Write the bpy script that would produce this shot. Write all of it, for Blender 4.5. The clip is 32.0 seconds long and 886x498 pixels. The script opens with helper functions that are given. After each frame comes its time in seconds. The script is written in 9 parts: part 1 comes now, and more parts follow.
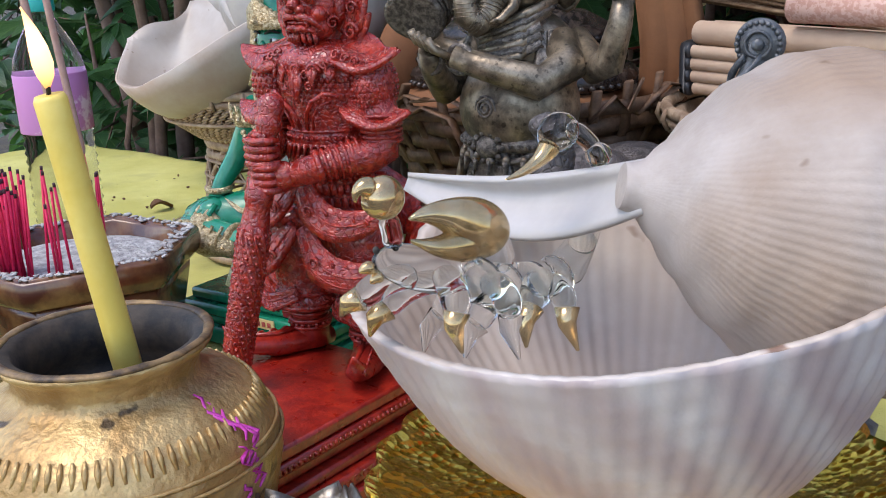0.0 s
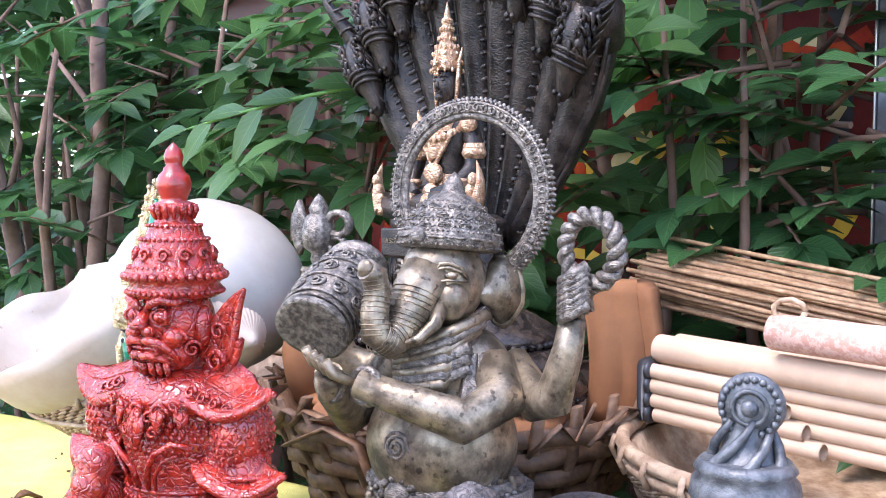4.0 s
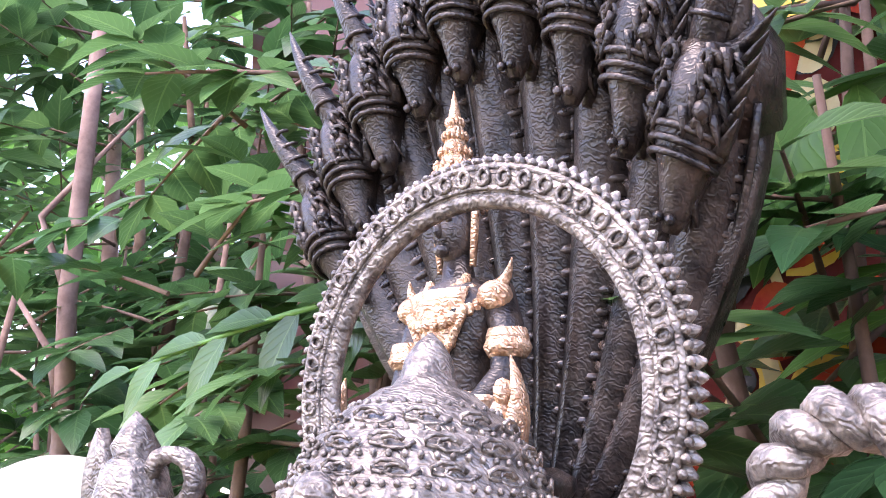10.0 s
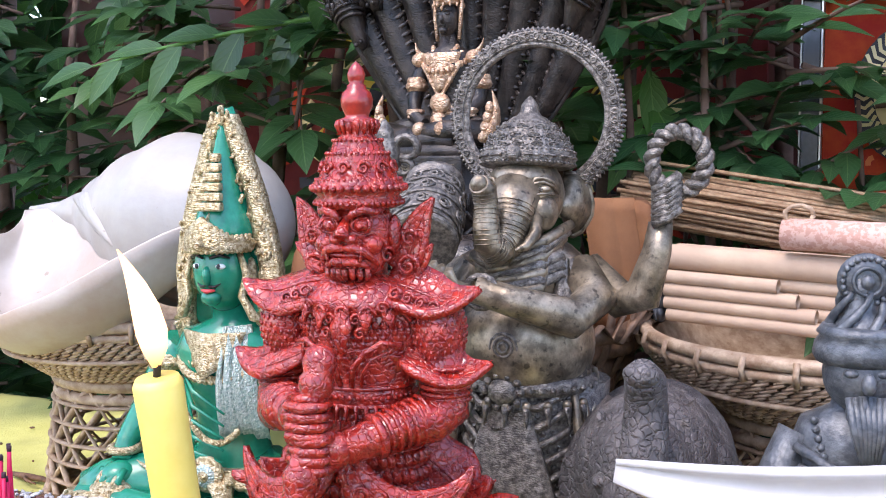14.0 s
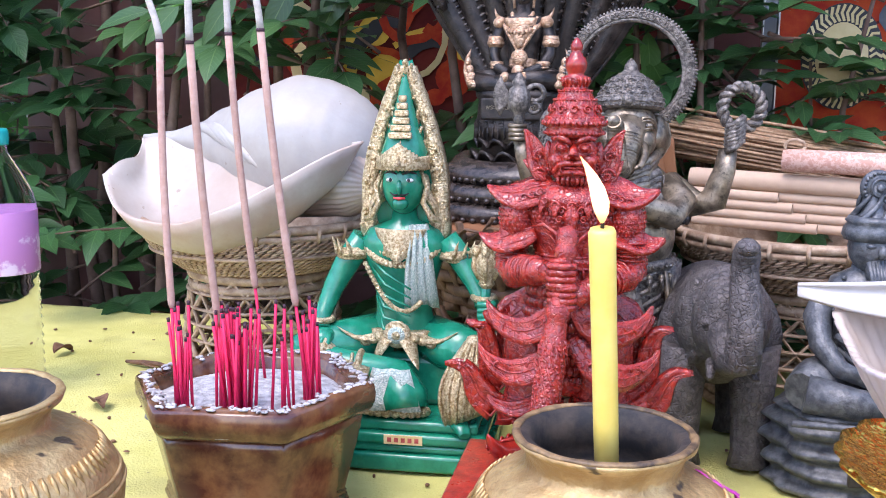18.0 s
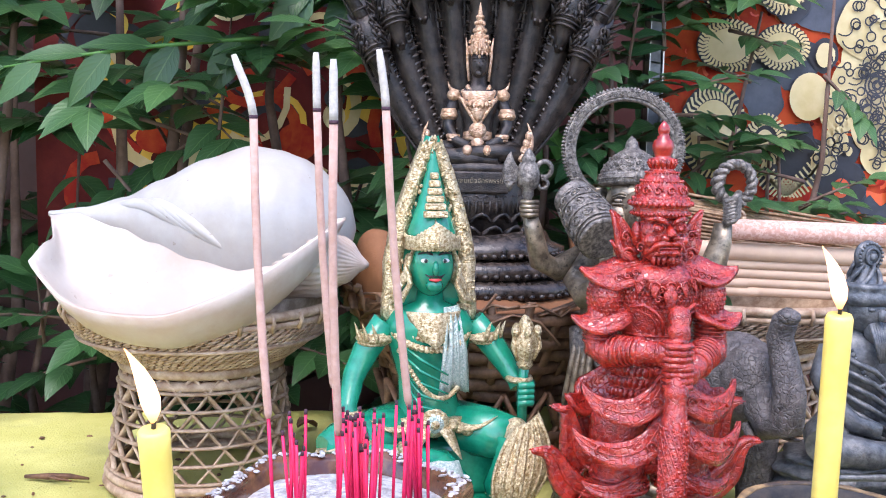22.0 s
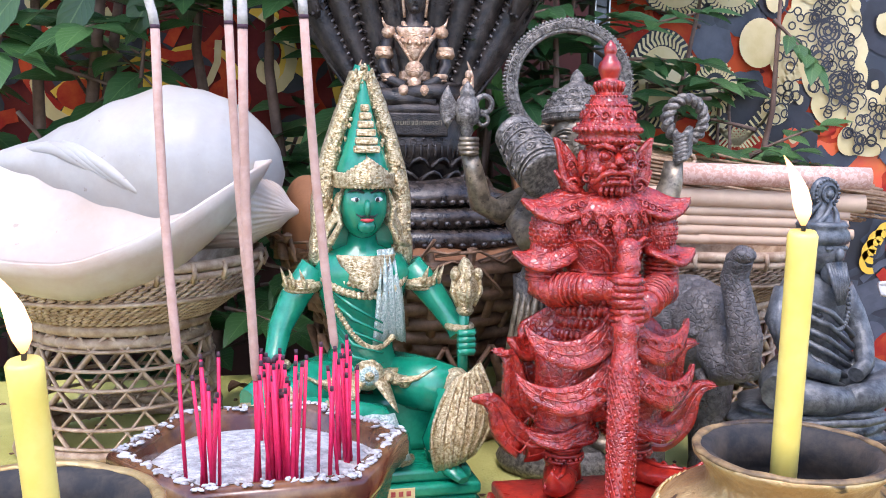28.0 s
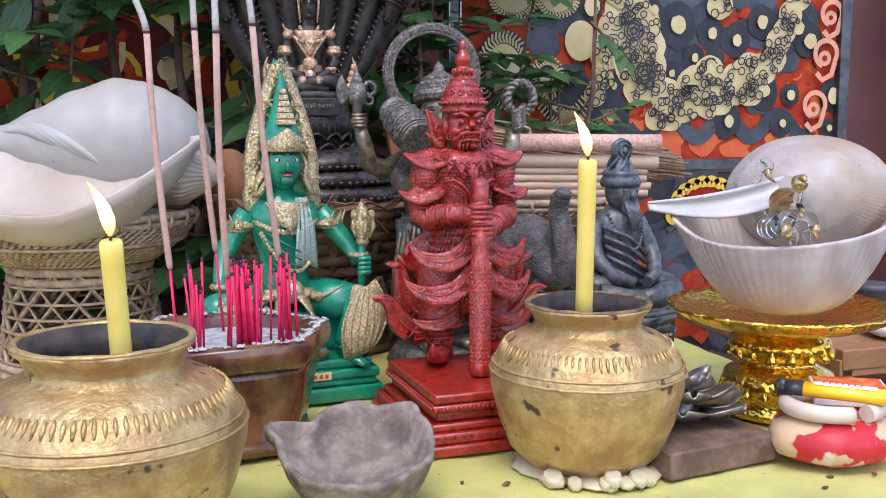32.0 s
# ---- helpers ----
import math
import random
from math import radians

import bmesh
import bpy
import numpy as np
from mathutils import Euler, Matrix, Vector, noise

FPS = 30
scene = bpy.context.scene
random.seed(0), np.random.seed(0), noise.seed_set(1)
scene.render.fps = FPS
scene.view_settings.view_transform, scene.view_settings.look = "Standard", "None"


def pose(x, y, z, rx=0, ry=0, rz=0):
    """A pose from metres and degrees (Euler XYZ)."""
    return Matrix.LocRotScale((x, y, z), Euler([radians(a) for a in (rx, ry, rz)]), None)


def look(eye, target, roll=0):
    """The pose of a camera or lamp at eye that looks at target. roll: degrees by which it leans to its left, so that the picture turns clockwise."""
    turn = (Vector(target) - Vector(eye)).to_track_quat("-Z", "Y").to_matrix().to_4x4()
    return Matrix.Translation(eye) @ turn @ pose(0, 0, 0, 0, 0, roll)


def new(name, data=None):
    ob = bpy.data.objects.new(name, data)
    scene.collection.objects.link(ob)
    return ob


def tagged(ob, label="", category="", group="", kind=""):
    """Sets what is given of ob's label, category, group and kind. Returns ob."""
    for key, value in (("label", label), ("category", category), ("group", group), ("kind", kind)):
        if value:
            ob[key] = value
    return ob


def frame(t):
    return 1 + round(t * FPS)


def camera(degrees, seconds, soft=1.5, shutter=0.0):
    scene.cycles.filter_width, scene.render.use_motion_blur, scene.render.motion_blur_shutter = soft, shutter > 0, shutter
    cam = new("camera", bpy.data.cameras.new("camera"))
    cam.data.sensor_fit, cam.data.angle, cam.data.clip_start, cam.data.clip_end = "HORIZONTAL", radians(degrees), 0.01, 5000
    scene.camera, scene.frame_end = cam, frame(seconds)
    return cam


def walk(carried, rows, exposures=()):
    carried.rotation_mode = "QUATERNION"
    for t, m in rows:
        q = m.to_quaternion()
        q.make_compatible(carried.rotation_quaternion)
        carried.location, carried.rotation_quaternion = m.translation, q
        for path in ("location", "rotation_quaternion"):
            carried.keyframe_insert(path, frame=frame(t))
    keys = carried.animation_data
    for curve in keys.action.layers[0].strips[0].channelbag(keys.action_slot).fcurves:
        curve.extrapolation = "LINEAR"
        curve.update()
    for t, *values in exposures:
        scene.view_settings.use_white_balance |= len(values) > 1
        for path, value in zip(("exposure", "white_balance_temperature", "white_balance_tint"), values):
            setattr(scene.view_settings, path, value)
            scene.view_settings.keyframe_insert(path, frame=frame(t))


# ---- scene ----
cam = camera(47.0, 32.0, soft=1.0)
PATH = [
    (0, (0.3753, -0.3269, 0.2525), (0.0661, 0.0393, 0.1102), -2.72),
    (0.5, (0.3811, -0.3146, 0.2532), (0.0685, 0.0488, 0.1110), -2.41),
    (1, (0.3770, -0.3149, 0.2574), (0.0626, 0.0477, 0.1173), -1.65),
    (1.5, (0.3658, -0.3103, 0.2800), (0.0469, 0.0553, 0.1587), -1.55),
    (2, (0.3691, -0.2941, 0.2875), (0.0463, 0.0760, 0.1938), -1.42),
    (2.5, (0.3632, -0.2790, 0.2834), (0.0403, 0.0971, 0.2182), -0.87),
    (3, (0.3377, -0.2633, 0.2749), (0.0268, 0.1261, 0.2334), -0.87),
    (3.5, (0.3167, -0.2338, 0.2729), (0.0145, 0.1629, 0.2372), -0.18),
    (4, (0.3083, -0.2144, 0.2774), (0.0100, 0.1859, 0.2493), -0.03),
    (4.5, (0.3063, -0.2100, 0.2775), (0.0139, 0.1950, 0.2563), 0.00),
    (6.5, (0.3217, -0.1638, 0.2198), (0.0198, 0.2319, 0.2672), -0.76),
    (7, (0.3069, -0.1489, 0.2181), (0.0057, 0.2465, 0.2726), -0.67),
    (7.5, (0.3127, -0.1468, 0.2121), (0.0001, 0.2370, 0.2819), -0.55),
    (8, (0.3119, -0.1450, 0.2081), (-0.0195, 0.2216, 0.2842), -0.67),
    (8.5, (0.2291, -0.0550, 0.2357), (-0.1093, 0.3041, 0.3167), -0.56),
    (9, (0.1719, 0.0057, 0.2524), (-0.1603, 0.3679, 0.3445), -0.59),
    (9.5, (0.1527, 0.0254, 0.2585), (-0.1761, 0.3885, 0.3587), -1.08),
    (10, (0.1442, 0.0400, 0.2608), (-0.1724, 0.4113, 0.3697), -1.09),
    (10.5, (0.1360, 0.0466, 0.2623), (-0.1762, 0.4234, 0.3652), -1.41),
    (11, (0.1278, 0.0486, 0.2670), (-0.1909, 0.4267, 0.3411), -1.12),
    (11.5, (0.1403, -0.0055, 0.2487), (-0.1359, 0.4093, 0.2895), -2.23),
    (12, (0.1819, -0.1024, 0.2398), (-0.0697, 0.3293, 0.2580), -0.71),
    (12.5, (0.2642, -0.1895, 0.2503), (-0.0234, 0.2185, 0.2211), -1.26),
    (13, (0.2865, -0.2578, 0.2416), (0.0026, 0.1523, 0.2064), -1.92),
    (13.5, (0.2331, -0.2826, 0.2509), (-0.0138, 0.1503, 0.2106), -1.08),
    (14, (0.1882, -0.3309, 0.2640), (-0.0066, 0.1265, 0.2113), -0.76),
    (14.5, (0.1574, -0.3825, 0.2682), (-0.0154, 0.0826, 0.2067), -0.77),
    (15, (0.1169, -0.4177, 0.2739), (-0.0369, 0.0535, 0.2079), -0.37),
    (15.5, (0.0906, -0.4367, 0.2778), (-0.0427, 0.0389, 0.2000), 0.13),
    (17.5, (0.1109, -0.5478, 0.2767), (-0.0299, -0.0754, 0.1933), 0.18),
    (18, (0.0585, -0.5810, 0.2729), (-0.0528, -0.1008, 0.1891), 0.48),
    (18.5, (0.0292, -0.6115, 0.2627), (-0.0620, -0.1270, 0.1792), 0.35),
    (19, (0.0003, -0.6025, 0.2555), (-0.0854, -0.1175, 0.1692), 0.32),
    (19.5, (-0.0204, -0.5980, 0.2558), (-0.1011, -0.1128, 0.1658), 0.46),
    (20, (-0.0040, -0.5786, 0.2548), (-0.0853, -0.0937, 0.1640), 1.04),
    (20.5, (-0.0723, -0.5768, 0.2631), (-0.1207, -0.0877, 0.1709), 1.38),
    (21, (-0.1871, -0.5946, 0.2603), (-0.1568, -0.1031, 0.1736), 1.34),
    (21.5, (-0.2160, -0.6049, 0.2691), (-0.1573, -0.1145, 0.1914), 1.51),
    (22, (-0.2064, -0.5668, 0.2849), (-0.1494, -0.0732, 0.2290), 1.20),
    (22.5, (-0.2057, -0.4631, 0.3054), (-0.1417, 0.0311, 0.2656), 0.71),
    (23, (-0.1941, -0.3659, 0.3073), (-0.1264, 0.1289, 0.2835), 0.44),
    (23.5, (-0.1855, -0.3052, 0.3078), (-0.1153, 0.1894, 0.2873), 0.75),
    (24, (-0.1844, -0.2873, 0.3068), (-0.1086, 0.2068, 0.2985), 0.70),
    (24.5, (-0.1826, -0.2831, 0.3059), (-0.1029, 0.2105, 0.2984), 0.75),
    (25, (-0.1811, -0.2866, 0.3032), (-0.0975, 0.2062, 0.2914), 0.84),
    (25.5, (-0.1835, -0.3387, 0.2936), (-0.1003, 0.1526, 0.2531), 1.24),
    (26, (-0.1878, -0.3966, 0.2831), (-0.1064, 0.0929, 0.2220), 1.00),
    (26.5, (-0.1873, -0.4274, 0.2825), (-0.1059, 0.0625, 0.2247), 0.91),
    (28.5, (-0.1931, -0.6125, 0.2471), (-0.1128, -0.1234, 0.1812), 0.74),
    (29, (-0.1992, -0.6992, 0.2488), (-0.1201, -0.2094, 0.1867), 0.65),
    (29.5, (-0.2038, -0.6983, 0.2452), (-0.1238, -0.2090, 0.1807), 0.72),
    (30, (-0.2053, -0.6978, 0.2460), (-0.1242, -0.2090, 0.1796), 0.73),
    (30.5, (-0.1686, -0.7097, 0.2439), (-0.0944, -0.2199, 0.1762), 0.71),
    (31, (-0.1328, -0.7436, 0.2429), (-0.0776, -0.2513, 0.1755), 0.63),
    (31.5, (-0.1897, -0.7447, 0.2458), (-0.1107, -0.2556, 0.1779), 0.74),
    (32, (-0.2627, -0.7408, 0.2351), (-0.1151, -0.2674, 0.1709), -0.22),
]
walk(cam, [(t, look(eye, target, roll)) for t, eye, target, roll in PATH],
     exposures=[(0.0, 1.33, 6700, 13), (1.0, 1.33, 6900, 14), (2.0, 1.5, 6800, 16), (3.0, 2.05, 6700, 23), (4.0, 2.6, 6450, 20), (7.0, 2.5, 6500, 30), (8.0, 2.35, 7000, 35), (9.0, 2.8, 6800, 28), (10.0, 3.15, 6950, 33), (11.0, 3.2, 6950, 36), (12.0, 3.0, 6600, 30), (13.0, 2.4, 6700, 32), (14.0, 2.05, 6500, 19), (15.0, 1.95, 6550, 20), (18.0, 2.0, 6250, 22), (20.0, 2.15, 6150, 23), (22.0, 2.15, 6300, 19), (24.0, 2.32, 7050, 25), (26.0, 2.15, 6700, 21), (29.0, 1.95, 6150, 19), (30.0, 1.83, 6150, 19), (31.0, 1.75, 6200, 19), (32.0, 1.52, 6450, 17)])

# ---- world and sun: bright shade under trees, soft light from above and from the front ----
world = bpy.data.worlds.new("sky")
scene.world = world
world.use_nodes = True
_nt = world.node_tree
_sky = _nt.nodes.new("ShaderNodeTexSky")
_sky.sky_type, _sky.sun_disc = "NISHITA", False
_sky.sun_elevation, _sky.sun_rotation = radians(58), radians(200)
_nt.nodes["Background"].inputs["Strength"].default_value = 0.15
_nt.links.new(_sky.outputs["Color"], _nt.nodes["Background"].inputs["Color"])
sun = new("sun", bpy.data.lights.new("sun", "SUN"))
sun.data.energy, sun.data.angle, sun.data.color = 0.7, radians(30), (1.0, 0.96, 0.9)
sun.matrix_world = look((-0.4, -1.2, 3.0), (0, 0, 0))

# ---- modelling helpers: shapes are given in spans of 8 cm and scaled to metres when linked ----
K = 0.08
TAU = 2 * math.pi


def V(x, y, z):
    return Vector((x, y, z))


def tube(bm, pts, rad, n=8, mat=0, closed=False, caps=True, flat=1.0):
    """A round bar along pts; rad is one radius or one for each point."""
    pts = [Vector(p) for p in pts]
    rads = [rad] * len(pts) if isinstance(rad, (int, float)) else list(rad)
    rings, up = [], None
    m = len(pts)
    for i, p in enumerate(pts):
        a = pts[(i - 1) % m] if (closed or i > 0) else p
        b = pts[(i + 1) % m] if (closed or i < m - 1) else p
        d = (b - a).normalized() if (b - a).length > 1e-9 else Vector((0, 0, 1))
        if up is None:
            up = Vector((0, 0, 1)) if abs(d.z) < 0.9 else Vector((1, 0, 0))
        side = d.cross(up)
        if side.length < 1e-6:
            side = d.cross(Vector((0.3, 1, 0.1)))
        side.normalize()
        up = side.cross(d).normalized()
        r = max(rads[i], 1e-4)
        rings.append([bm.verts.new(p + side * (r * math.cos(TAU * k / n)) + up * (r * flat * math.sin(TAU * k / n))) for k in range(n)])
    for i in range(m if closed else m - 1):
        r0, r1 = rings[i], rings[(i + 1) % m]
        for k in range(n):
            f = bm.faces.new((r0[k], r0[(k + 1) % n], r1[(k + 1) % n], r1[k]))
            f.material_index, f.smooth = mat, True
    if caps and not closed:
        for ring, flip in ((rings[0], True), (rings[-1], False)):
            f = bm.faces.new(ring[::-1] if flip else ring)
            f.material_index = mat
    return bm


def lathe(bm, prof, c=(0, 0, 0), n=24, mat=0, sx=1.0, sy=1.0, yaw=0.0, wob=None, ends=(True, True)):
    """Turn a profile of (radius, height) about the upright axis at c."""
    c = Vector(c)
    rings = []
    for r, z in prof:
        ring = []
        for k in range(n):
            a = TAU * k / n
            q = r * (1 + (wob(a, z) if wob else 0))
            x, y = q * math.cos(a) * sx, q * math.sin(a) * sy
            ring.append(bm.verts.new(c + Vector((x * math.cos(yaw) - y * math.sin(yaw), x * math.sin(yaw) + y * math.cos(yaw), z))))
        rings.append(ring)
    for r0, r1 in zip(rings, rings[1:]):
        for k in range(n):
            f = bm.faces.new((r0[k], r0[(k + 1) % n], r1[(k + 1) % n], r1[k]))
            f.material_index, f.smooth = mat, True
    for ring, flip, on in ((rings[0], True, ends[0]), (rings[-1], False, ends[1])):
        if on:
            f = bm.faces.new(ring[::-1] if flip else ring)
            f.material_index = mat
    return bm


def ball(bm, c, r, mat=0, n=12, m=8, rot=None):
    """An ellipsoid at c with radii r (x, y, z), turned by rot (degrees)."""
    if isinstance(r, (int, float)):
        r = (r, r, r)
    t = Matrix.Translation(c) @ (Euler([radians(a) for a in rot]).to_matrix().to_4x4() if rot else Matrix.Identity(4)) @ Matrix.Diagonal((*r, 1))
    top, bot = bm.verts.new(t @ Vector((0, 0, 1))), bm.verts.new(t @ Vector((0, 0, -1)))
    rings = []
    for i in range(1, m):
        p = math.pi * i / m
        rings.append([bm.verts.new(t @ Vector((math.sin(p) * math.cos(TAU * k / n), math.sin(p) * math.sin(TAU * k / n), math.cos(p)))) for k in range(n)])
    fs = [bm.faces.new((top, rings[0][k], rings[0][(k + 1) % n])) for k in range(n)]
    fs += [bm.faces.new((bot, rings[-1][(k + 1) % n], rings[-1][k])) for k in range(n)]
    for r0, r1 in zip(rings, rings[1:]):
        fs += [bm.faces.new((r0[k], r1[k], r1[(k + 1) % n], r0[(k + 1) % n])) for k in range(n)]
    for f in fs:
        f.material_index, f.smooth = mat, True
    return bm


def block(bm, c, s, mat=0, bev=0.0, rot=None, top=1.0):
    """A box of full size s centred on c, its top face scaled by top, with bevelled edges."""
    t = Matrix.Translation(c) @ (Euler([radians(a) for a in rot]).to_matrix().to_4x4() if rot else Matrix.Identity(4))
    g = bmesh.ops.create_cube(bm, size=1.0)
    vs = g["verts"]
    for v in vs:
        q = top if v.co.z > 0 else 1.0
        v.co = t @ Vector((v.co.x * s[0] * q, v.co.y * s[1] * q, v.co.z * s[2]))
    es = list({e for v in vs for e in v.link_edges})
    for f in {f for v in vs for f in v.link_faces}:
        f.material_index = mat
    if bev:
        r = bmesh.ops.bevel(bm, geom=es, offset=bev, segments=2, affect="EDGES", profile=0.5)
        for f in r["faces"]:
            f.material_index, f.smooth = mat, True
    return bm


def spike(bm, base, tip, r, mat=0, bend=(0, 0, 0), n=6, flat=0.5, steps=5):
    """A pointed flame-like horn from base to tip."""
    a, b, k = Vector(base), Vector(tip), Vector(bend)
    pts = [a.lerp(b, i / steps) + k * math.sin(math.pi * i / steps) for i in range(steps + 1)]
    return tube(bm, pts, [r * (1 - i / steps) ** 0.8 + 0.004 for i in range(steps + 1)], n, mat, flat=flat)


def ribbon(bm, rows, mat=0, thick=0.02, smooth=True):
    """A sheet from rows of points (a grid), with thickness along its normals."""
    g = [[Vector(p) for p in row] for row in rows]
    h, w = len(g), len(g[0])
    nor = [[None] * w for _ in range(h)]
    for i in range(h):
        for j in range(w):
            du = g[min(i + 1, h - 1)][j] - g[max(i - 1, 0)][j]
            dv = g[i][min(j + 1, w - 1)] - g[i][max(j - 1, 0)]
            q = du.cross(dv)
            nor[i][j] = q.normalized() if q.length > 1e-9 else Vector((0, 0, 1))
    up = [[bm.verts.new(g[i][j] + nor[i][j] * thick / 2) for j in range(w)] for i in range(h)]
    dn = [[bm.verts.new(g[i][j] - nor[i][j] * thick / 2) for j in range(w)] for i in range(h)]
    fs = []
    for i in range(h - 1):
        for j in range(w - 1):
            fs.append(bm.faces.new((up[i][j], up[i + 1][j], up[i + 1][j + 1], up[i][j + 1])))
            fs.append(bm.faces.new((dn[i][j], dn[i][j + 1], dn[i + 1][j + 1], dn[i + 1][j])))
    for i in range(h - 1):
        fs.append(bm.faces.new((up[i][0], dn[i][0], dn[i + 1][0], up[i + 1][0])))
        fs.append(bm.faces.new((up[i][-1], up[i + 1][-1], dn[i + 1][-1], dn[i][-1])))
    for j in range(w - 1):
        fs.append(bm.faces.new((up[0][j], up[0][j + 1], dn[0][j + 1], dn[0][j])))
        fs.append(bm.faces.new((up[-1][j], dn[-1][j], dn[-1][j + 1], up[-1][j + 1])))
    for f in fs:
        f.material_index, f.smooth = mat, smooth
    return bm


def place(bm, at=(0, 0, 0), yaw=0.0, tilt=(0, 0), s=1.0):
    """Move a whole bmesh to its place."""
    bm.transform(Matrix.Translation(at) @ Euler((radians(tilt[0]), radians(tilt[1]), radians(yaw))).to_matrix().to_4x4() @ Matrix.Scale(s, 4))
    return bm


def mesh_of(name, bm, mats):
    bmesh.ops.recalc_face_normals(bm, faces=bm.faces[:])
    bm.transform(Matrix.Scale(K, 4))
    me = bpy.data.meshes.new(name)
    bm.to_mesh(me)
    bm.free()
    for m in mats if isinstance(mats, (list, tuple)) else [mats]:
        me.materials.append(m)
    return me


def part(name, bm, material, parent, label=""):
    """Link a bmesh as one mesh object under a thing or a part."""
    ob = new(name, mesh_of(name, bm, material))
    ob.parent = parent
    return tagged(ob, label)


def thing(name, bm, material, label, category, group="", kind=""):
    """A top-level thing that is one mesh."""
    return tagged(new(name, mesh_of(name, bm, material)), label, category, group, kind)


def holder(name, label, category, group="", kind=""):
    """A top-level thing that carries parts."""
    return tagged(new(name), label, category, group, kind)


def fresh():
    return bmesh.new()


def arc(c, r, a0, a1, n, plane="xz", ry=None):
    out = []
    for i in range(n + 1):
        a = radians(a0 + (a1 - a0) * i / n)
        u, w = r * math.cos(a), (ry or r) * math.sin(a)
        out.append(V(c[0] + u, c[1], c[2] + w) if plane == "xz" else V(c[0] + u, c[1] + w, c[2]))
    return out


# ---- materials ----
def material(name, color, rough=0.5, metal=0.0, color2=None, scale=60.0, bump=0.3, bscale=300.0, mix=(0.4, 0.65), spec=0.5, detail=6.0, kind="noise", coat=0.0, dist=0.001, extra=None, coat_relief=False):
    """A surface with two colours mixed at one scale and relief at another. Scales are per metre."""
    m = bpy.data.materials.new(name)
    m.use_nodes = True
    nt = m.node_tree
    p = nt.nodes["Principled BSDF"]
    p.inputs["Roughness"].default_value = rough
    p.inputs["Metallic"].default_value = metal
    p.inputs["Specular IOR Level"].default_value = spec
    p.inputs["Coat Weight"].default_value = coat
    p.inputs["Coat Roughness"].default_value = 0.15
    tc = nt.nodes.new("ShaderNodeTexCoord")
    info = nt.nodes.new("ShaderNodeObjectInfo")
    add = nt.nodes.new("ShaderNodeVectorMath")
    add.operation = "ADD"
    nt.links.new(tc.outputs["Object"], add.inputs[0])
    nt.links.new(info.outputs["Random"], add.inputs[1])
    nz = nt.nodes.new("ShaderNodeTexNoise")
    nz.inputs["Scale"].default_value, nz.inputs["Detail"].default_value, nz.inputs["Roughness"].default_value = scale, detail, 0.65
    nt.links.new(add.outputs[0], nz.inputs["Vector"])
    ramp = nt.nodes.new("ShaderNodeValToRGB")
    ramp.color_ramp.elements[0].position, ramp.color_ramp.elements[1].position = mix
    ramp.color_ramp.elements[0].color = (*color, 1)
    c2 = color2 or tuple(min(1, c * 1.18) for c in color)
    ramp.color_ramp.elements[1].color = (*c2, 1)
    nt.links.new(nz.outputs["Fac"], ramp.inputs["Fac"])
    nt.links.new(ramp.outputs["Color"], p.inputs["Base Color"])
    if bump:
        if kind == "voronoi":
            bz = nt.nodes.new("ShaderNodeTexVoronoi")
            bz.inputs["Scale"].default_value = bscale
            src = bz.outputs["Distance"]
        else:
            bz = nt.nodes.new("ShaderNodeTexNoise")
            bz.inputs["Scale"].default_value, bz.inputs["Detail"].default_value = bscale, 4
            src = bz.outputs["Fac"]
        nt.links.new(add.outputs[0], bz.inputs["Vector"])
        if kind == "engraved":
            # plates parted by thin cut lines
            vo = nt.nodes.new("ShaderNodeTexVoronoi")
            vo.feature = "DISTANCE_TO_EDGE"
            vo.inputs["Scale"].default_value = bscale
            wob = nt.nodes.new("ShaderNodeMix")
            wob.data_type = "VECTOR"
            wob.inputs[0].default_value = 0.004
            nt.links.new(add.outputs[0], wob.inputs[4])
            nt.links.new(bz.outputs["Color"], wob.inputs[5])
            nt.links.new(wob.outputs[1], vo.inputs["Vector"])
            mr = nt.nodes.new("ShaderNodeMapRange")
            mr.inputs["From Max"].default_value = 0.16
            nt.links.new(vo.outputs["Distance"], mr.inputs["Value"])
            src = mr.outputs["Result"]
        if kind == "carved":
            # scrolls and scales cut into the surface
            w1 = nt.nodes.new("ShaderNodeTexWave")
            w1.wave_type, w1.wave_profile = "RINGS", "SIN"
            w1.inputs["Scale"].default_value, w1.inputs["Distortion"].default_value, w1.inputs["Detail"].default_value, w1.inputs["Detail Scale"].default_value = bscale * 0.34, 9.0, 1.0, 1.6
            vo = nt.nodes.new("ShaderNodeTexVoronoi")
            vo.feature = "F1"
            vo.inputs["Scale"].default_value = bscale * 0.8
            nt.links.new(add.outputs[0], w1.inputs["Vector"])
            nt.links.new(add.outputs[0], vo.inputs["Vector"])
            m1 = nt.nodes.new("ShaderNodeMath")
            m1.operation = "MULTIPLY_ADD"
            m1.inputs[1].default_value = 0.8
            nt.links.new(w1.outputs["Fac"], m1.inputs[0])
            nt.links.new(vo.outputs["Distance"], m1.inputs[2])
            m2 = nt.nodes.new("ShaderNodeMath")
            m2.operation = "MULTIPLY_ADD"
            m2.inputs[1].default_value = 0.5
            nt.links.new(src, m2.inputs[0])
            nt.links.new(m1.outputs[0], m2.inputs[2])
            src = m2.outputs[0]
        bp = nt.nodes.new("ShaderNodeBump")
        bp.inputs["Strength"].default_value, bp.inputs["Distance"].default_value = bump, dist
        nt.links.new(src, bp.inputs["Height"])
        nt.links.new(bp.outputs["Normal"], p.inputs["Normal"])
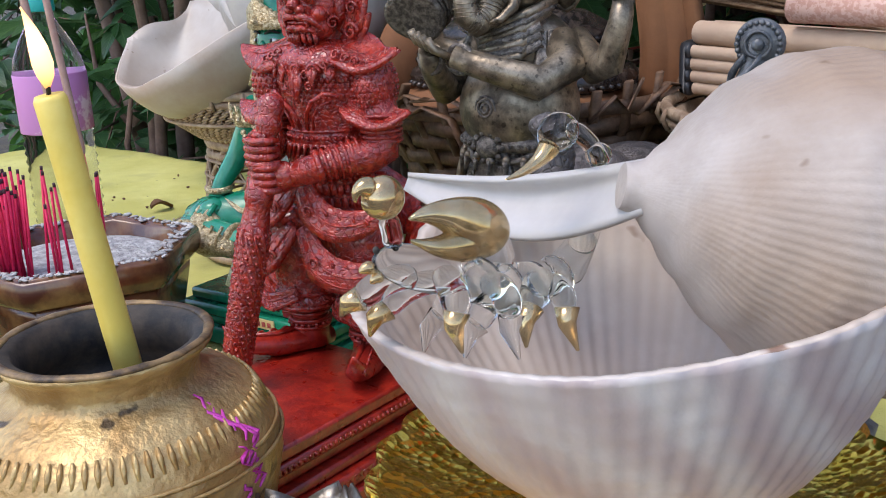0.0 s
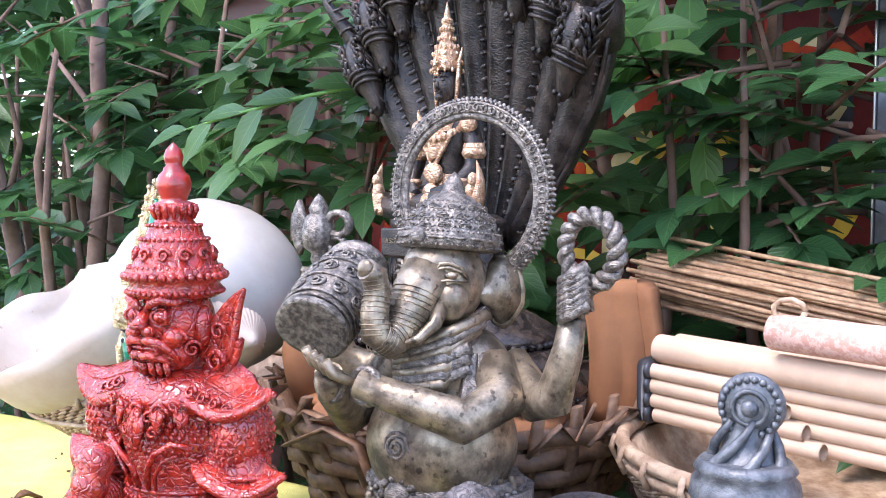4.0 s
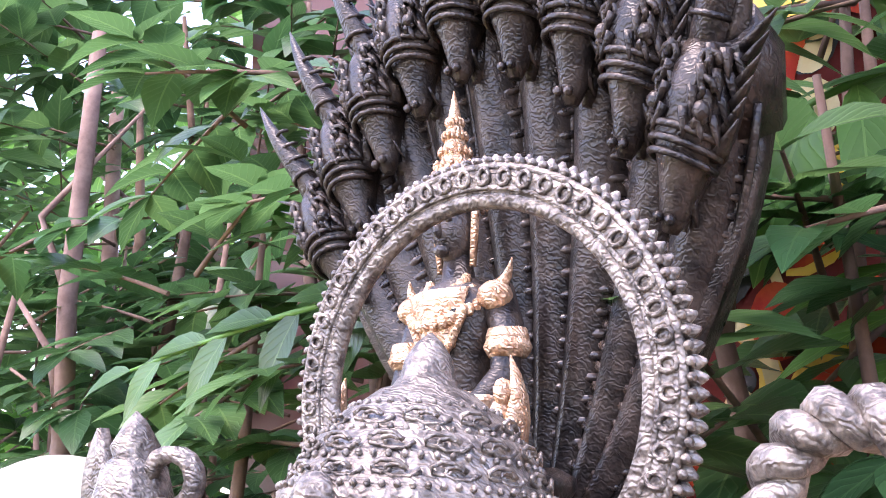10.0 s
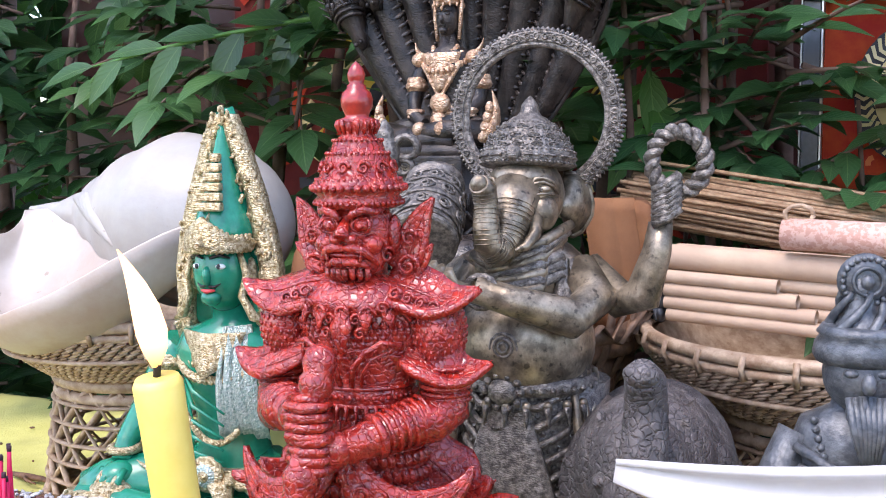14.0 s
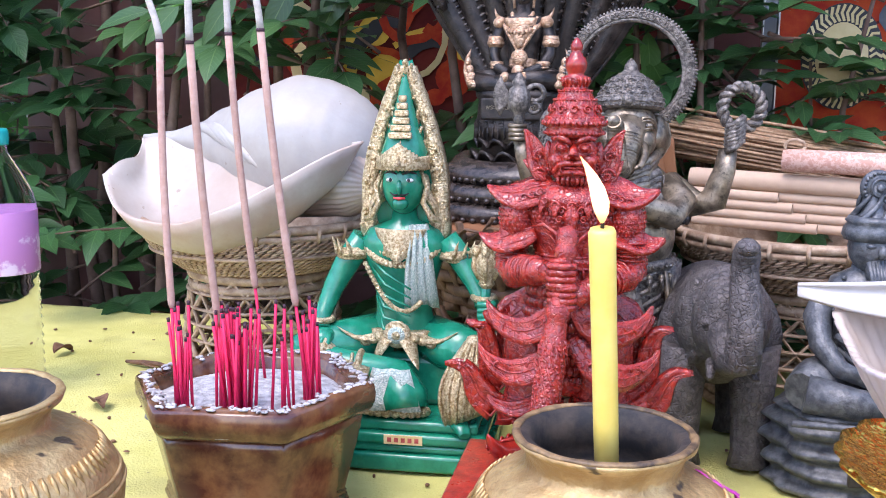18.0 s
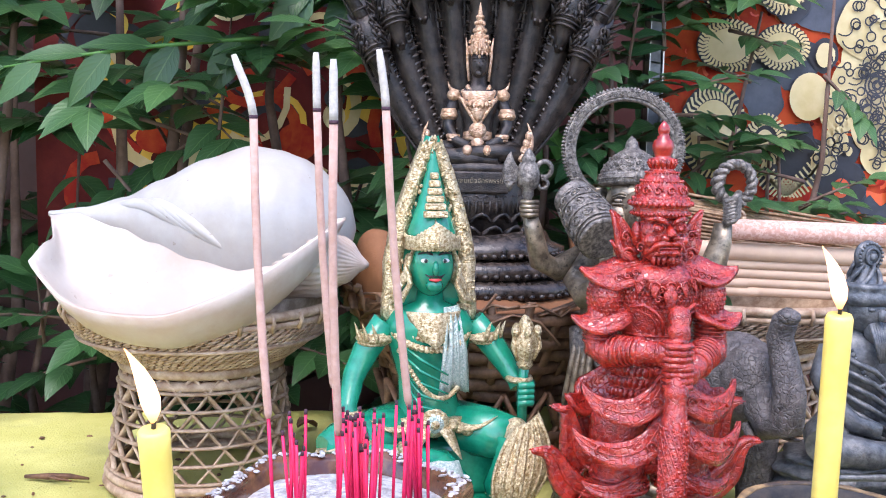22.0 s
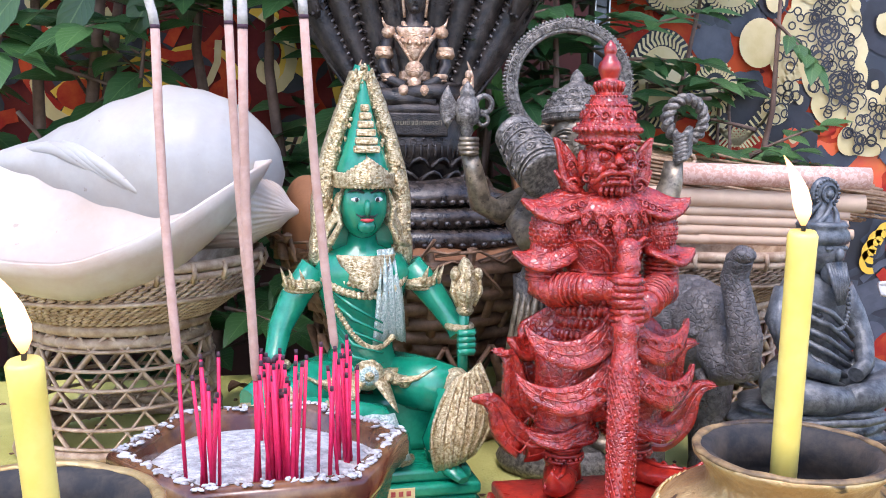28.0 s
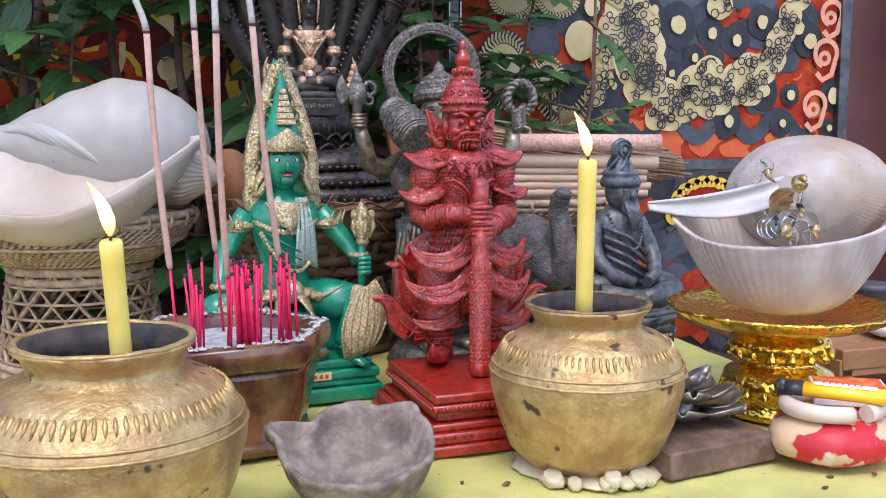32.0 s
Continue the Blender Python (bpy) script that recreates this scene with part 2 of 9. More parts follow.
        if coat_relief:
            nt.links.new(bp.outputs["Normal"], p.inputs["Coat Normal"])
    if extra:
        extra(nt, p, add, ramp)
    return m


def rough_noise(lo, hi, scale):
    """Gloss that varies over the surface."""
    def f(nt, p, add, ramp):
        n = nt.nodes.new("ShaderNodeTexNoise")
        n.inputs["Scale"].default_value = scale
        r = nt.nodes.new("ShaderNodeMapRange")
        r.inputs["To Min"].default_value, r.inputs["To Max"].default_value = lo, hi
        nt.links.new(add.outputs[0], n.inputs["Vector"])
        nt.links.new(n.outputs["Fac"], r.inputs["Value"])
        nt.links.new(r.outputs["Result"], p.inputs["Roughness"])
    return f


def stains(color, scale, lo, hi, amount=1.0, then=None, stretch=(1, 1, 1)):
    """Blotches of another colour with edges of their own."""
    def f(nt, p, add, ramp):
        n = nt.nodes.new("ShaderNodeTexNoise")
        n.inputs["Scale"].default_value, n.inputs["Detail"].default_value = scale, 3.0
        mp = nt.nodes.new("ShaderNodeMapping")
        mp.inputs["Scale"].default_value = stretch
        nt.links.new(add.outputs[0], mp.inputs["Vector"])
        nt.links.new(mp.outputs[0], n.inputs["Vector"])
        r = nt.nodes.new("ShaderNodeMapRange")
        r.inputs["From Min"].default_value, r.inputs["From Max"].default_value, r.inputs["To Max"].default_value = lo, hi, amount
        nt.links.new(n.outputs["Fac"], r.inputs["Value"])
        mx = nt.nodes.new("ShaderNodeMix")
        mx.data_type = "RGBA"
        mx.inputs[7].default_value = (*color, 1)
        nt.links.new(r.outputs["Result"], mx.inputs[0])
        old = p.inputs["Base Color"].links[0].from_socket
        nt.links.new(old, mx.inputs[6])
        nt.links.new(mx.outputs[2], p.inputs["Base Color"])
        if then:
            then(nt, p, add, ramp)
    return f


RED = material("red_lacquer", (0.2, 0.007, 0.004), 0.3, 0, (0.44, 0.028, 0.012), 220, 0.45, 300, coat=0.6, kind="engraved", dist=0.0009, extra=rough_noise(0.14, 0.36, 150), coat_relief=True)
RED_SMOOTH = material("red_lacquer_plain", (0.22, 0.009, 0.006), 0.32, 0, (0.42, 0.028, 0.013), 160, 0.35, 420, coat=0.5, dist=0.0008, extra=rough_noise(0.18, 0.46, 120), coat_relief=True)
RED_DUST = material("red_worn", (0.30, 0.02, 0.02), 0.5, 0, (0.5, 0.12, 0.1), 200, 0.4, 500)
GREEN = material("green_gloss", (0.0, 0.16, 0.09), 0.25, 0, (0.01, 0.25, 0.14), 60, 0.15, 400, coat=0.3)
GOLD_LEAF = material("gold_leaf", (0.3, 0.2, 0.08), 0.34, 0.65, (0.74, 0.62, 0.4), 520, 0.6, 900, kind="carved", dist=0.0009, mix=(0.38, 0.6))
SILVER_DUST = material("silver_glitter", (0.3, 0.42, 0.36), 0.4, 0.5, (0.7, 0.72, 0.66), 700, 0.9, 900, kind="voronoi")
BRONZE = material("aged_bronze", (0.12, 0.095, 0.066), 0.32, 0.6, (0.4, 0.32, 0.225), 90, 0.3, 600, dist=0.0006, extra=stains((0.035, 0.027, 0.02), 260, 0.6, 0.7, 0.8, rough_noise(0.24, 0.52, 140)))
BRONZE_GREY = material("grey_patina", (0.075, 0.064, 0.055), 0.42, 0.45, (0.3, 0.26, 0.22), 320, 0.42, 900, kind="carved", dist=0.0006)
BLACK = material("black_lacquer", (0.008, 0.0065, 0.006), 0.3, 0.0, (0.05, 0.037, 0.03), 110, 0.3, 700, kind="carved", dist=0.0006, spec=0.35, extra=rough_noise(0.18, 0.5, 150))
BLACK_SCALE = material("black_scales", (0.014, 0.011, 0.01), 0.26, 0.0, (0.075, 0.056, 0.045), 150, 0.3, 600, kind="voronoi", dist=0.0006, spec=0.45)
ROSE_GOLD = material("rose_gold_paint", (0.42, 0.24, 0.14), 0.32, 0.6, (0.74, 0.52, 0.36), 250, 0.6, 700, kind="carved", dist=0.0008)
GREY_STONE = material("dark_grey_resin", (0.055, 0.06, 0.066), 0.4, 0.2, (0.15, 0.155, 0.16), 150, 0.5, 500)
ELEPHANT = material("dark_brown_hide", (0.055, 0.047, 0.044), 0.55, 0, (0.14, 0.12, 0.112), 160, 0.7, 260, kind="engraved", dist=0.0012)
SHELL = material("shell_white", (0.34, 0.28, 0.235), 0.6, 0, (0.44, 0.38, 0.335), 28, 0.6, 160, extra=stains((0.3, 0.17, 0.08), 9, 0.5, 0.68, 0.6, stains((0.13, 0.07, 0.035), 60, 0.68, 0.72, 0.7)))
SHELL_IN = material("shell_inside", (0.46, 0.38, 0.32), 0.35, 0, (0.56, 0.49, 0.43), 18, 0.15, 60, extra=stains((0.4, 0.26, 0.16), 8, 0.5, 0.7, 0.6, stains((0.16, 0.06, 0.02), 34, 0.7, 0.73, 0.8)))
BRASS_POT = material("gold_painted_clay", (0.37, 0.225, 0.085), 0.4, 0.5, (0.62, 0.44, 0.2), 45, 0.6, 230, dist=0.0022, extra=rough_noise(0.25, 0.5, 60))
POT_WORN = material("gold_painted_clay_worn", (0.37, 0.225, 0.085), 0.4, 0.48, (0.6, 0.42, 0.19), 45, 0.6, 230, dist=0.0022, extra=stains((0.05, 0.035, 0.025), 55, 0.66, 0.7, 0.9, stains((0.2, 0.11, 0.06), 20, 0.55, 0.75, 0.7, rough_noise(0.25, 0.55, 60))))
NEAR_BLACK = material("near_black", (0.012, 0.011, 0.011), 0.7, 0, (0.07, 0.05, 0.035), 60, 0.4, 200)
WAX = material("yellow_wax", (0.82, 0.6, 0.12), 0.4, 0, (0.88, 0.68, 0.18), 40, 0.05, 200)
CLOTH = material("yellow_cloth", (0.45, 0.42, 0.11), 0.85, 0, (0.58, 0.545, 0.18), 9, 0.5, 500, dist=0.002, extra=stains((0.24, 0.22, 0.09), 12, 0.55, 0.75, 0.6, stains((0.1, 0.08, 0.04), 160, 0.72, 0.76, 0.8)))
JOSS = material("pink_joss", (0.43, 0.255, 0.2), 0.8, 0, (0.5, 0.32, 0.26), 200, 0.3, 900)
JOSS_ASH = material("joss_ash", (0.42, 0.38, 0.33), 0.9, 0, (0.55, 0.5, 0.45), 300, 0.3, 900)
JOSS_RED = material("red_stick", (0.58, 0.006, 0.06), 0.6, 0, (0.7, 0.014, 0.1), 200, 0.1, 900)
ASH = material("grey_ash", (0.32, 0.3, 0.29), 0.95, 0, (0.62, 0.6, 0.58), 120, 1.0, 260, dist=0.004)
GLAZE = material("brown_glaze", (0.07, 0.02, 0.012), 0.22, 0, (0.2, 0.09, 0.035), 40, 0.1, 100, coat=0.4)
CLAY = material("grey_clay", (0.16, 0.12, 0.092), 0.92, 0, (0.3, 0.24, 0.195), 70, 0.9, 160, dist=0.003, extra=stains((0.09, 0.07, 0.06), 40, 0.52, 0.66, 0.8))
RATTAN = material("rattan", (0.27, 0.165, 0.095), 0.55, 0, (0.5, 0.36, 0.24), 90, 0.4, 400)
RATTAN_DARK = material("dark_rattan", (0.1, 0.05, 0.025), 0.6, 0, (0.24, 0.13, 0.07), 90, 0.4, 400)
PAPER_TUBE = material("tan_paper", (0.44, 0.3, 0.205), 0.75, 0, (0.52, 0.37, 0.25), 30, 0.15, 300)
STICKS = material("brown_sticks", (0.22, 0.12, 0.06), 0.7, 0, (0.4, 0.26, 0.15), 150, 0.4, 500)
BROWN_CLOTH = material("brown_cloth", (0.19, 0.075, 0.028), 0.85, 0, (0.25, 0.105, 0.04), 20, 0.2, 500)
GOLD_FOIL = material("gold_foil", (0.75, 0.42, 0.04), 0.18, 0.95, (0.9, 0.6, 0.12), 120, 0.7, 260, kind="voronoi")
WOOD = material("worn_wood", (0.1, 0.055, 0.035), 0.75, 0, (0.2, 0.12, 0.08), 60, 0.6, 250)

# ---- setting: ground, altar table with cloth, back wall, paintings ----
GROUND = material("dark_soil", (0.05, 0.04, 0.03), 0.95, 0, (0.09, 0.075, 0.05), 8, 0.8, 60, dist=0.01)
WALL_RED = material("dark_red_wall", (0.075, 0.022, 0.018), 0.45, 0, (0.14, 0.05, 0.045), 3, 0.2, 40)
WALL_GREY = material("grey_wall", (0.2, 0.21, 0.24), 0.7, 0, (0.28, 0.29, 0.32), 3, 0.3, 60)
FRAME_DARK = material("dark_metal_frame", (0.05, 0.055, 0.065), 0.35, 0.6, (0.12, 0.13, 0.15), 30, 0.1, 200)

FRAME_EDGE = material("bare_metal_edge", (0.3, 0.31, 0.33), 0.3, 0.9, (0.45, 0.46, 0.48), 40, 0.1, 200)
bm = fresh()
block(bm, (0, 0, -9.6), (600, 600, 0.4))
thing("ground", bm, GROUND, "dark bare soil round the altar", "ground", kind="structure")

# table: boards carried by legs, cloth laid over it
bm = fresh()
block(bm, (-4.6, 1.05, -0.22), (16.6, 9.7, 0.3), bev=0.03)
table = holder("altar_table", "wooden altar table under a yellow cloth", "table")
part("tabletop", bm, WOOD, table)
for sx in (-12.4, 3.1):
    for sy in (-3.2, 5.3):
        bm = fresh()
        block(bm, (sx, sy, -4.9), (0.7, 0.7, 9.0), bev=0.05)
        part("leg", bm, WOOD, table)

bm = fresh()
rows = []
for i in range(121):
    row = []
    for j in range(161):
        x, y = -13.4 + 17.6 * j / 160, -4.1 + 10.4 * i / 120
        z = -0.045 + 0.02 * noise.noise((x * 0.9, y * 0.9, 0)) + 0.014 * noise.noise((x * 3, y * 3, 4)) + 0.02 * abs(noise.noise((x * 1.6 + 0.5 * y, y * 0.5, 9)))
        over = max(0, -3.8 - y, y - 5.95, -12.95 - x, x - 3.75)
        row.append((x, y, z - over * 2.2))
    rows.append(row)
ribbon(bm, rows, 0, 0.03)
thing("tablecloth", bm, CLOTH, "yellow cloth spread over the altar table with scattered dirt", "cloth")

# far wall and fence: dark red boards behind the shrubs
bm = fresh()
block(bm, (7, 12.5, 1.5), (40, 0.5, 22))
thing("wall_back", bm, WALL_RED, "dark red painted wall behind the shrubs", "wall", kind="structure")
bm = fresh()
block(bm, (22, 10.2, 1.5), (12, 0.4, 22))
thing("wall_right", bm, WALL_GREY, "grey wall beside the large painting", "wall", kind="structure")

# ---- gold painted pots with candles ----
def pot_profile(s, h):
    p = [(0.34, 0.0), (0.52, 0.05), (0.66, 0.2), (0.755, 0.45), (0.815, 0.72), (0.825, 0.84), (0.815, 0.91), (0.79, 0.94), (0.775, 1.0), (0.72, 1.07),
         (0.62, 1.16), (0.52, 1.2), (0.46, 1.235), (0.45, 1.28), (0.475, 1.35), (0.53, 1.40), (0.535, 1.425), (0.5, 1.44)]
    return [(r * s, z * h / 1.44) for r, z in p]


def pot(at, s, h, label, seed, lip):
    root = holder("pot", label, "pot", "gold pots with candles")
    root.location = Vector(at) * K
    bm = fresh()
    lathe(bm, pot_profile(s, h), n=64, ends=(True, False), wob=lambda a, z: 0.02 * noise.noise((2 * math.cos(a) + seed, 2 * math.sin(a), z * 2)) + 0.006 * noise.noise((7 * math.cos(a) + seed, 7 * math.sin(a), z * 7)))
    part("body", bm, POT_WORN, root)
    # inner skin coloured near-black with dark brown mottling, down to a flat floor
    bm = fresh()
    q = h / 1.44
    lathe(bm, [(0.5 * s, 1.436 * q), (0.44 * s, 1.42 * q), (0.41 * s, 1.3 * q), (0.42 * s, 1.2 * q), (0.5 * s, 1.1 * q), (0.3 * s, 1.02 * q), (0.01, 1.02 * q)], n=48, ends=(False, True))
    part("inside", bm, NEAR_BLACK, root, "black inside of the pot")
    # notched bands pressed into the shoulder
    for k in range(84):
        bm = fresh()
        a = TAU * k / 84
        c = V(math.cos(a) * 0.725 * s, math.sin(a) * 0.725 * s, 1.065 * q)
        d = V(math.cos(a) * 0.05 * s, math.sin(a) * 0.05 * s, -0.085 * q)
        tube(bm, [c - d * 0.55, c, c + d * 0.75], [0.008 * s, 0.017 * s, 0.01 * s], 5)
        part("ridge", bm, BRASS_POT, root)
    bm = fresh()
    for z, r in ((0.93, 0.807), (0.865, 0.83)):
        tube(bm, arc((0, 0, z * q), r * s, 0, 360, 64, "xy")[:-1], 0.011 * s, 6, closed=True)
    part("groove_line", bm, BRASS_POT, root)
    # worn dark lip
    bm = fresh()
    tube(bm, [V(0.512 * s * math.cos(a), 0.512 * s * math.sin(a), 1.434 * q + 0.008 * noise.noise((3 * math.cos(a), 3 * math.sin(a), seed))) for a in [TAU * k / 72 for k in range(72)]], [0.026 * s * (1 + 0.3 * noise.noise((6 * math.cos(TAU * k / 72), 6 * math.sin(TAU * k / 72), seed))) for k in range(72)], 8, closed=True, flat=0.6)
    part("worn_lip", bm, lip, root, "worn lip of the pot")
    return root


LIP_WORN = material("worn_pot_lip", (0.05, 0.03, 0.018), 0.5, 0.1, (0.34, 0.21, 0.09), 60, 0.5, 160)
pot((0.38, -1.59, 0), 0.99, 1.4, "gold painted clay pot with wax drips round its foot", 0.0, LIP_WORN)
pot((-3.46, -2.14, 0), 1.13, 1.47, "larger gold painted clay pot with a black inside", 5.0, BRASS_POT)


def candle(base, top, label):
    b, t = Vector(base), Vector(top)
    d = t - b
    root = holder("candle", label, "candle", "lit yellow candles")
    root.location = b * K
    bm = fresh()
    tube(bm, [d * f for f in (0, 0.3, 0.6, 0.9, 0.985)] + [d], [0.072, 0.074, 0.074, 0.076, 0.078, 0.066], 18)
    part("wax_stick", bm, WAX, root)
    bm = fresh()
    tube(bm, [d, d + V(0.005, 0, 0.05), d + V(0.02, 0, 0.1)], 0.012, 6)
    part("wick", bm, NEAR_BLACK, root)
    bm = fresh()
    tube(bm, [d + V(-0.13 * q * q, 0, 0.03 + 0.36 * q) for q in (0, 0.15, 0.3, 0.5, 0.7, 0.85, 1)], [0.012, 0.038, 0.048, 0.043, 0.029, 0.015, 0.002], 14)
    fl = part("flame", bm, FLAME, root, "bright candle flame")
    return root


FLAME = bpy.data.materials.new("flame")
FLAME.use_nodes = True
_p = FLAME.node_tree.nodes["Principled BSDF"]
_p.inputs["Base Color"].default_value = (0.9, 0.5, 0.1, 1)
_tc = FLAME.node_tree.nodes.new("ShaderNodeTexCoord")
_sx = FLAME.node_tree.nodes.new("ShaderNodeSeparateXYZ")
_rp = FLAME.node_tree.nodes.new("ShaderNodeValToRGB")
_rp.color_ramp.elements[0].color = (0.42, 0.13, 0.05, 1)
_rp.color_ramp.elements[1].color = (0.9, 0.34, 0.08, 1)
for _f, _c in ((0.26, (1.0, 0.55, 0.24, 1)), (0.62, (1.0, 0.68, 0.4, 1))):
    _rp.color_ramp.elements.new(_f).color = _c
FLAME.node_tree.links.new(_tc.outputs["Generated"], _sx.inputs[0])
FLAME.node_tree.links.new(_sx.outputs["Z"], _rp.inputs["Fac"])
FLAME.node_tree.links.new(_rp.outputs["Color"], _p.inputs["Emission Color"])
_p.inputs["Emission Strength"].default_value = 1.0
candle((0.4, -1.46, 0.98), (0.33, -1.65, 2.59), "lit yellow candle standing in the gold pot")
candle((-3.34, -2.06, 0.98), (-3.39, -2.24, 2.14), "short lit yellow candle leaning in the larger gold pot")


# ---- hexagonal incense burner ----
def burner():
    root = holder("incense_burner", "hexagonal brown glazed ceramic incense burner full of ash", "incense burner")
    root.location = Vector((-2.46, -0.06, 0)) * K
    root.scale = (0.955, 0.955, 1.0)
    rot = radians(-53)
    hexa = lambda r, z: [V(r * math.cos(rot + TAU * k / 6), r * math.sin(rot + TAU * k / 6), z) for k in range(6)]

    def shell(prof, mat, name, label="", cap=True):
        bm = fresh()
        rings = [[bm.verts.new(p) for p in hexa(r, z)] for r, z in prof]
        for r0, r1 in zip(rings, rings[1:]):
            for k in range(6):
                bm.faces.new((r0[k], r0[(k + 1) % 6], r1[(k + 1) % 6], r1[k]))
        if cap:
            bm.faces.new(rings[0][::-1])
            bm.faces.new(rings[-1])
        bmesh.ops.bevel(bm, geom=bm.edges[:], offset=0.02, segments=2, affect="EDGES")
        for f in bm.faces:
            f.smooth = True
        return part(name, bm, mat, root, label)
    shell([(0.72, 0.0), (0.8, 0.06), (0.8, 0.12), (0.76, 0.16), (0.9, 0.7), (0.92, 0.82)], GLAZE, "body")
    shell([(0.96, 0.82), (1.02, 0.88), (1.03, 1.0), (1.0, 1.06), (0.88, 1.06), (0.84, 1.0), (0.82, 0.86)], GLAZE, "rim", "dark glazed rim dusted with ash", cap=False)
    bm = fresh()
    lathe(bm, [(0.86, 0.84), (0.84, 0.9), (0.7, 0.93), (0.5, 0.97), (0.25, 0.98), (0.01, 0.99)], n=48, wob=lambda a, z: 0.05 * noise.noise((5 * math.cos(a), 5 * math.sin(a), z * 9)))
    part("ash", bm, ASH, root, "pale grey incense ash")
    rnd = random.Random(4)
    bm = fresh()
    for k in range(6):
        a, b = hexa(0.95, 1.065)[k], hexa(0.95, 1.065)[(k + 1) % 6]
        for _ in range(44):
            p = a.lerp(b, rnd.random()) * (1 + rnd.uniform(-0.13, 0.07) * rnd.random())
            ball(bm, (p.x, p.y, 1.062), (rnd.uniform(0.008, 0.05), rnd.uniform(0.008, 0.03), 0.01), 0, 6, 4, rot=(0, 0, rnd.uniform(0, 360)))
    tagged(part("spilled_ash", bm, ASH, root, "pale ash lying on the rim"), kind="stuff")


burner()
rnd = random.Random(7)
STUB_TIP = material("stub_tip", (0.05, 0.02, 0.03), 0.8)


def stub(x, y, h, lx, ly):
    root = holder("incense_stub", "burnt-down bright pink incense stick standing in ash", "incense stick", "burnt incense stubs")
    root.location = Vector((x, y, 0.9)) * K
    bm = fresh()
    tube(bm, [V(0, 0, 0), V(lx * h, ly * h, h)], 0.0115, 6)
    part("stick", bm, JOSS_RED, root)
    bm = fresh()
    tube(bm, [V(lx * h, ly * h, h), V(lx * (h + 0.03), ly * (h + 0.03), h + 0.03)], 0.012, 6)
    part("charred_tip", bm, STUB_TIP, root)


for cx, cy, n, sp in ((-2.36, -0.62, 44, 0.11), (-2.74, -0.66, 9, 0.05), (-1.93, -0.2, 12, 0.07), (-2.1, -0.5, 5, 0.12)):
    for _ in range(n):
        stub(cx + rnd.gauss(0, sp * 0.6), cy + rnd.gauss(0, sp * 0.6), rnd.uniform(0.58, 0.86), rnd.uniform(-0.1, 0.06), rnd.uniform(-0.08, 0.08))


def joss(base, mark, top, bend):
    """A joss stick: bare pink stem in the ash, pale incense above it, a black ring and a grey ash tip."""
    b, m, t = Vector(base), Vector(mark), Vector(top)
    d = (m - b).normalized()
    low = b - d * ((b.z - 0.9) / d.z)
    root = holder("incense_stick", "tall pale pink incense stick with a bent ash tip", "incense stick", "tall incense sticks")
    root.location = low * K
    bm = fresh()
    tube(bm, [V(0, 0, 0), b - low], 0.0125, 7)
    part("stem", bm, JOSS_RED, root, "bare magenta stem")
    bm = fresh()
    bow = V(-0.02, 0.0, 0.0)
    tube(bm, [b.lerp(m, f) - low + bow * math.sin(math.pi * f) for f in (0, 0.02, 0.25, 0.5, 0.75, 1)], [0.018, 0.028, 0.029, 0.028, 0.028, 0.028], 10)
    part("stick", bm, JOSS, root)
    bm = fresh()
    pts = [m.lerp(t, f) - low + Vector(bend) * math.sin(f * 1.6) * f for f in (0, 0.2, 0.4, 0.6, 0.8, 1)]
    tube(bm, pts, [0.028, 0.028, 0.027, 0.027, 0.026, 0.018], 8)
    part("ash_tip", bm, JOSS_ASH, root, "curved grey ash tip")
    bm = fresh()
    tube(bm, [m - low - V(0, 0, 0.012), m - low + V(0, 0, 0.012)], 0.0295, 10)
    part("ember_ring", bm, STUB_TIP, root)


joss((-2.95, -0.42, 1.67), (-3.06, -0.25, 3.65), (-3.1, -0.22, 4.05), (-0.09, 0, 0.0))
joss((-2.52, 0.15, 1.73), (-2.65, 0.05, 3.71), (-2.66, 0.05, 4.1), (0, 0, 0))
joss((-2.49, -0.59, 1.6), (-2.54, -0.8, 3.62), (-2.545, -0.8, 4.0), (0.0, 0, 0))
joss((-2.01, -0.28, 1.71), (-2.2, -0.39, 3.72), (-2.22, -0.4, 4.1), (-0.03, 0, 0))

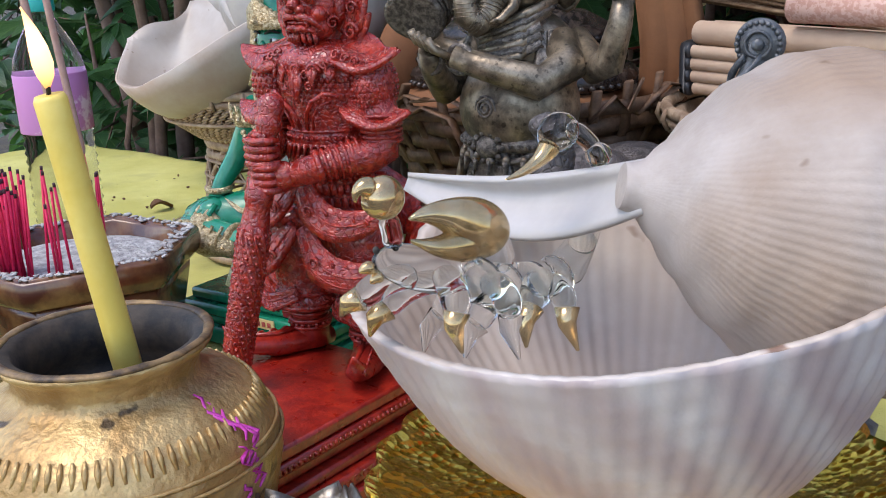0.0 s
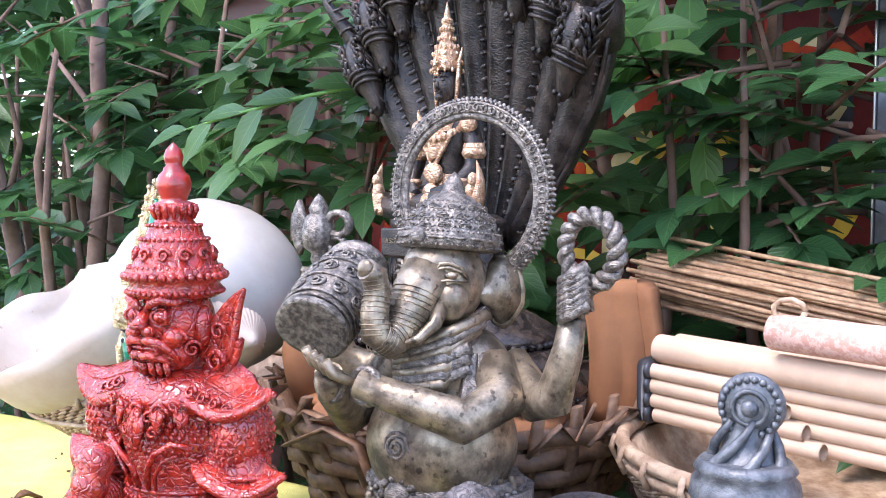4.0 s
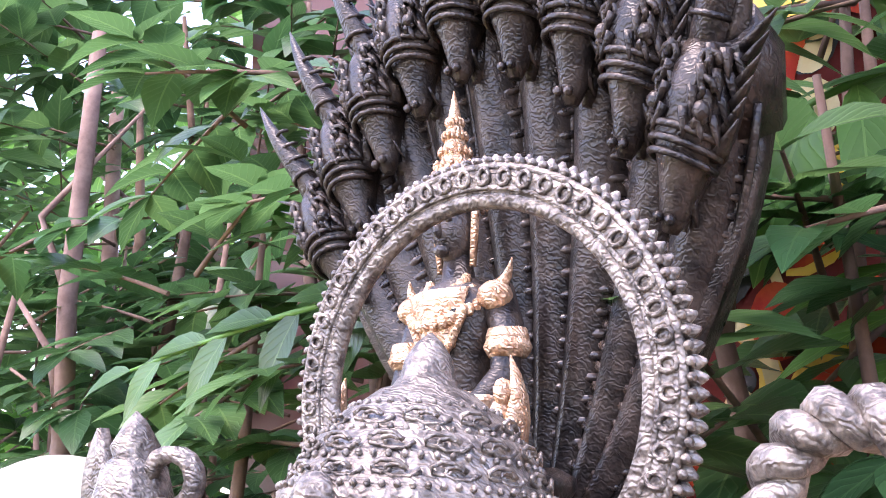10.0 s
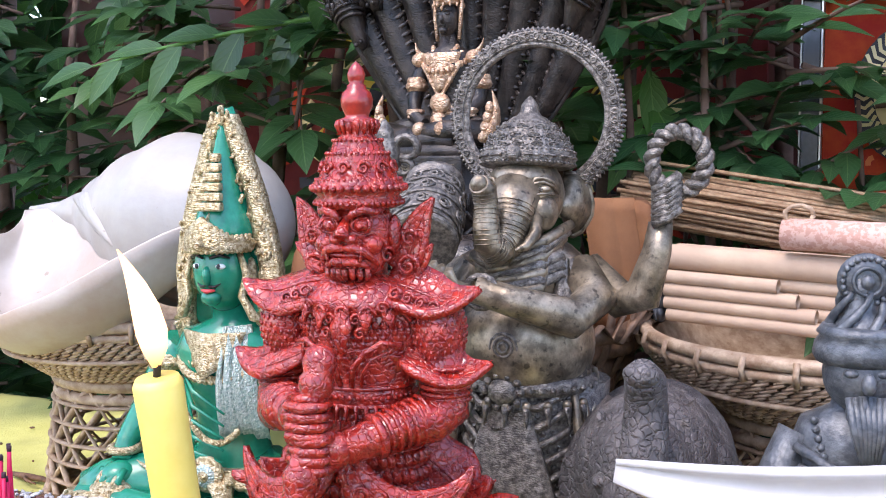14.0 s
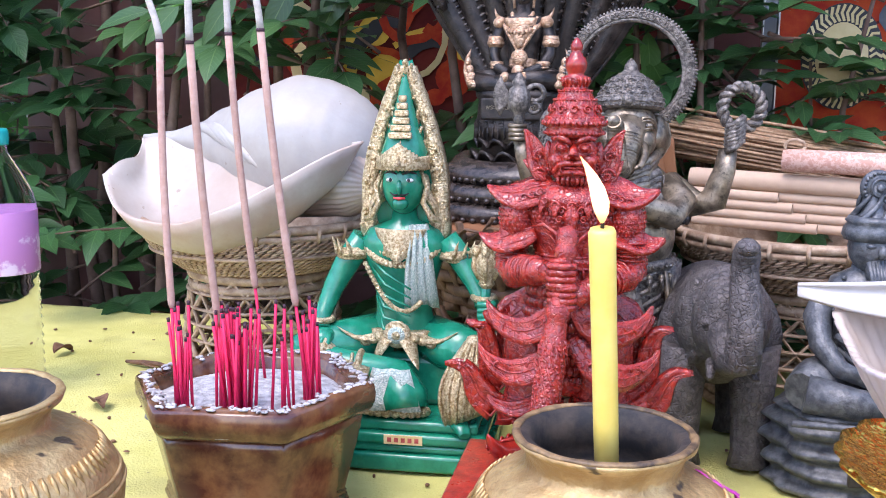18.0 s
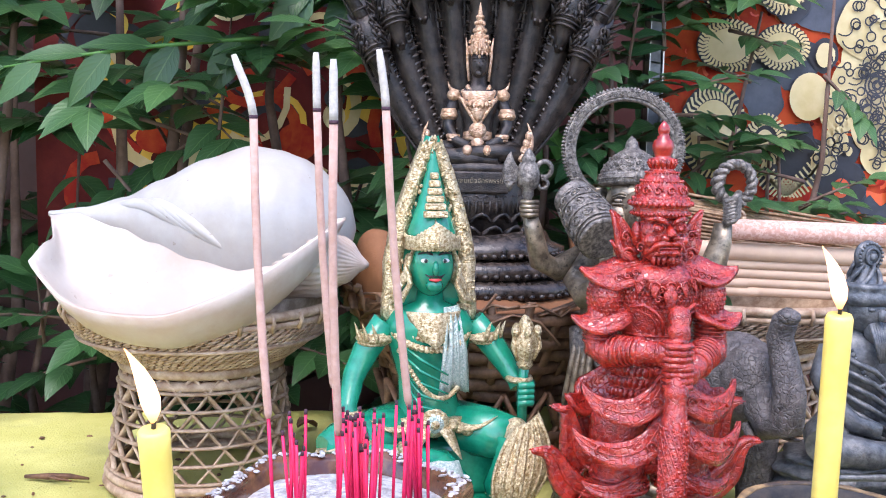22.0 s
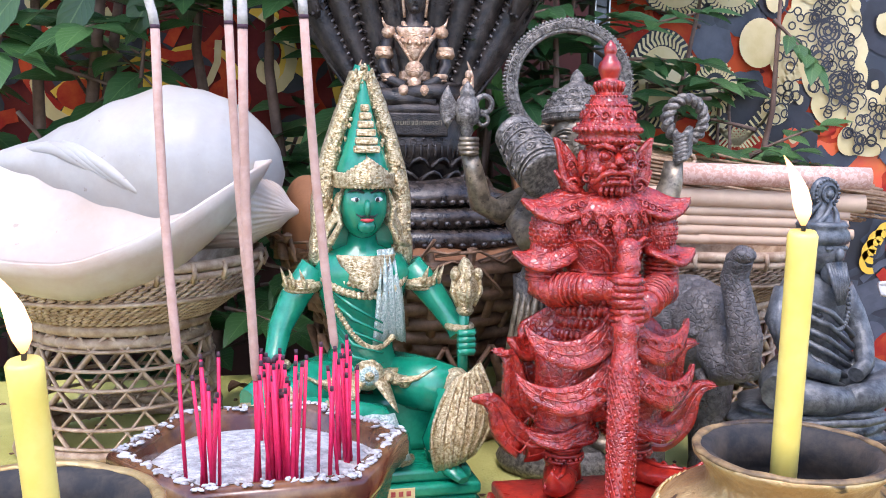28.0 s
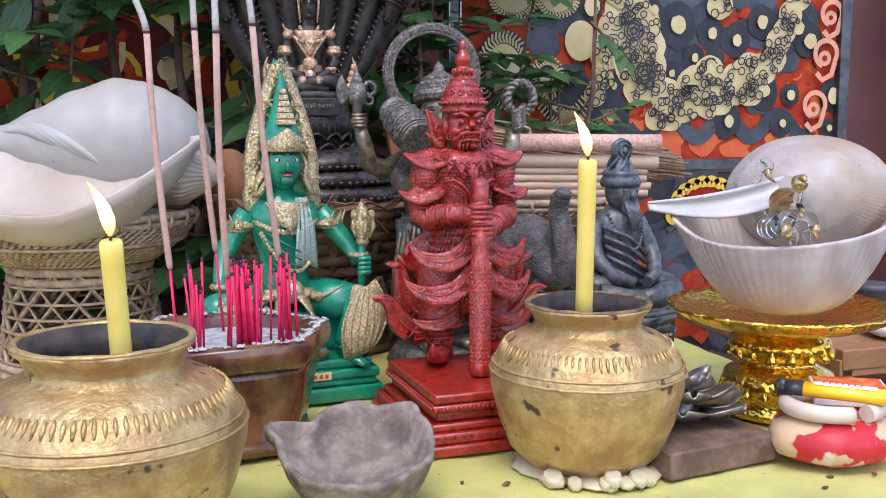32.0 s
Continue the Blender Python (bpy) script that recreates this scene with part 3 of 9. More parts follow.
# ---- statues: each one carved piece ----
def leaf(bm, pts, widths, across, mat=0, thick=0.05, ridge=0.02, hollow=0.25, edge=True):
    """A pointed carved leaf along pts, its blade spread along the direction across, with a raised midrib and a beaded edge."""
    pts = [Vector(p) for p in pts]
    n = len(pts) - 1
    ac = Vector(across).normalized()
    rows = []
    m = 4 * n
    for i in range(m + 1):
        u = i / m
        c = spline_at(pts, u)
        t = (spline_at(pts, min(1, u + 0.02)) - spline_at(pts, max(0, u - 0.02))).normalized()
        side = (ac - t * ac.dot(t)).normalized()
        nor = side.cross(t)
        k = min(int(u * n), n - 1)
        w = widths[k] + (widths[k + 1] - widths[k]) * (u * n - k)
        rows.append([c + side * (w * q) + nor * (hollow * w * (q * q - 0.4)) for q in (-1, -0.62, -0.25, 0, 0.25, 0.62, 1)])
    ribbon(bm, rows, mat, thick)
    if ridge:
        up = (rows[m // 2][3] - rows[m // 2][0]).cross(rows[m // 2 + 1][3] - rows[m // 2][3]).normalized()
        for o in (1, -1):
            tube(bm, [r[3] + up * (o * thick * 0.5) for r in rows], [ridge * (1 - 0.8 * i / m) for i in range(m + 1)], 6, mat)
            if edge:
                for j in (1, 5):
                    tube(bm, [r[j] + up * (o * thick * 0.45) for r in rows[:-1]], [ridge * 0.7 * (1 - 0.8 * i / m) for i in range(m)], 5, mat)
    return rows


def spline_at(pts, t):
    n = len(pts) - 1
    k = min(int(t * n), n - 1)
    f = t * n - k
    p = [pts[max(0, min(n, k + o))] for o in (-1, 0, 1, 2)]
    return 0.5 * ((2 * p[1]) + (p[2] - p[0]) * f + (2 * p[0] - 5 * p[1] + 4 * p[2] - p[3]) * f * f + (3 * p[1] - p[0] - 3 * p[2] + p[3]) * f ** 3)


def beads(bm, c, rx, ry, z, n, size, a0=0, a1=360, mat=0):
    for k in range(n):
        a = radians(a0 + (a1 - a0) * (k + 0.5) / n)
        ball(bm, (c[0] + rx * math.cos(a), c[1] + ry * math.sin(a), z), size, mat, 6, 4)


def hoop(bm, c, rx, ry, z, w, mat=0, n=28):
    tube(bm, [V(c[0] + rx * math.cos(TAU * k / n), c[1] + ry * math.sin(TAU * k / n), z) for k in range(n)], w, 6, mat, closed=True)


def scroll(bm, c, u, v, r, w, mat=0, turns=1.4, n=14):
    """A carved spiral curl in the plane of u and v."""
    c, u, v = Vector(c), Vector(u).normalized(), Vector(v).normalized()
    pts = []
    for i in range(n + 1):
        a = TAU * turns * i / n
        q = r * (1 - 0.82 * i / n)
        pts.append(c + u * (q * math.cos(a)) + v * (q * math.sin(a)))
    tube(bm, pts, [w * (1 - 0.5 * i / n) for i in range(n + 1)], 5, mat)


def red_guardian():
    bm = fresh()
    # trousered legs, anklets and boots with upturned toes
    for s in (-1, 1):
        f = V(s * 0.27, -0.02, 0)
        tube(bm, [f + V(-s * 0.03, 0.14, 0.58), f + V(s * 0.02, -0.02, 0.6), f + V(s * 0.12, -0.24, 0.6), f + V(s * 0.22, -0.42, 0.64), f + V(s * 0.27, -0.5, 0.73), f + V(s * 0.29, -0.54, 0.8)], [0.1, 0.13, 0.115, 0.085, 0.045, 0.008], 14, flat=0.72)
        tube(bm, [f + V(s * 0.02, -0.1, 0.7), f + V(s * 0.1, -0.26, 0.68), f + V(s * 0.2, -0.42, 0.71)], [0.02, 0.022, 0.008], 6)
        for k in range(6):
            scroll(bm, f + V(s * (0.0 + 0.045 * k) + 0.07 * s, -0.06 - 0.075 * k, 0.66), (0.3 * s, -1, 0), (0, 0.2, 1), 0.035, 0.011)
        lathe(bm, [(0.14, 0.56), (0.125, 0.68), (0.12, 0.8), (0.15, 0.9)], (f.x, f.y, 0), 18)
        for z, r in ((0.7, 0.13), (0.75, 0.135), (0.8, 0.13)):
            hoop(bm, f, r, r, z, 0.016)
        beads(bm, f, 0.14, 0.14, 0.725, 18, 0.017)
        # pleated trouser legs with a flared hem
        lathe(bm, [(0.17, 0.84), (0.24, 0.86), (0.235, 0.92), (0.2, 0.96), (0.215, 1.1), (0.235, 1.25), (0.23, 1.4), (0.2, 1.55)], (f.x * 0.98, f.y, 0), 44, wob=lambda a, z: 0.035 * math.sin(22 * a) * (z > 0.95))
        hoop(bm, f * 0.98, 0.232, 0.232, 0.88, 0.018)
        hoop(bm, f * 0.98, 0.212, 0.212, 0.965, 0.016)
        beads(bm, f * 0.98, 0.238, 0.238, 0.915, 30, 0.013)
        leaf(bm, [f + V(-s * 0.1, -0.2, 0.99), f + V(s * 0.1, -0.25, 0.91), f + V(s * 0.26, -0.18, 0.92), f + V(s * 0.33, -0.12, 0.97)], [0.05, 0.06, 0.04, 0.005], (0, 0.3, 1), 0, 0.035, 0.012)
    # apron between the legs and the hip cloth with scales
    lathe(bm, [(0.2, 0.98), (0.27, 1.05), (0.33, 1.3), (0.34, 1.55), (0.31, 1.75), (0.28, 1.96), (0.26, 2.02)], (0, 0.03, 0), 32, sy=0.72)
    for r in range(10):
        for k in range(22):
            a = radians(175 + 190 * (k + 0.5 * (r % 2)) / 22)
            w = 0.29 + 0.05 * math.sin(0.3 + r / 9 * 2.6)
            ball(bm, (w * math.cos(a), 0.03 + 0.73 * w * math.sin(a), 1.12 + 0.085 * r), (0.032, 0.012, 0.042), 0, 6, 4)
    # pointed skirt plates sweeping outwards, two tiers a side
    for s in (-1, 1):
        leaf(bm, [(s * 0.02, -0.3, 1.8), (s * 0.16, -0.36, 1.62), (s * 0.32, -0.34, 1.54), (s * 0.48, -0.24, 1.56), (s * 0.58, -0.16, 1.64), (s * 0.62, -0.12, 1.72)], [0.05, 0.1, 0.105, 0.075, 0.035, 0.003], (0.25 * s, 0.4, 1), 0, 0.035, 0.013, 0.1)
        leaf(bm, [(s * 0.04, -0.34, 1.5), (s * 0.2, -0.4, 1.3), (s * 0.38, -0.36, 1.22), (s * 0.54, -0.24, 1.24), (s * 0.64, -0.16, 1.31), (s * 0.68, -0.12, 1.38)], [0.05, 0.1, 0.105, 0.07, 0.03, 0.003], (0.25 * s, 0.4, 1), 0, 0.035, 0.013, 0.1)
        leaf(bm, [(s * 0.2, 0.16, 1.75), (s * 0.42, 0.2, 1.55), (s * 0.55, 0.14, 1.5), (s * 0.66, 0.1, 1.58)], [0.1, 0.16, 0.1, 0.004], (0.25 * s, 0.4, 1), 0, 0.05, 0.018)
        for k in range(5):
            scroll(bm, (s * (0.14 + 0.08 * k), -0.4 + 0.035 * k, 1.62 - 0.02 * k), (1, 0, 0), (0, 0, 1), 0.045, 0.012)
            scroll(bm, (s * (0.18 + 0.085 * k), -0.43 + 0.04 * k, 1.3 - 0.015 * k), (1, 0, 0), (0, 0, 1), 0.045, 0.012)
        # flame tails curling up beside the legs
        leaf(bm, [(s * 0.36, 0.1, 0.98), (s * 0.5, 0.1, 1.0), (s * 0.6, 0.08, 1.14), (s * 0.63, 0.07, 1.32), (s * 0.68, 0.06, 1.46), (s * 0.8, 0.05, 1.5)], [0.1, 0.12, 0.1, 0.075, 0.05, 0.004], (1, 0, -0.4), 0, 0.06, 0.022)
        leaf(bm, [(s * 0.34, 0.02, 0.84), (s * 0.52, 0.02, 0.8), (s * 0.68, 0.02, 0.92), (s * 0.76, 0.02, 1.08), (s * 0.84, 0.02, 1.16), (s * 0.96, 0.02, 1.17)], [0.08, 0.12, 0.11, 0.07, 0.045, 0.004], (1, 0, -0.5), 0, 0.06, 0.022)
        leaf(bm, [(s * 0.3, 0.2, 1.05), (s * 0.46, 0.22, 1.2), (s * 0.52, 0.22, 1.4), (s * 0.6, 0.2, 1.55)], [0.1, 0.1, 0.06, 0.004], (1, 0, -0.3), 0, 0.06, 0.02)
    # belt and narrow waist, broad chest
    lathe(bm, [(0.25, 1.98), (0.275, 2.0), (0.275, 2.08), (0.25, 2.1)], (0, 0.01, 0), 32, sy=0.8)
    beads(bm, (0, 0.01), 0.279, 0.224, 2.04, 44, 0.014)
    for z in (1.995, 2.085):
        hoop(bm, (0, 0.01), 0.276, 0.221, z, 0.012)
    for k in range(17):
        a = radians(185 + 170 * k / 16)
        spike(bm, (0.27 * math.cos(a), 0.01 + 0.22 * math.sin(a), 2.0), (0.3 * math.cos(a), 0.01 + 0.25 * math.sin(a), 1.9), 0.022, 0, n=5, flat=0.5, steps=3)
    lathe(bm, [(0.25, 1.86), (0.26, 1.98), (0.3, 2.15), (0.345, 2.34), (0.35, 2.46), (0.28, 2.56), (0.15, 2.62)], (0, 0.02, 0), 32, sy=0.64)
    for r in range(10):
        for k in range(24):
            a = radians(182 + 176 * (k + 0.5 * (r % 2)) / 24)
            w = 0.258 + 0.0095 * r
            ball(bm, (w * math.cos(a), 0.015 + 0.66 * w * math.sin(a), 2.1 + 0.034 * r), (0.021, 0.007, 0.022), 0, 6, 4)
    # arched borders of the breastplate
    for s in (-1, 1):
        tube(bm, [(s * 0.03, -0.215, 2.1), (s * 0.05, -0.24, 2.2), (s * 0.12, -0.26, 2.28), (s * 0.2, -0.235, 2.33), (s * 0.28, -0.18, 2.31)], 0.016, 6)
        tube(bm, [(s * 0.08, -0.215, 2.1), (s * 0.1, -0.24, 2.18), (s * 0.15, -0.24, 2.25), (s * 0.22, -0.21, 2.28)], 0.009, 6)
    # broad lobed collar with a pointed pendant
    for r, z, n, q in ((0.17, 2.63, 26, 0.02), (0.24, 2.585, 30, 0.024), (0.31, 2.53, 34, 0.022)):
        for k in range(n):
            a = radians(165 + 210 * k / (n - 1))
            ball(bm, (r * math.cos(a), 0.02 + 0.8 * r * math.sin(a), z - 0.07 * math.sin(k / (n - 1) * math.pi)), (q, q * 0.8, q), 0, 6, 4)
    lathe(bm, [(0.34, 2.46), (0.3, 2.54), (0.22, 2.6), (0.15, 2.64)], (0, 0.0, 0), 32, sy=0.74)
    for k in range(7):
        a = radians(205 + 130 * k / 6)
        d = V(math.cos(a), 0.78 * math.sin(a), 0)
        leaf(bm, [d * 0.27 + V(0, 0, 2.5), d * 0.325 + V(0, 0, 2.46), d * 0.335 + V(0, 0, 2.4 - 0.02 * math.cos(k - 3))], [0.028, 0.036, 0.004], (-d.y, d.x, 0), 0, 0.02, 0.009, edge=False)
        scroll(bm, d * 0.33 + V(0, 0, 2.47), (-d.y, d.x, 0), (0, 0, 1), 0.04, 0.011)
    leaf(bm, [(0, -0.245, 2.46), (0, -0.262, 2.4), (0, -0.262, 2.34), (0, -0.258, 2.28)], [0.03, 0.055, 0.035, 0.003], (1, 0, 0), 0, 0.025, 0.01)
    for s in (-1, 1):
        for q, (x, z) in enumerate(((0.07, 2.44), (0.14, 2.46), (0.2, 2.5), (0.09, 2.37))):
            scroll(bm, (s * x, -0.262 + 0.25 * x, z), (1, 0.3 * s, 0), (0, 0, 1), 0.032, 0.01)
    # shoulder wings and arm guards with upturned points
    for s in (-1, 1):
        leaf(bm, [(s * 0.14, -0.02, 2.6), (s * 0.28, -0.04, 2.57), (s * 0.41, -0.05, 2.53), (s * 0.53, -0.05, 2.535), (s * 0.645, -0.04, 2.585)], [0.1, 0.16, 0.15, 0.085, 0.003], (0, 1, 0.75), 0, 0.035, 0.014, hollow=-0.22)
        for k in range(5):
            scroll(bm, (s * (0.24 + 0.06 * k), -0.15 + 0.012 * k, 2.56 - 0.022 * k), (1, 0, 0), (0, 0.6, 1), 0.035, 0.011)
        ball(bm, (s * 0.42, 0.0, 2.36), (0.135, 0.155, 0.19), 0, 20, 14)
        for r in range(8):
            for k in range(22):
                a = TAU * (k + 0.5 * (r % 2)) / 22
                q = math.cos(radians(-38 + 11 * r))
                ball(bm, (s * 0.42 + 0.134 * q * math.cos(a), 0.154 * q * math.sin(a), 2.36 + 0.188 * math.sin(radians(-38 + 11 * r))), (0.009, 0.009, 0.014), 0, 6, 4)
        leaf(bm, [(s * 0.28, -0.08, 2.27), (s * 0.38, -0.09, 2.24), (s * 0.5, -0.08, 2.19), (s * 0.6, -0.06, 2.18), (s * 0.7, -0.04, 2.22)], [0.1, 0.15, 0.14, 0.08, 0.003], (0, 1, 0.7), 0, 0.032, 0.013, hollow=-0.25)
        # ringed arms bent across the body
        up = 2.02 if s < 0 else 1.86
        e = V(s * 0.46, -0.03, 1.97)
        h = V(s * 0.12 - 0.04, -0.47, up)
        tube(bm, [(s * 0.43, 0, 2.3), (s * 0.45, 0.0, 2.12), e, e + V(-s * 0.05, -0.1, -0.03), e.lerp(h, 0.45), h], [0.115, 0.115, 0.12, 0.12, 0.1, 0.08], 16)
        for k in range(6):
            hoop(bm, (s * 0.45, -0.005), 0.122, 0.125, 2.19 - 0.033 * k, 0.014)
        d = (h - e).normalized()
        u = d.cross(V(0, 0, 1)).normalized()
        w = u.cross(d)
        for k in range(7):
            c = e.lerp(h, 0.16 + 0.085 * k) + V(-s * 0.03, -0.04, -0.01) * (1 - k / 7)
            r = 0.118 - 0.004 * k
            tube(bm, [c + (u * math.cos(TAU * j / 18) + w * math.sin(TAU * j / 18)) * r for j in range(18)], 0.013 if k < 6 else 0.024, 6, closed=True)
        # fist with four fingers round the club
        ball(bm, h + V(-s * 0.03, -0.02, 0), (0.1, 0.08, 0.095), 0, 14, 10)
        for k in range(4):
            z = up - 0.075 + 0.047 * k
            c = V(-0.05, -0.53, z)
            tube(bm, [c + V(s * 0.12, 0.03, 0.004), c + V(s * 0.08, -0.06, 0), c + V(0, -0.085, 0), c + V(-s * 0.08, -0.05, 0), c + V(-s * 0.1, 0.02, 0)], [0.024, 0.027, 0.027, 0.025, 0.018], 8)
        tube(bm, [h + V(-s * 0.02, -0.05, 0.08), h + V(-s * 0.1, -0.1, 0.1), h + V(-s * 0.17, -0.09, 0.09)], [0.028, 0.026, 0.015], 8)
    # club: plain ringed grip, beaded tapering foot set in front of the feet
    top, foot = V(-0.01, -0.45, 2.36), V(-0.2, -0.86, 0.52)
    prof = ((0, 0.02), (0.015, 0.07), (0.05, 0.085), (0.075, 0.07), (0.09, 0.085), (0.11, 0.085), (0.13, 0.065), (0.3, 0.07), (0.32, 0.09), (0.345, 0.09), (0.365, 0.075), (0.4, 0.085), (0.43, 0.09), (0.45, 0.1), (0.6, 0.1), (0.8, 0.098), (0.92, 0.09), (0.945, 0.1), (0.97, 0.1), (1, 0.085))
    tube(bm, [top.lerp(foot, f) for f, _ in prof], [r for _, r in prof], 22)
    for r in range(22):
        c = top.lerp(foot, 0.46 + 0.022 * r)
        w = 0.101 - 0.0005 * r
        for k in range(12):
            a = TAU * k / 12 + 0.16 * r
            ball(bm, (c.x + w * math.cos(a), c.y + w * math.sin(a), c.z), (0.014, 0.014, 0.015), 0, 5, 4)
    for j in range(12):
        pts = []
        for r in range(23):
            c = top.lerp(foot, 0.455 + 0.022 * r)
            a = TAU * (j + 0.5) / 12 + 0.16 * r
            pts.append(c + V(math.cos(a), math.sin(a), 0) * (0.102 - 0.0005 * r))
        tube(bm, pts, 0.008, 4)
    for k in range(5):
        a = radians(200 + 35 * k)
        c = top.lerp(foot, 0.43)
        spike(bm, c + V(0.085 * math.cos(a), 0.085 * math.sin(a), 0), c + V(0.11 * math.cos(a), 0.11 * math.sin(a), -0.18), 0.035, 0, n=6, flat=0.4)
    # neck and fierce face
    lathe(bm, [(0.15, 2.54), (0.125, 2.6), (0.13, 2.72)], (0, 0.03, 0), 20)
    ball(bm, (0, 0.0, 2.85), (0.185, 0.19, 0.2), 0, 28, 18)
    ball(bm, (0, -0.07, 2.72), (0.165, 0.13, 0.105), 0, 20, 12)
    tube(bm, [(0, -0.17, 2.93), (0, -0.215, 2.87), (0, -0.235, 2.835)], [0.022, 0.034, 0.045], 10)
    for s in (-1, 1):
        ball(bm, (s * 0.042, -0.21, 2.828), (0.034, 0.032, 0.026), 0, 10, 8)
        ball(bm, (s * 0.085, -0.165, 2.895), (0.046, 0.036, 0.036), 0, 14, 10)
        ball(bm, (s * 0.083, -0.197, 2.893), (0.017, 0.012, 0.017), 0, 8, 6)
        hoop_pts = [V(s * 0.085 + 0.05 * math.cos(q), -0.178 - 0.012 * math.cos(q * 2), 2.895 + 0.038 * math.sin(q)) for q in [TAU * j / 14 for j in range(14)]]
        tube(bm, hoop_pts, 0.009, 5, closed=True)
        tube(bm, [(s * 0.015, -0.2, 2.925), (s * 0.05, -0.205, 2.955), (s * 0.1, -0.19, 2.975), (s * 0.15, -0.14, 2.96), (s * 0.185, -0.08, 2.99)], [0.012, 0.022, 0.024, 0.018, 0.006], 7)
        tube(bm, [(s * 0.03, -0.19, 2.975), (s * 0.08, -0.185, 2.995), (s * 0.14, -0.14, 2.995)], [0.008, 0.012, 0.006], 6)
        ball(bm, (s * 0.12, -0.13, 2.8), (0.062, 0.055, 0.055), 0, 12, 8)
        scroll(bm, (s * 0.15, -0.135, 2.79), (1, 0.6 * s, 0), (0, 0, 1), 0.045, 0.013)
        scroll(bm, (s * 0.175, -0.07, 2.74), (0.6, 1 * s, 0), (0, 0, 1), 0.045, 0.012)
        # drooping moustache lip, lower lip, tusk and beard curls
        tube(bm, [(0, -0.215, 2.785), (s * 0.05, -0.22, 2.79), (s * 0.1, -0.19, 2.77), (s * 0.135, -0.15, 2.725), (s * 0.15, -0.12, 2.69)], [0.018, 0.024, 0.024, 0.018, 0.006], 8)
        tube(bm, [(0, -0.215, 2.715), (s * 0.05, -0.21, 2.72), (s * 0.095, -0.18, 2.705), (s * 0.12, -0.155, 2.68)], [0.022, 0.022, 0.018, 0.008], 8)
        tube(bm, [(0, -0.205, 2.75), (s * 0.06, -0.2, 2.752), (s * 0.1, -0.175, 2.735)], [0.014, 0.014, 0.008], 6)
        spike(bm, (s * 0.085, -0.2, 2.72), (s * 0.1, -0.215, 2.79), 0.016, 0, n=6)
        for q in range(4):
            tube(bm, [(s * 0.034 * q, -0.205 + 0.014 * q, 2.685), (s * 0.036 * q, -0.2 + 0.014 * q, 2.645), (s * 0.026 * q, -0.165 + 0.012 * q, 2.61)], [0.018, 0.018, 0.006], 6)
        # flame ears with curls
        leaf(bm, [(s * 0.18, 0.02, 2.66), (s * 0.25, 0.03, 2.74), (s * 0.29, 0.04, 2.86), (s * 0.33, 0.05, 2.95), (s * 0.375, 0.06, 3.02)], [0.06, 0.085, 0.07, 0.04, 0.003], (1, 0.1, -0.5), 0, 0.03, 0.013)
        leaf(bm, [(s * 0.18, 0.03, 2.6), (s * 0.25, 0.03, 2.65), (s * 0.32, 0.04, 2.72), (s * 0.37, 0.05, 2.79)], [0.05, 0.065, 0.04, 0.003], (0.6, 0.1, -0.8), 0, 0.03, 0.012)
        ball(bm, (s * 0.19, 0.0, 2.84), (0.035, 0.055, 0.1), 0, 12, 8)
        scroll(bm, (s * 0.255, -0.005, 2.68), (1, 0, 0), (0, 0, 1), 0.06, 0.016)
        scroll(bm, (s * 0.265, 0.005, 2.82), (1, 0, 0), (0, 0, 1), 0.045, 0.013)
    # crown: beaded bands, tiered cone, ringed spire with a bulb
    lathe(bm, [(0.19, 2.97), (0.215, 2.985), (0.22, 3.02), (0.205, 3.035), (0.225, 3.05), (0.23, 3.1), (0.215, 3.12), (0.2, 3.125), (0.185, 3.18), (0.16, 3.235), (0.155, 3.25), (0.14, 3.255), (0.125, 3.3), (0.12, 3.315), (0.1, 3.32), (0.085, 3.34),
               (0.09, 3.36), (0.1, 3.4), (0.095, 3.415), (0.06, 3.425), (0.062, 3.44), (0.078, 3.475), (0.082, 3.51), (0.072, 3.545), (0.05, 3.565), (0.048, 3.58), (0.036, 3.59), (0.042, 3.61), (0.046, 3.635), (0.036, 3.665), (0.014, 3.69), (0.003, 3.7)], (0, 0, 0), 32)
    for z, r, n, q in ((3.0, 0.222, 46, 0.014), (3.075, 0.232, 34, 0.022), (3.115, 0.214, 44, 0.011), (3.245, 0.158, 34, 0.011), (3.31, 0.124, 28, 0.01)):
        beads(bm, (0, 0), r, r, z, n, q)
    for k in range(12):
        a = TAU * k / 12
        scroll(bm, (0.19 * math.cos(a), 0.19 * math.sin(a), 3.175), (-math.sin(a), math.cos(a), 0), (-0.3 * math.cos(a), -0.3 * math.sin(a), 1), 0.035, 0.012)
    for k in range(16):
        a = TAU * k / 16
        tube(bm, [(0.088 * math.cos(a), 0.088 * math.sin(a), 3.34), (0.104 * math.cos(a), 0.104 * math.sin(a), 3.385), (0.1 * math.cos(a), 0.1 * math.sin(a), 3.41)], [0.008, 0.014, 0.008], 5)
    place(bm, (-0.05, 0.43, 0), 5)
    # stepped plinth with beaded bands
    pb = fresh()
    for z0, z1, w in ((0.0, 0.1, 1.74), (0.1, 0.2, 1.66), (0.2, 0.27, 1.54), (0.27, 0.36, 1.4), (0.36, 0.43, 1.5), (0.43, 0.52, 1.45)):
        block(pb, (0, 0, (z0 + z1) / 2), (w, w, z1 - z0), 0, 0.022)
    for k in range(34):
        for sx, sy in ((0, -1), (-1, 0), (1, 0)):
            u = -0.7 + 1.4 * k / 33
            ball(pb, ((u if sx == 0 else sx * 0.748), (u if sy == 0 else sy * 0.748), 0.395), (0.017, 0.017, 0.019), 0, 6, 4)
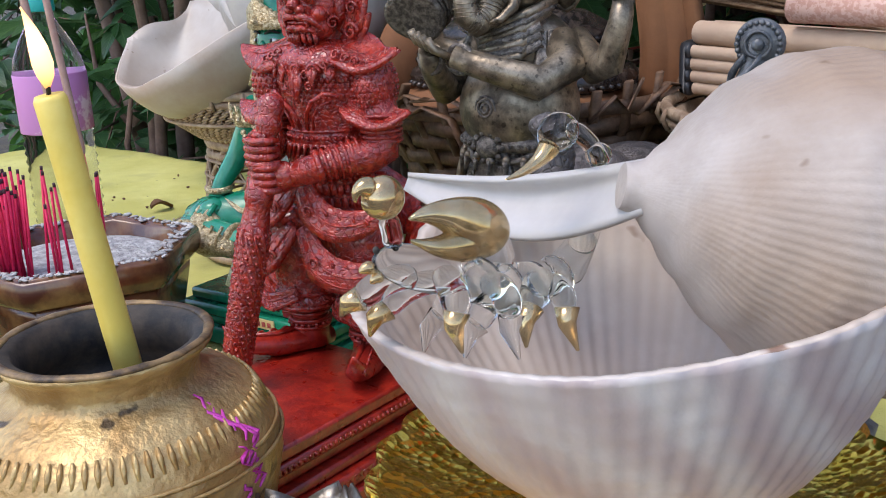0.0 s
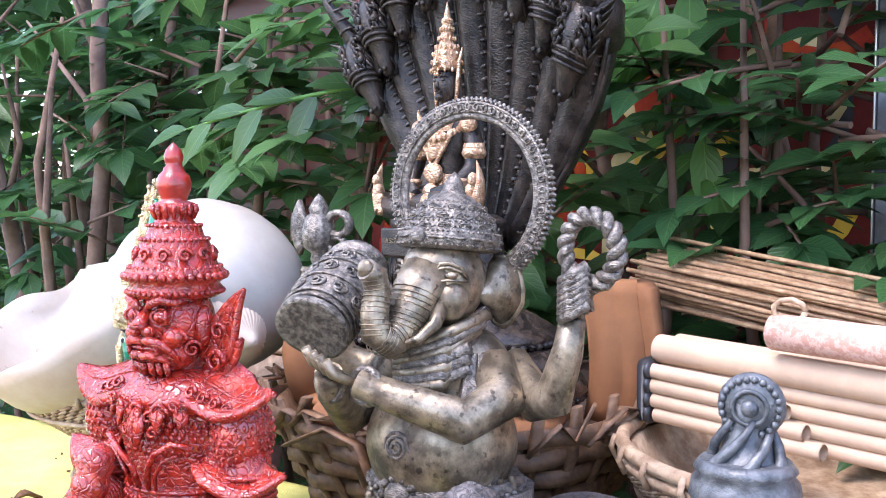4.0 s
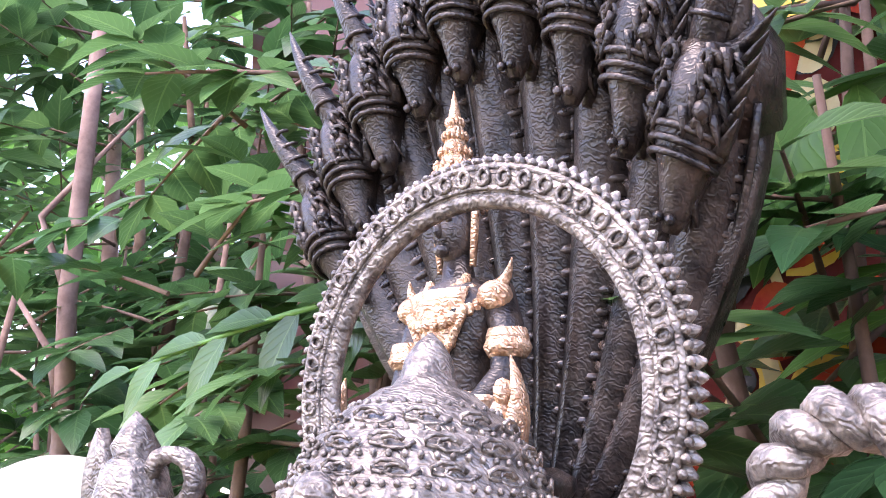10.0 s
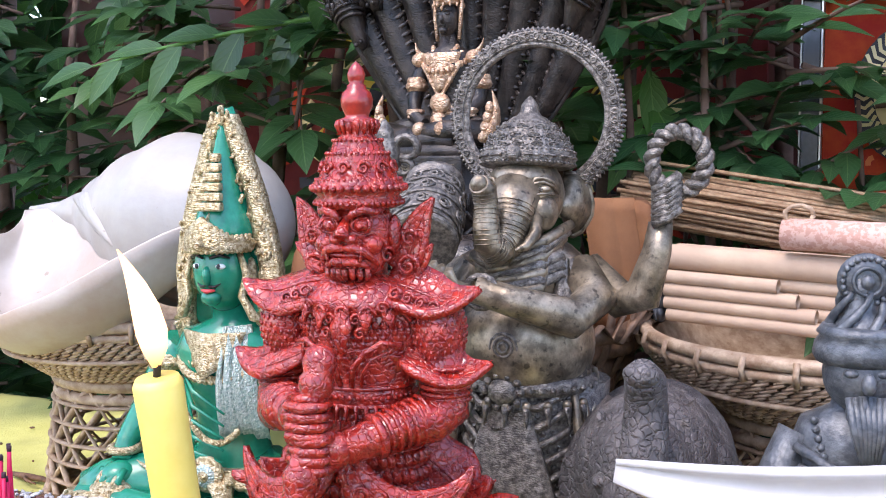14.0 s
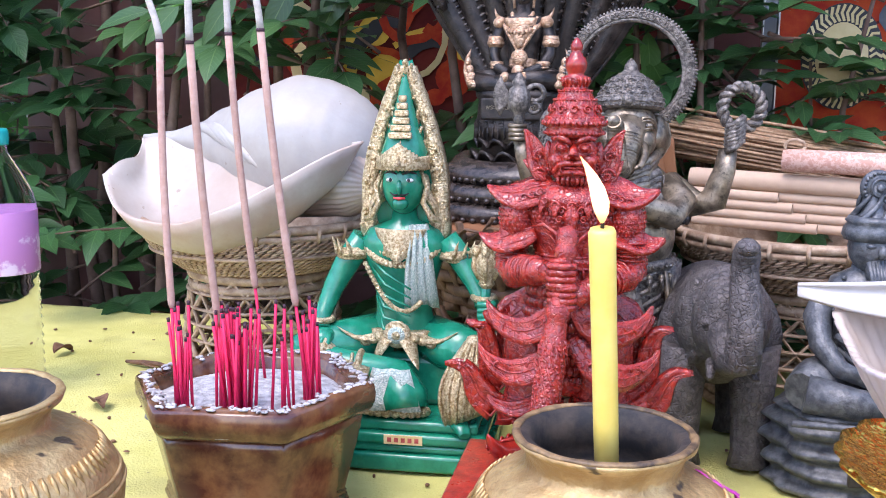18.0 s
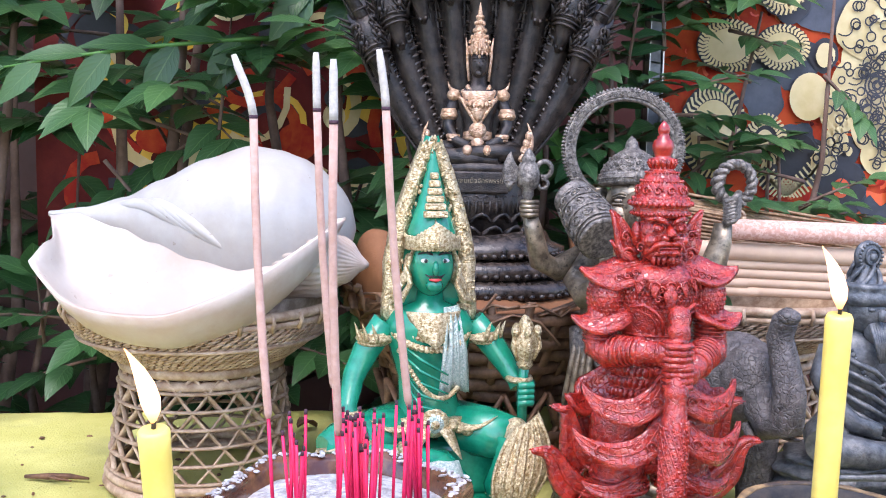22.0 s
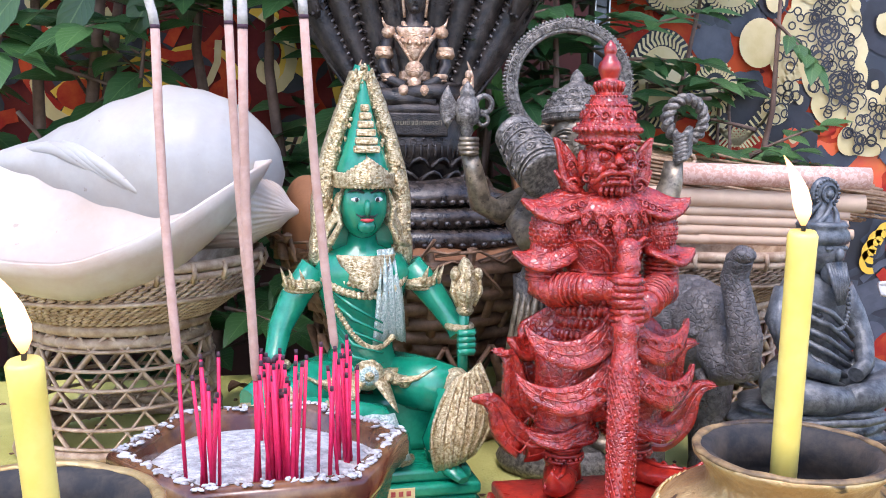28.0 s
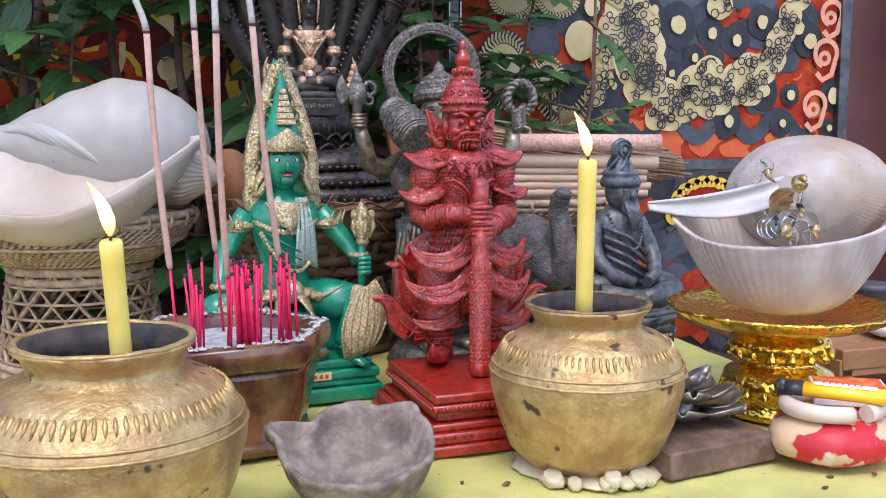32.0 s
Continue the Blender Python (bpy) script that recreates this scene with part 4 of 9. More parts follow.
    for k in range(20):
        for sx, sy in ((0, -1), (-1, 0), (1, 0)):
            u = -0.76 + 1.52 * k / 19
            scroll(pb, ((u if sx == 0 else sx * 0.828), (u if sy == 0 else sy * 0.828), 0.15), (1, 0, 0) if sx == 0 else (0, 1, 0), (0, 0, 1), 0.032, 0.009, n=9)
    place(pb, (-0.08, -0.22, 0), 2)
    tmp = bpy.data.meshes.new("plinth")
    pb.to_mesh(tmp)
    pb.free()
    bm.from_mesh(tmp)
    bpy.data.meshes.remove(tmp)
    for f in bm.faces:
        c = f.calc_center_median()
        if c.z < 0.82 or (2.6 < c.z < 2.98 and abs(c.x) < 0.2 and c.y < 0.14) or abs(f.normal.z) > 0.95 or c.z > 3.42:
            f.material_index = 1
    return thing("guardian_statue", bm, [RED, RED_SMOOTH], "glossy red lacquered guardian statue holding a club on a stepped plinth", "statue")


red_guardian()


def green_deity():
    bm = fresh()
    G, L, S = 0, 1, 2
    c = (0, 0, 0)
    # rough stepped base
    for z0, z1, w, d in ((0, 0.16, 1.75, 1.5), (0.16, 0.24, 1.62, 1.4), (0.24, 0.34, 1.68, 1.44), (0.34, 0.44, 1.55, 1.3)):
        block(bm, (0, 0.05, (z0 + z1) / 2), (w, d, z1 - z0), G, 0.03)
    block(bm, (0, 0.25, 0.68), (1.3, 0.8, 0.5), G, 0.08)
    # seated: right leg folded, left leg down
    tube(bm, [(-0.2, 0.1, 1.02), (-0.5, -0.1, 1.0), (-0.8, -0.3, 0.98), (-0.92, -0.36, 0.95)], [0.24, 0.23, 0.2, 0.15], 12, G)
    tube(bm, [(-0.9, -0.36, 0.93), (-0.5, -0.45, 0.88), (-0.1, -0.4, 0.84), (0.1, -0.38, 0.84)], [0.16, 0.16, 0.13, 0.09], 12, G)
    tube(bm, [(0.2, 0.1, 1.02), (0.5, -0.1, 1.0), (0.7, -0.3, 0.98)], [0.24, 0.23, 0.2], 12, G)
    tube(bm, [(0.7, -0.32, 0.98), (0.66, -0.38, 0.8), (0.52, -0.4, 0.6), (0.55, -0.42, 0.48)], [0.2, 0.16, 0.11, 0.1], 12, G)
    tube(bm, [(0.55, -0.4, 0.45), (0.62, -0.58, 0.42), (0.68, -0.72, 0.38)], [0.1, 0.09, 0.05], 10, G, flat=0.6)
    tube(bm, [(-0.02, -0.38, 0.84), (0.1, -0.48, 0.62), (0.12, -0.52, 0.52)], [0.16, 0.22, 0.2], 10, G)
    # gilded garment trims
    for p, q in (((-0.62, -0.4, 0.93), 0.2), ((-0.75, -0.36, 0.96), 0.19), ((-0.3, -0.44, 0.88), 0.16)):
        ball(bm, p, (0.05, 0.16, q), L, 10, 8)
    ball(bm, (-0.68, -0.42, 0.94), (0.2, 0.13, 0.16), L, 10, 8)
    ball(bm, (0.7, -0.33, 0.95), (0.16, 0.2, 0.24), L, 10, 8)
    spike(bm, (0.72, -0.3, 0.75), (0.92, -0.25, 1.22), 0.16, L, (0.1, 0, 0), 8, 0.5)
    ball(bm, (0.56, -0.4, 0.55), (0.13, 0.13, 0.06), L, 10, 6)
    for k in range(12):
        a = radians(190 + 160 * k / 11)
        ball(bm, (0.0 + 0.3 * math.cos(a), -0.46 + 0.12 * math.sin(a), 0.5), (0.05, 0.03, 0.05), L, 6, 4)
    ribbon(bm, [[(-0.16 + 0.32 * j / 4 + 0.03 * i * (j - 2) / 2, -0.56 - 0.02 * i + 0.02 * math.cos(j * 3), 0.9 - 0.09 * i) for j in range(5)] for i in range(5)], S, 0.03)
    # torso, waist ornament
    lathe(bm, [(0.3, 1.0), (0.33, 1.12), (0.26, 1.3), (0.27, 1.5), (0.35, 1.75), (0.4, 1.95), (0.34, 2.08), (0.14, 2.16), (0.12, 2.3)], (0, 0.05, 0), 24, G, sy=0.72)
    lathe(bm, [(0.36, 1.04), (0.4, 1.09), (0.36, 1.16)], (0, 0.03, 0), 24, L, sy=0.75)
    for r, m in ((0.13, L), (0.09, S), (0.05, L)):
        ball(bm, (0, -0.3 - 0.02 * (0.13 - r) * 20, 1.15), (r, 0.05, r), m, 14, 8)
    for s in (-1, 1):
        for k in range(6):
            ball(bm, (s * (0.16 + 0.07 * k), -0.28 + 0.02 * k, 1.12 - 0.03 * k), (0.06, 0.05, 0.05), L, 7, 5)
        spike(bm, (s * 0.2, -0.2, 1.1), (s * 0.55, -0.3, 1.2), 0.1, L, (0, 0, -0.06), 8, 0.4)
        spike(bm, (s * 0.1, -0.3, 1.1), (s * 0.22, -0.42, 0.86), 0.09, L, (0, 0, 0), 8, 0.4)
    # collar and chains
    for r, z, n in ((0.24, 2.07, 18), (0.3, 1.98, 20), (0.34, 1.9, 20)):
        for k in range(n):
            a = radians(200 + 140 * k / (n - 1))
            ball(bm, (r * math.cos(a), 0.05 + 0.78 * r * math.sin(a) - 0.03, z - 0.12 * math.sin((k / (n - 1)) * math.pi)), (0.035, 0.025, 0.035), L, 6, 4)
    for k in range(26):
        f = k / 25
        ball(bm, (-0.3 + 0.5 * f, -0.24 - 0.04 * math.sin(f * 3.1), 1.78 - 0.42 * math.sin(f * 2.2)), 0.026, L, 6, 4)
    # pale sash over the shoulder, cloth tails
    ribbon(bm, [[(0.1 + (0.14 + 0.014 * i) * j / 11 - 0.004 * i, -0.17 - 0.08 * math.sin(i / 10 * 3.1) - (0.014 + 0.002 * i) * math.cos(j * 2.1) + 0.11 * (j / 11) ** 2, 2.14 - 0.072 * i - 0.07 * (i / 10) ** 6 * abs(j - 5.5) / 5.5) for j in range(12)] for i in range(11)], S, 0.03)
    # gold tiara with a peak over the forehead
    ribbon(bm, [[(0.265 * math.cos(radians(190 + 160 * i / 20)), 0.0 + 0.255 * math.sin(radians(190 + 160 * i / 20)), 2.64 + (0.1 + 0.14 * max(0, 1 - abs(i - 10) / 6)) * q) for q in (0, 0.33, 0.66, 1)] for i in range(21)], L, 0.045)
    for i in range(21):
        a = radians(190 + 160 * i / 20)
        ball(bm, (0.27 * math.cos(a), 0.26 * math.sin(a), 2.65), 0.022, L, 6, 4)
        ball(bm, (0.27 * math.cos(a), 0.26 * math.sin(a), 2.74 + 0.12 * max(0, 1 - abs(i - 10) / 6)), 0.02, L, 6, 4)
    # striped gold fan over the lowered knee, gold roll over the folded one
    rows = []
    for i in range(11):
        f = i / 10
        ww = 0.2 * math.sin(0.5 + f * 2.3)
        rows.append([(0.74 + 0.08 * f * q + ww * q - 0.1 * f, -0.5 - 0.05 * math.cos(q * 1.6) - 0.1 * math.sin(f * 2.5), 1.2 - 0.72 * f + 0.06 * q) for q in (-1, -0.66, -0.33, 0, 0.33, 0.66, 1)])
    ribbon(bm, rows, L, 0.05)
    for j in range(7):
        tube(bm, [Vector(r[j]) + V(0, -0.03, 0) for r in rows], 0.016, 5, L)
    tube(bm, [(-1.0, -0.42, 0.94), (-0.8, -0.52, 0.9), (-0.5, -0.56, 0.87), (-0.2, -0.54, 0.84)], [0.07, 0.13, 0.13, 0.06], 12, L)
    for k in range(7):
        tube(bm, [(-0.95 + 0.1 * k, -0.53 - 0.04 * math.sin(k * 0.5), 1.02), (-0.95 + 0.1 * k, -0.66, 0.9), (-0.95 + 0.1 * k, -0.6, 0.78)], 0.016, 5, L)
    # arms
    tube(bm, [(-0.38, 0.05, 1.98), (-0.55, 0.05, 1.72), (-0.66, 0.0, 1.5), (-0.72, -0.16, 1.28), (-0.7, -0.26, 1.16)], [0.12, 0.12, 0.1, 0.08, 0.075], 12, G)
    ball(bm, (-0.68, -0.3, 1.1), (0.13, 0.15, 0.09), G)
    for k in range(4):
        tube(bm, [(-0.77 + 0.055 * k, -0.36, 1.14), (-0.77 + 0.055 * k, -0.45, 1.08), (-0.76 + 0.055 * k, -0.42, 1.02)], 0.03, 6, G)
    tube(bm, [(0.38, 0.05, 1.98), (0.55, 0.02, 1.78), (0.66, -0.05, 1.62), (0.74, -0.14, 1.48), (0.76, -0.18, 1.42)], [0.12, 0.12, 0.1, 0.08, 0.08], 12, G)
    for k in range(4):
        tube(bm, [(0.72, -0.3, 1.46 - 0.05 * k), (0.84, -0.3, 1.46 - 0.05 * k), (0.87, -0.2, 1.46 - 0.05 * k)], 0.035, 6, G)
    for s in (-1, 1):
        tube(bm, arc((s * 0.47, 0.05, 1.84), 0.135, 0, 360, 14, "xy")[:-1], 0.04, 6, L, closed=True)
    tube(bm, arc((-0.715, -0.2, 1.24), 0.095, 0, 360, 14, "xy")[:-1], 0.03, 6, L, closed=True)
    for s in (-1, 1):
        for k in range(3):
            a = radians(-90 + s * (25 + 40 * k) - s * 40)
            c = V(s * 0.5 + 0.12 * math.cos(a), 0.03 + 0.12 * math.sin(a), 1.84)
            spike(bm, c, c + V(s * 0.05, -0.02, 0.15), 0.05, L, n=6, flat=0.5, steps=3)
        for z in (1.8, 1.88):
            tube(bm, arc((s * 0.49, 0.045, z), 0.13, 0, 360, 14, "xy")[:-1], 0.018, 5, L, closed=True)
    tube(bm, arc((0.76, -0.18, 1.5), 0.095, 0, 360, 14, "xy")[:-1], 0.03, 6, L, closed=True)
    # necklace plate and drapery lines over the chest
    ribbon(bm, [[(0.24 * (j - 5) / 5 * (1 - 0.45 * i / 4), -0.2 - 0.05 * math.cos((j - 5) * 0.28) + 0.07 * abs(j - 5) / 5 - 0.015 * i, 2.1 - 0.05 * i - 0.025 * i * (1 - abs(j - 5) / 5)) for j in range(11)] for i in range(5)], L, 0.025)
    for i in range(6):
        tube(bm, [(-0.28 + 0.015 * i, -0.12, 1.82 - 0.09 * i), (-0.12, -0.25 - 0.012 * i, 1.7 - 0.1 * i), (0.12, -0.26 - 0.01 * i, 1.56 - 0.08 * i)], [0.01, 0.017, 0.008], 5, G)
    # short staff with a lobed flame head
    tube(bm, [(0.78, -0.24, 0.9), (0.78, -0.24, 1.5), (0.79, -0.24, 1.65)], 0.045, 8, G)
    lathe(bm, [(0.045, 1.6), (0.075, 1.64), (0.06, 1.68), (0.1, 1.76), (0.115, 1.84), (0.085, 1.92), (0.05, 1.96), (0.065, 2.0), (0.03, 2.06), (0.004, 2.08)], (0.79, -0.24, 0), 14, L)
    for k in range(5):
        a = radians(-90 + 72 * k)
        ball(bm, (0.79 + 0.1 * math.cos(a), -0.24 + 0.1 * math.sin(a), 1.94), (0.042, 0.042, 0.055), L, 8, 6)
        tube(bm, [(0.79 + 0.07 * math.cos(a), -0.24 + 0.07 * math.sin(a), 1.68), (0.79 + 0.12 * math.cos(a), -0.24 + 0.12 * math.sin(a), 1.8), (0.79 + 0.11 * math.cos(a), -0.24 + 0.11 * math.sin(a), 1.92)], [0.016, 0.026, 0.016], 6, L)
    # face
    ball(bm, (0, 0.0, 2.5), (0.23, 0.22, 0.29), G, 20, 14)
    ball(bm, (0, -0.21, 2.48), (0.035, 0.05, 0.07), G, 8, 6)
    ball(bm, (0, -0.17, 2.33), (0.09, 0.06, 0.06), G, 8, 6)
    tube(bm, [(-0.06, -0.205, 2.385), (0, -0.225, 2.38), (0.06, -0.205, 2.385)], [0.008, 0.018, 0.008], 6, 3)
    for s in (-1, 1):
        ball(bm, (s * 0.095, -0.185, 2.545), (0.05, 0.025, 0.02), 4, 8, 6)
        ball(bm, (s * 0.095, -0.205, 2.545), (0.018, 0.012, 0.018), 5, 6, 5)
        tube(bm, [(s * 0.03, -0.215, 2.6), (s * 0.1, -0.205, 2.625), (s * 0.17, -0.16, 2.6)], [0.008, 0.014, 0.005], 5, 5)
        tube(bm, [(s * 0.015, -0.222, 2.415), (s * 0.06, -0.21, 2.41), (s * 0.1, -0.19, 2.43)], [0.008, 0.01, 0.004], 5, 5)
        ball(bm, (s * 0.23, 0.02, 2.45), (0.05, 0.06, 0.14), L, 8, 6)
        spike(bm, (s * 0.24, 0.0, 2.4), (s * 0.33, -0.04, 2.18), 0.09, L, (s * 0.05, 0, 0), 8, 0.6)
    # crown band and flame backplate
    for k in range(20):
        a = radians(180 + 180 * k / 19)
        ball(bm, (0.24 * math.cos(a), 0.23 * math.sin(a), 2.68 + 0.04 * math.sin(k / 19 * math.pi)), (0.045, 0.035, 0.05), L, 6, 4)
    spike(bm, (0, -0.2, 2.66), (0, -0.16, 2.9), 0.15, L, n=10, flat=0.3)
    lathe(bm, [(0.24, 2.68), (0.25, 2.78), (0.2, 2.9), (0.16, 3.0), (0.1, 3.2), (0.05, 3.4), (0.01, 3.55)], (0, 0.04, 0), 18, G)
    for k in range(6):
        block(bm, (0, -0.17 + 0.022 * k, 2.94 + 0.065 * k), (0.24 - 0.032 * k, 0.06, 0.058), L, 0.014)
    outline = [(0.36, 2.0), (0.42, 2.2), (0.43, 2.5), (0.38, 2.75), (0.28, 3.05), (0.16, 3.35), (0.04, 3.6)]
    rows = [[(x * f, 0.12 - 0.05 * abs(f), z) for f in (-1, -0.6, -0.2, 0.2, 0.6, 1)] for x, z in outline]
    ribbon(bm, rows, G, 0.07)
    for s in (-1, 1):
        rows = []
        for (x0, z0), (x1, z1) in zip(outline, outline[1:]):
            for f in (0, 0.2, 0.4, 0.6, 0.8):
                x, z = x0 + (x1 - x0) * f, z0 + (z1 - z0) * f
                w = 0.13 if z < 2.9 else 0.1
                q = 0.012 * noise.noise((x * 30, z * 30, s))
                rows.append([(s * (x + 0.025 + q), 0.1, z), (s * (x + 0.012), 0.045, z), (s * max(x - w * 0.5, 0.004), 0.03 + q, z), (s * max(x - w + q, 0.002), 0.05, z)])
        ribbon(bm, rows, L, 0.05)
        rr = random.Random(17 + s)
        for _ in range(150):
            (x0, z0), (x1, z1) = rr.choice(list(zip(outline, outline[1:])))
            f = rr.random()
            x, z = x0 + (x1 - x0) * f, z0 + (z1 - z0) * f
            ball(bm, (s * max(x - rr.uniform(-0.02, 0.14), 0.01), rr.uniform(0.0, 0.05), z), (rr.uniform(0.01, 0.024), 0.018, rr.uniform(0.01, 0.028)), L, 5, 4)
        # cheek guards
        tube(bm, [(s * 0.2, -0.08, 2.62), (s * 0.27, -0.1, 2.48), (s * 0.23, -0.12, 2.34), (s * 0.3, -0.1, 2.2), (s * 0.38, -0.06, 2.16)], [0.02, 0.034, 0.03, 0.04, 0.02], 8, L)
    for v in bm.verts:
        f = min(1, max(0, (v.co.z - 2.05) / 0.2))
        v.co.x *= 1 - 0.14 * f
    place(bm, (-1.68, 1.56, 0), 4)
    tag = holder("paper_sticker", "small yellow paper sticker with worn print on the green base", "sticker")
    bl = fresh()
    block(bl, (0, 0, 0), (0.34, 0.012, 0.08), 0)
    place(bl, (-1.5, 0.885, 0.29), 4)
    part("paper", bl, material("yellowed_paper", (0.62, 0.5, 0.22), 0.7, 0, (0.7, 0.6, 0.34), 60, 0.1, 300), tag)
    for i in range(5):
        bl = fresh()
        block(bl, (-0.12 + 0.06 * i, -0.009, 0.0), (0.035, 0.006, 0.04), 0)
        place(bl, (-1.5, 0.885, 0.29), 4)
        part("print_bar", bl, RED_DUST, tag)
    bm.transform(Matrix.Diagonal((1, 1, 3.54 / 3.6, 1)))
    lips = material("painted_lips", (0.5, 0.05, 0.05), 0.4)
    white = material("painted_eye_white", (0.7, 0.72, 0.7), 0.35)
    ink = material("painted_black", (0.01, 0.01, 0.012), 0.4)
    thing("green_deity_statue", bm, [GREEN, GOLD_LEAF, SILVER_DUST, lips, white, ink], "glossy green seated deity statue with gold flaked crown and sceptre", "statue")


green_deity()


def ganesha():
    bm = fresh()
    B, P = 0, 1
    # base and robe
    lathe(bm, [(0.62, 0.0), (0.66, 0.08), (0.6, 0.2), (0.55, 0.26)], (0, 0, 0), 28, P, sy=0.85)
    for s in (-1, 1):
        tube(bm, [(s * 0.2, -0.1, 0.3), (s * 0.24, -0.34, 0.3), (s * 0.26, -0.46, 0.28)], [0.14, 0.12, 0.07], 10, B, flat=0.7)
        tube(bm, [(s * 0.2, 0, 0.26), (s * 0.22, 0, 0.7), (s * 0.24, 0, 1.3), (s * 0.22, 0, 1.8)], [0.17, 0.2, 0.27, 0.32], 14, P)
    lathe(bm, [(0.36, 0.62), (0.41, 0.7), (0.43, 1.0), (0.46, 1.4), (0.46, 1.65), (0.44, 1.8)], (0, 0, 0), 40, P, sy=0.88, wob=lambda a, z: 0.018 * math.sin(13 * a + 3 * z))
    for r in range(9):
        for k in range(22):
            a = radians(175 + 190 * (k + 0.5 * (r % 2)) / 22)
            ball(bm, (0.47 * math.cos(a), 0.4 * math.sin(a), 0.82 + 0.115 * r), (0.022, 0.016, 0.022), P, 6, 4)
    ribbon(bm, [[(-0.1 + 0.2 * j / 4 + 0.05 * i * (j - 2) / 2, -0.42 - 0.02 * math.cos(j * 2.6) - 0.01 * i, 1.8 - 0.16 * i) for j in range(5)] for i in range(6)], P, 0.05)
    # swags, hem and side falls of the draped skirt
    for i in range(7):
        z = 1.78 - 0.13 * i
        for s in (-1, 1):
            tube(bm, [(s * 0.42, -0.1, z + 0.1), (s * 0.34, -0.3, z), (s * 0.2, -0.42, z - 0.08), (s * 0.05, -0.45, z - 0.11)], [0.012, 0.024, 0.026, 0.014], 6, P)
    for s in (-1, 1):
        for k in range(4):
            tube(bm, [(s * (0.36 + 0.03 * k), -0.24 + 0.07 * k, 1.9), (s * (0.42 + 0.035 * k), -0.3 + 0.07 * k, 1.55), (s * (0.46 + 0.04 * k), -0.3 + 0.07 * k, 1.2), (s * (0.5 + 0.04 * k), -0.26 + 0.07 * k, 0.9)], [0.02, 0.034, 0.036, 0.012], 6, B)
    for k in range(9):
        a = radians(205 + 130 * k / 8)
        c = V(0.475 * math.cos(a), 0.43 * math.sin(a) - 0.05, 1.7)
        spike(bm, c, c + V(0.03 * math.cos(a), 0.03 * math.sin(a), -0.13), 0.045, P, n=6, flat=0.5, steps=3)
        ball(bm, c + V(0, 0, 0.01), (0.032, 0.03, 0.032), B, 8, 6)
    # belly and chest
    ball(bm, (0, -0.09, 2.06), (0.46, 0.44, 0.44), B, 28, 18)
    for k in range(3):
        tube(bm, [(0.03 * (k + 1) * math.cos(TAU * j / 12), -0.525 + 0.004 * k * k, 2.1 + 0.03 * (k + 1) * math.sin(TAU * j / 12)) for j in range(12)], 0.012, 5, P, closed=True)
    lathe(bm, [(0.42, 1.75), (0.475, 1.77), (0.485, 1.83), (0.46, 1.87)], (0, -0.05, 0), 32, P, sy=0.88)
    for k in range(40):
        a = TAU * k / 40
        ball(bm, (0.487 * math.cos(a), -0.05 + 0.43 * math.sin(a), 1.81), 0.022, P, 6, 4)
    ball(bm, (-0.02, -0.48, 1.8), (0.1, 0.05, 0.09), P, 12, 8)
    for k in range(10):
        ball(bm, (-0.02 + 0.12 * math.cos(TAU * k / 10), -0.48, 1.8 + 0.11 * math.sin(TAU * k / 10)), 0.028, P, 6, 4)
    ball(bm, (0, 0, 2.5), (0.4, 0.3, 0.3), B, 20, 12)
    # cape over the shoulder with relief
    ribbon(bm, [[(0.3 + 0.16 * (j / 3 - 0.3) * min(1, 0.25 + 0.3 * i), -0.18 + 0.16 * j / 3 * min(1, 0.25 + 0.3 * i) - 0.14 * math.sin(i / 7 * 3) - 0.02 * math.cos(3 * j), 2.64 - 0.17 * i) for j in range(4)] for i in range(8)], P, 0.05)
    for i in range(3):
        tube(bm, [(-0.3 + 0.04 * i, -0.24, 2.66 - 0.06 * i), (0, -0.36, 2.52 - 0.06 * i), (0.3, -0.22, 2.68 - 0.06 * i)], 0.04, 7, P)
    # shawl gathered in folds between ear and shoulder
    for i in range(7):
        tube(bm, [(0.3 - 0.02 * i, -0.04 - 0.02 * i, 2.86 - 0.045 * i), (0.18, -0.26 - 0.015 * i, 2.76 - 0.05 * i), (0.0, -0.36 - 0.01 * i, 2.68 - 0.04 * i), (-0.16, -0.34, 2.62 - 0.03 * i)], [0.035, 0.045, 0.035, 0.015], 7, P if i % 2 else B)
    # head: broad brow, carved eyes, small ears, slim trunk
    first = len(bm.verts)
    ball(bm, (0, -0.1, 3.06), (0.28, 0.27, 0.31), B, 28, 18)
    ball(bm, (0, -0.23, 3.16), (0.2, 0.15, 0.14), B, 20, 12)
    for s in (-1, 1):
        ball(bm, (s * 0.19, -0.285, 3.09), (0.055, 0.035, 0.03), B, 12, 8)
        ball(bm, (s * 0.185, -0.313, 3.088), (0.018, 0.012, 0.018), P, 8, 6)
        for dz, r in ((0.045, 0.012), (0.075, 0.016), (-0.038, 0.01)):
            tube(bm, [(s * 0.11, -0.355, 3.07 + dz * 0.2), (s * 0.15, -0.342, 3.085 + dz), (s * 0.2, -0.315, 3.095 + dz), (s * 0.25, -0.25, 3.085 + dz * 0.7), (s * 0.275, -0.2, 3.06 + dz * 0.2)], [0.006, r, r, r, 0.005], 6, B)
        ball(bm, (s * 0.17, -0.22, 2.93), (0.11, 0.12, 0.14), B, 14, 10)
        tube(bm, [(s * 0.15, -0.3, 2.9), (s * 0.18, -0.4, 2.77), (s * 0.15, -0.5, 2.68), (s * 0.1, -0.57, 2.65)], [0.055, 0.045, 0.032, 0.01], 9, B)
        # ear: a broad cupped fan with a rolled rim
        rows = []
        for i in range(13):
            f = radians(120 - 235 * i / 12)
